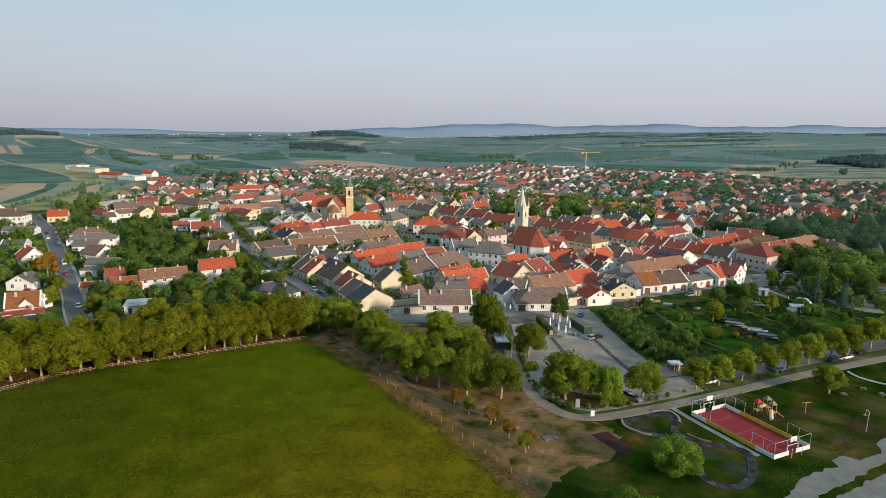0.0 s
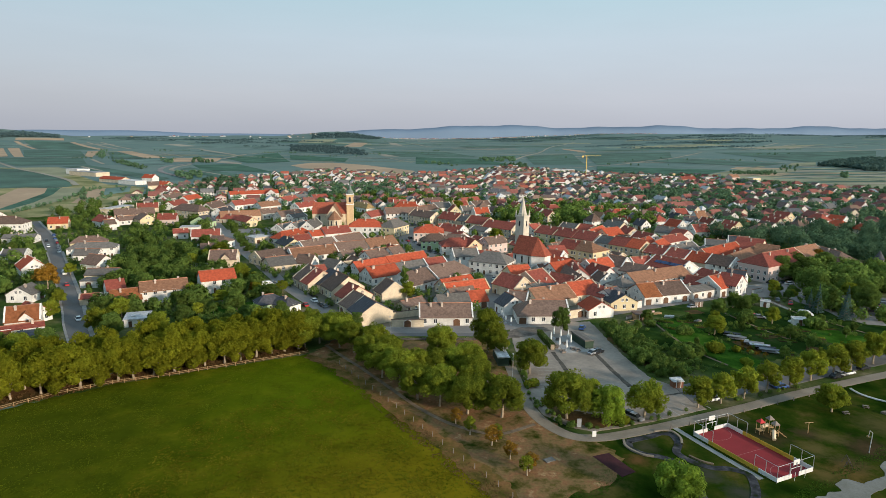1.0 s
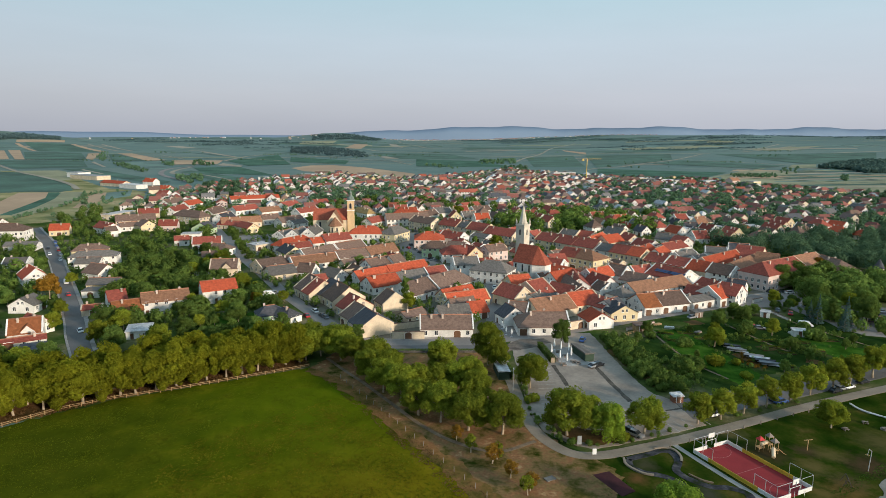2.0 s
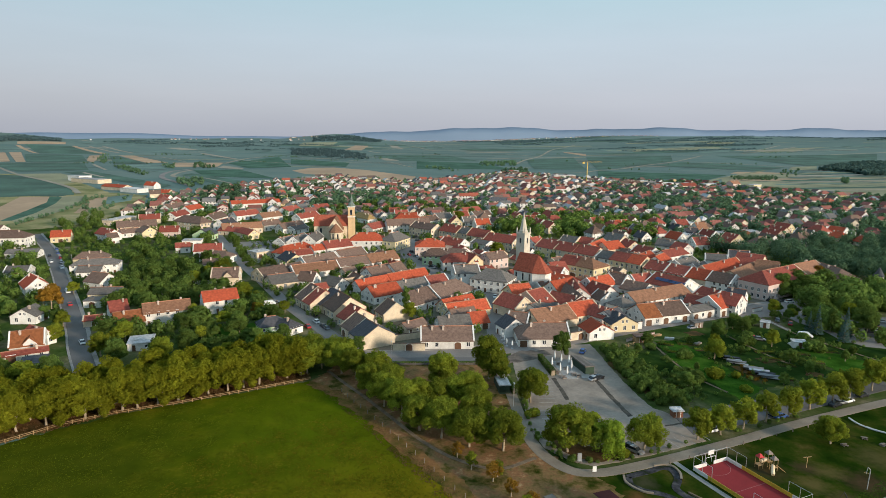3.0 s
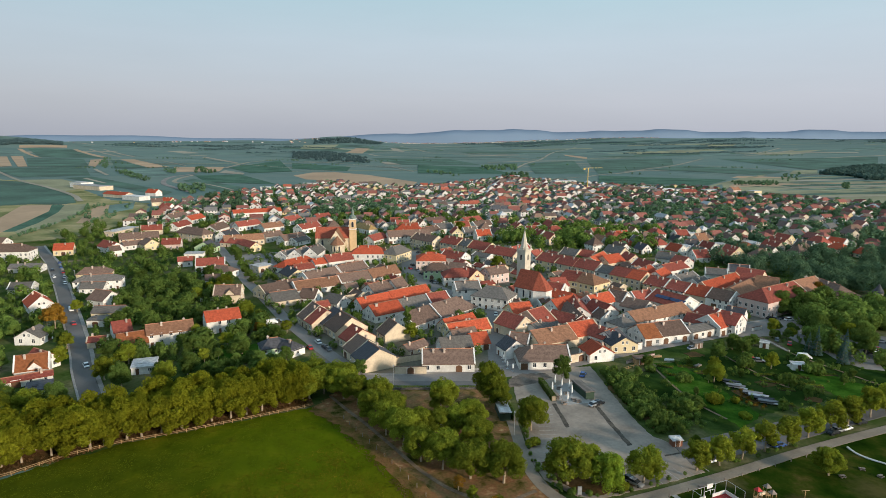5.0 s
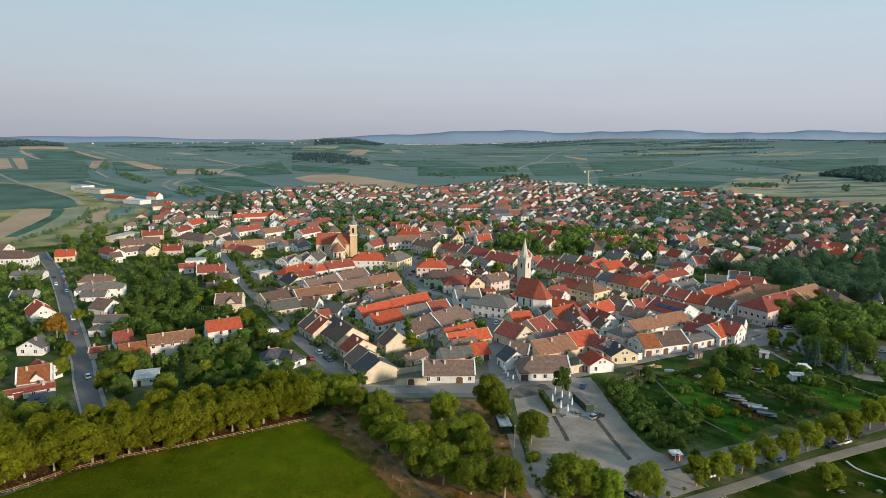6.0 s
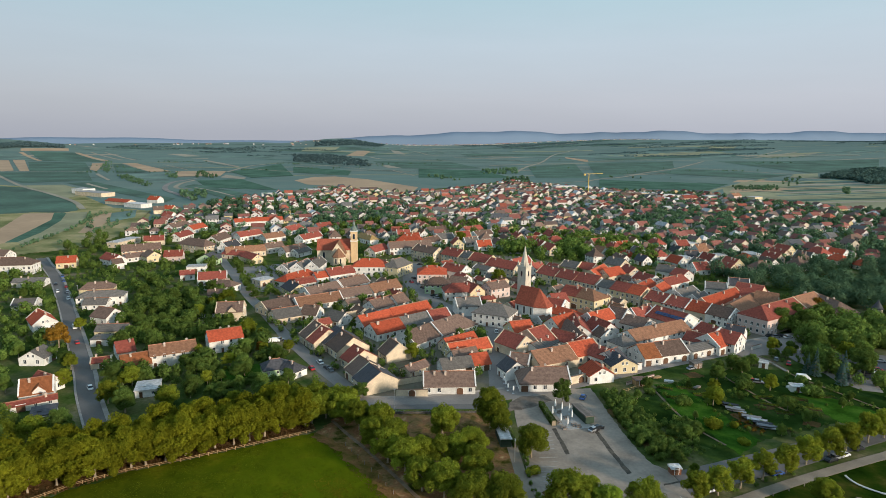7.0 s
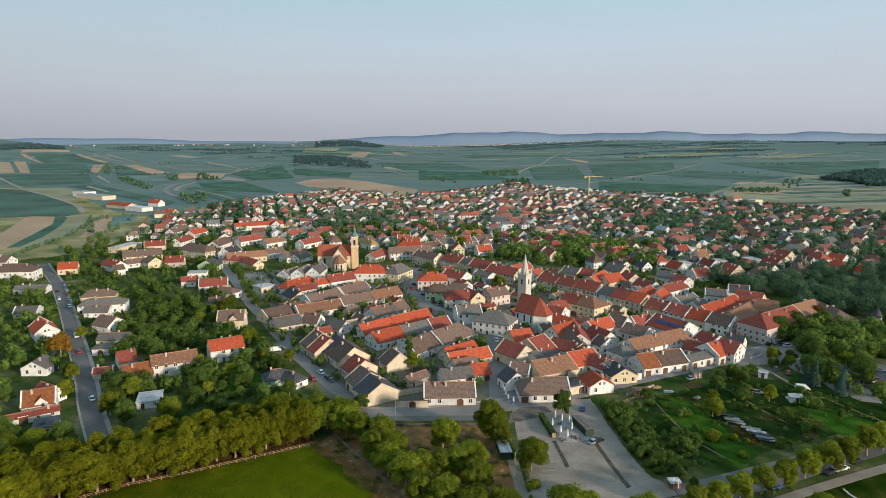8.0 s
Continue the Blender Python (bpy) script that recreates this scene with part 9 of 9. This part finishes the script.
tufts("meadow_grass", FIELD, 42000, 0.05, 0.13, 0.2, MEADOW_BLADE, "uneven green meadow grass", 1)
tufts("meadow_grass", [(-60, 60), (35, 50), (14, 98), (-4, 120), (-30, 155), (-60, 130)], 16000, 0.05, 0.13, 0.2, OCHRE_BLADE, "yellowing meadow grass", 2)
tufts("dry_grass", EDGE, 5200, 0.07, 0.22, 0.15, BROWN_BLADE, "tall dry brown grass along the meadow edge", 3)
tufts("dry_grass", [(-30, 172), (-8, 145), (6, 124), (18, 100), (24, 104), (34, 110), (30, 124), (20, 132), (16, 160), (0, 175)], 2000, 0.03, 0.1, 0.15, BROWN_BLADE, "dry grass between the meadow and the path", 4)
tufts("lawn_grass", [(19, 96), (30, 104), (39.5, 114), (37.5, 118), (30, 110), (22, 106), (16, 101)], 2200, 0.03, 0.09, 0.18, LAWN_BLADE, "green grass creeping over the dry ground", 5)
tufts("lawn_grass", [(62, 96), (70, 105), (84, 113.5), (99, 122), (97, 124), (84, 116), (70, 107.5), (60, 100)], 2000, 0.03, 0.09, 0.18, LAWN_BLADE, "green grass along the sandy strip", 6)
tufts("hedge_grass", [(-112, 134), (-88, 154.5), (-62, 167.5), (-41, 179), (-43, 184), (-66, 173), (-92, 160), (-116, 141)], 2500, 0.15, 0.4, 0.2, BROWN_BLADE, "dry undergrowth at the foot of the planes", 8)
far_trees("town_edge_wood", [(151.9, 272.2), (184.7, 294.5), (223.0, 297.3), (195.2, 258.2), (178.2, 255.7), (165.2, 259.5), (156.1, 265.2)], 60, 7, 11.5, DARK_LEAF, "dense green trees beside the asphalt yard", 420, 1.0, 321, 0.055)
far_trees("town_edge_wood", [(150.9, 249.6), (161.2, 252.6), (157.8, 226.0), (165.2, 215.7), (160.5, 209.1), (153.1, 224.4)], 26, 4, 8, DARK_LEAF, "row of green trees along the asphalt yard", 320, 0, 322, 0.06)

# tree models that found no place are taken away
for kind in MODELS.values():
    for ob in kind:
        if ob not in used:
            for piece in (*ob.children_recursive, ob):
                bpy.data.objects.remove(piece)
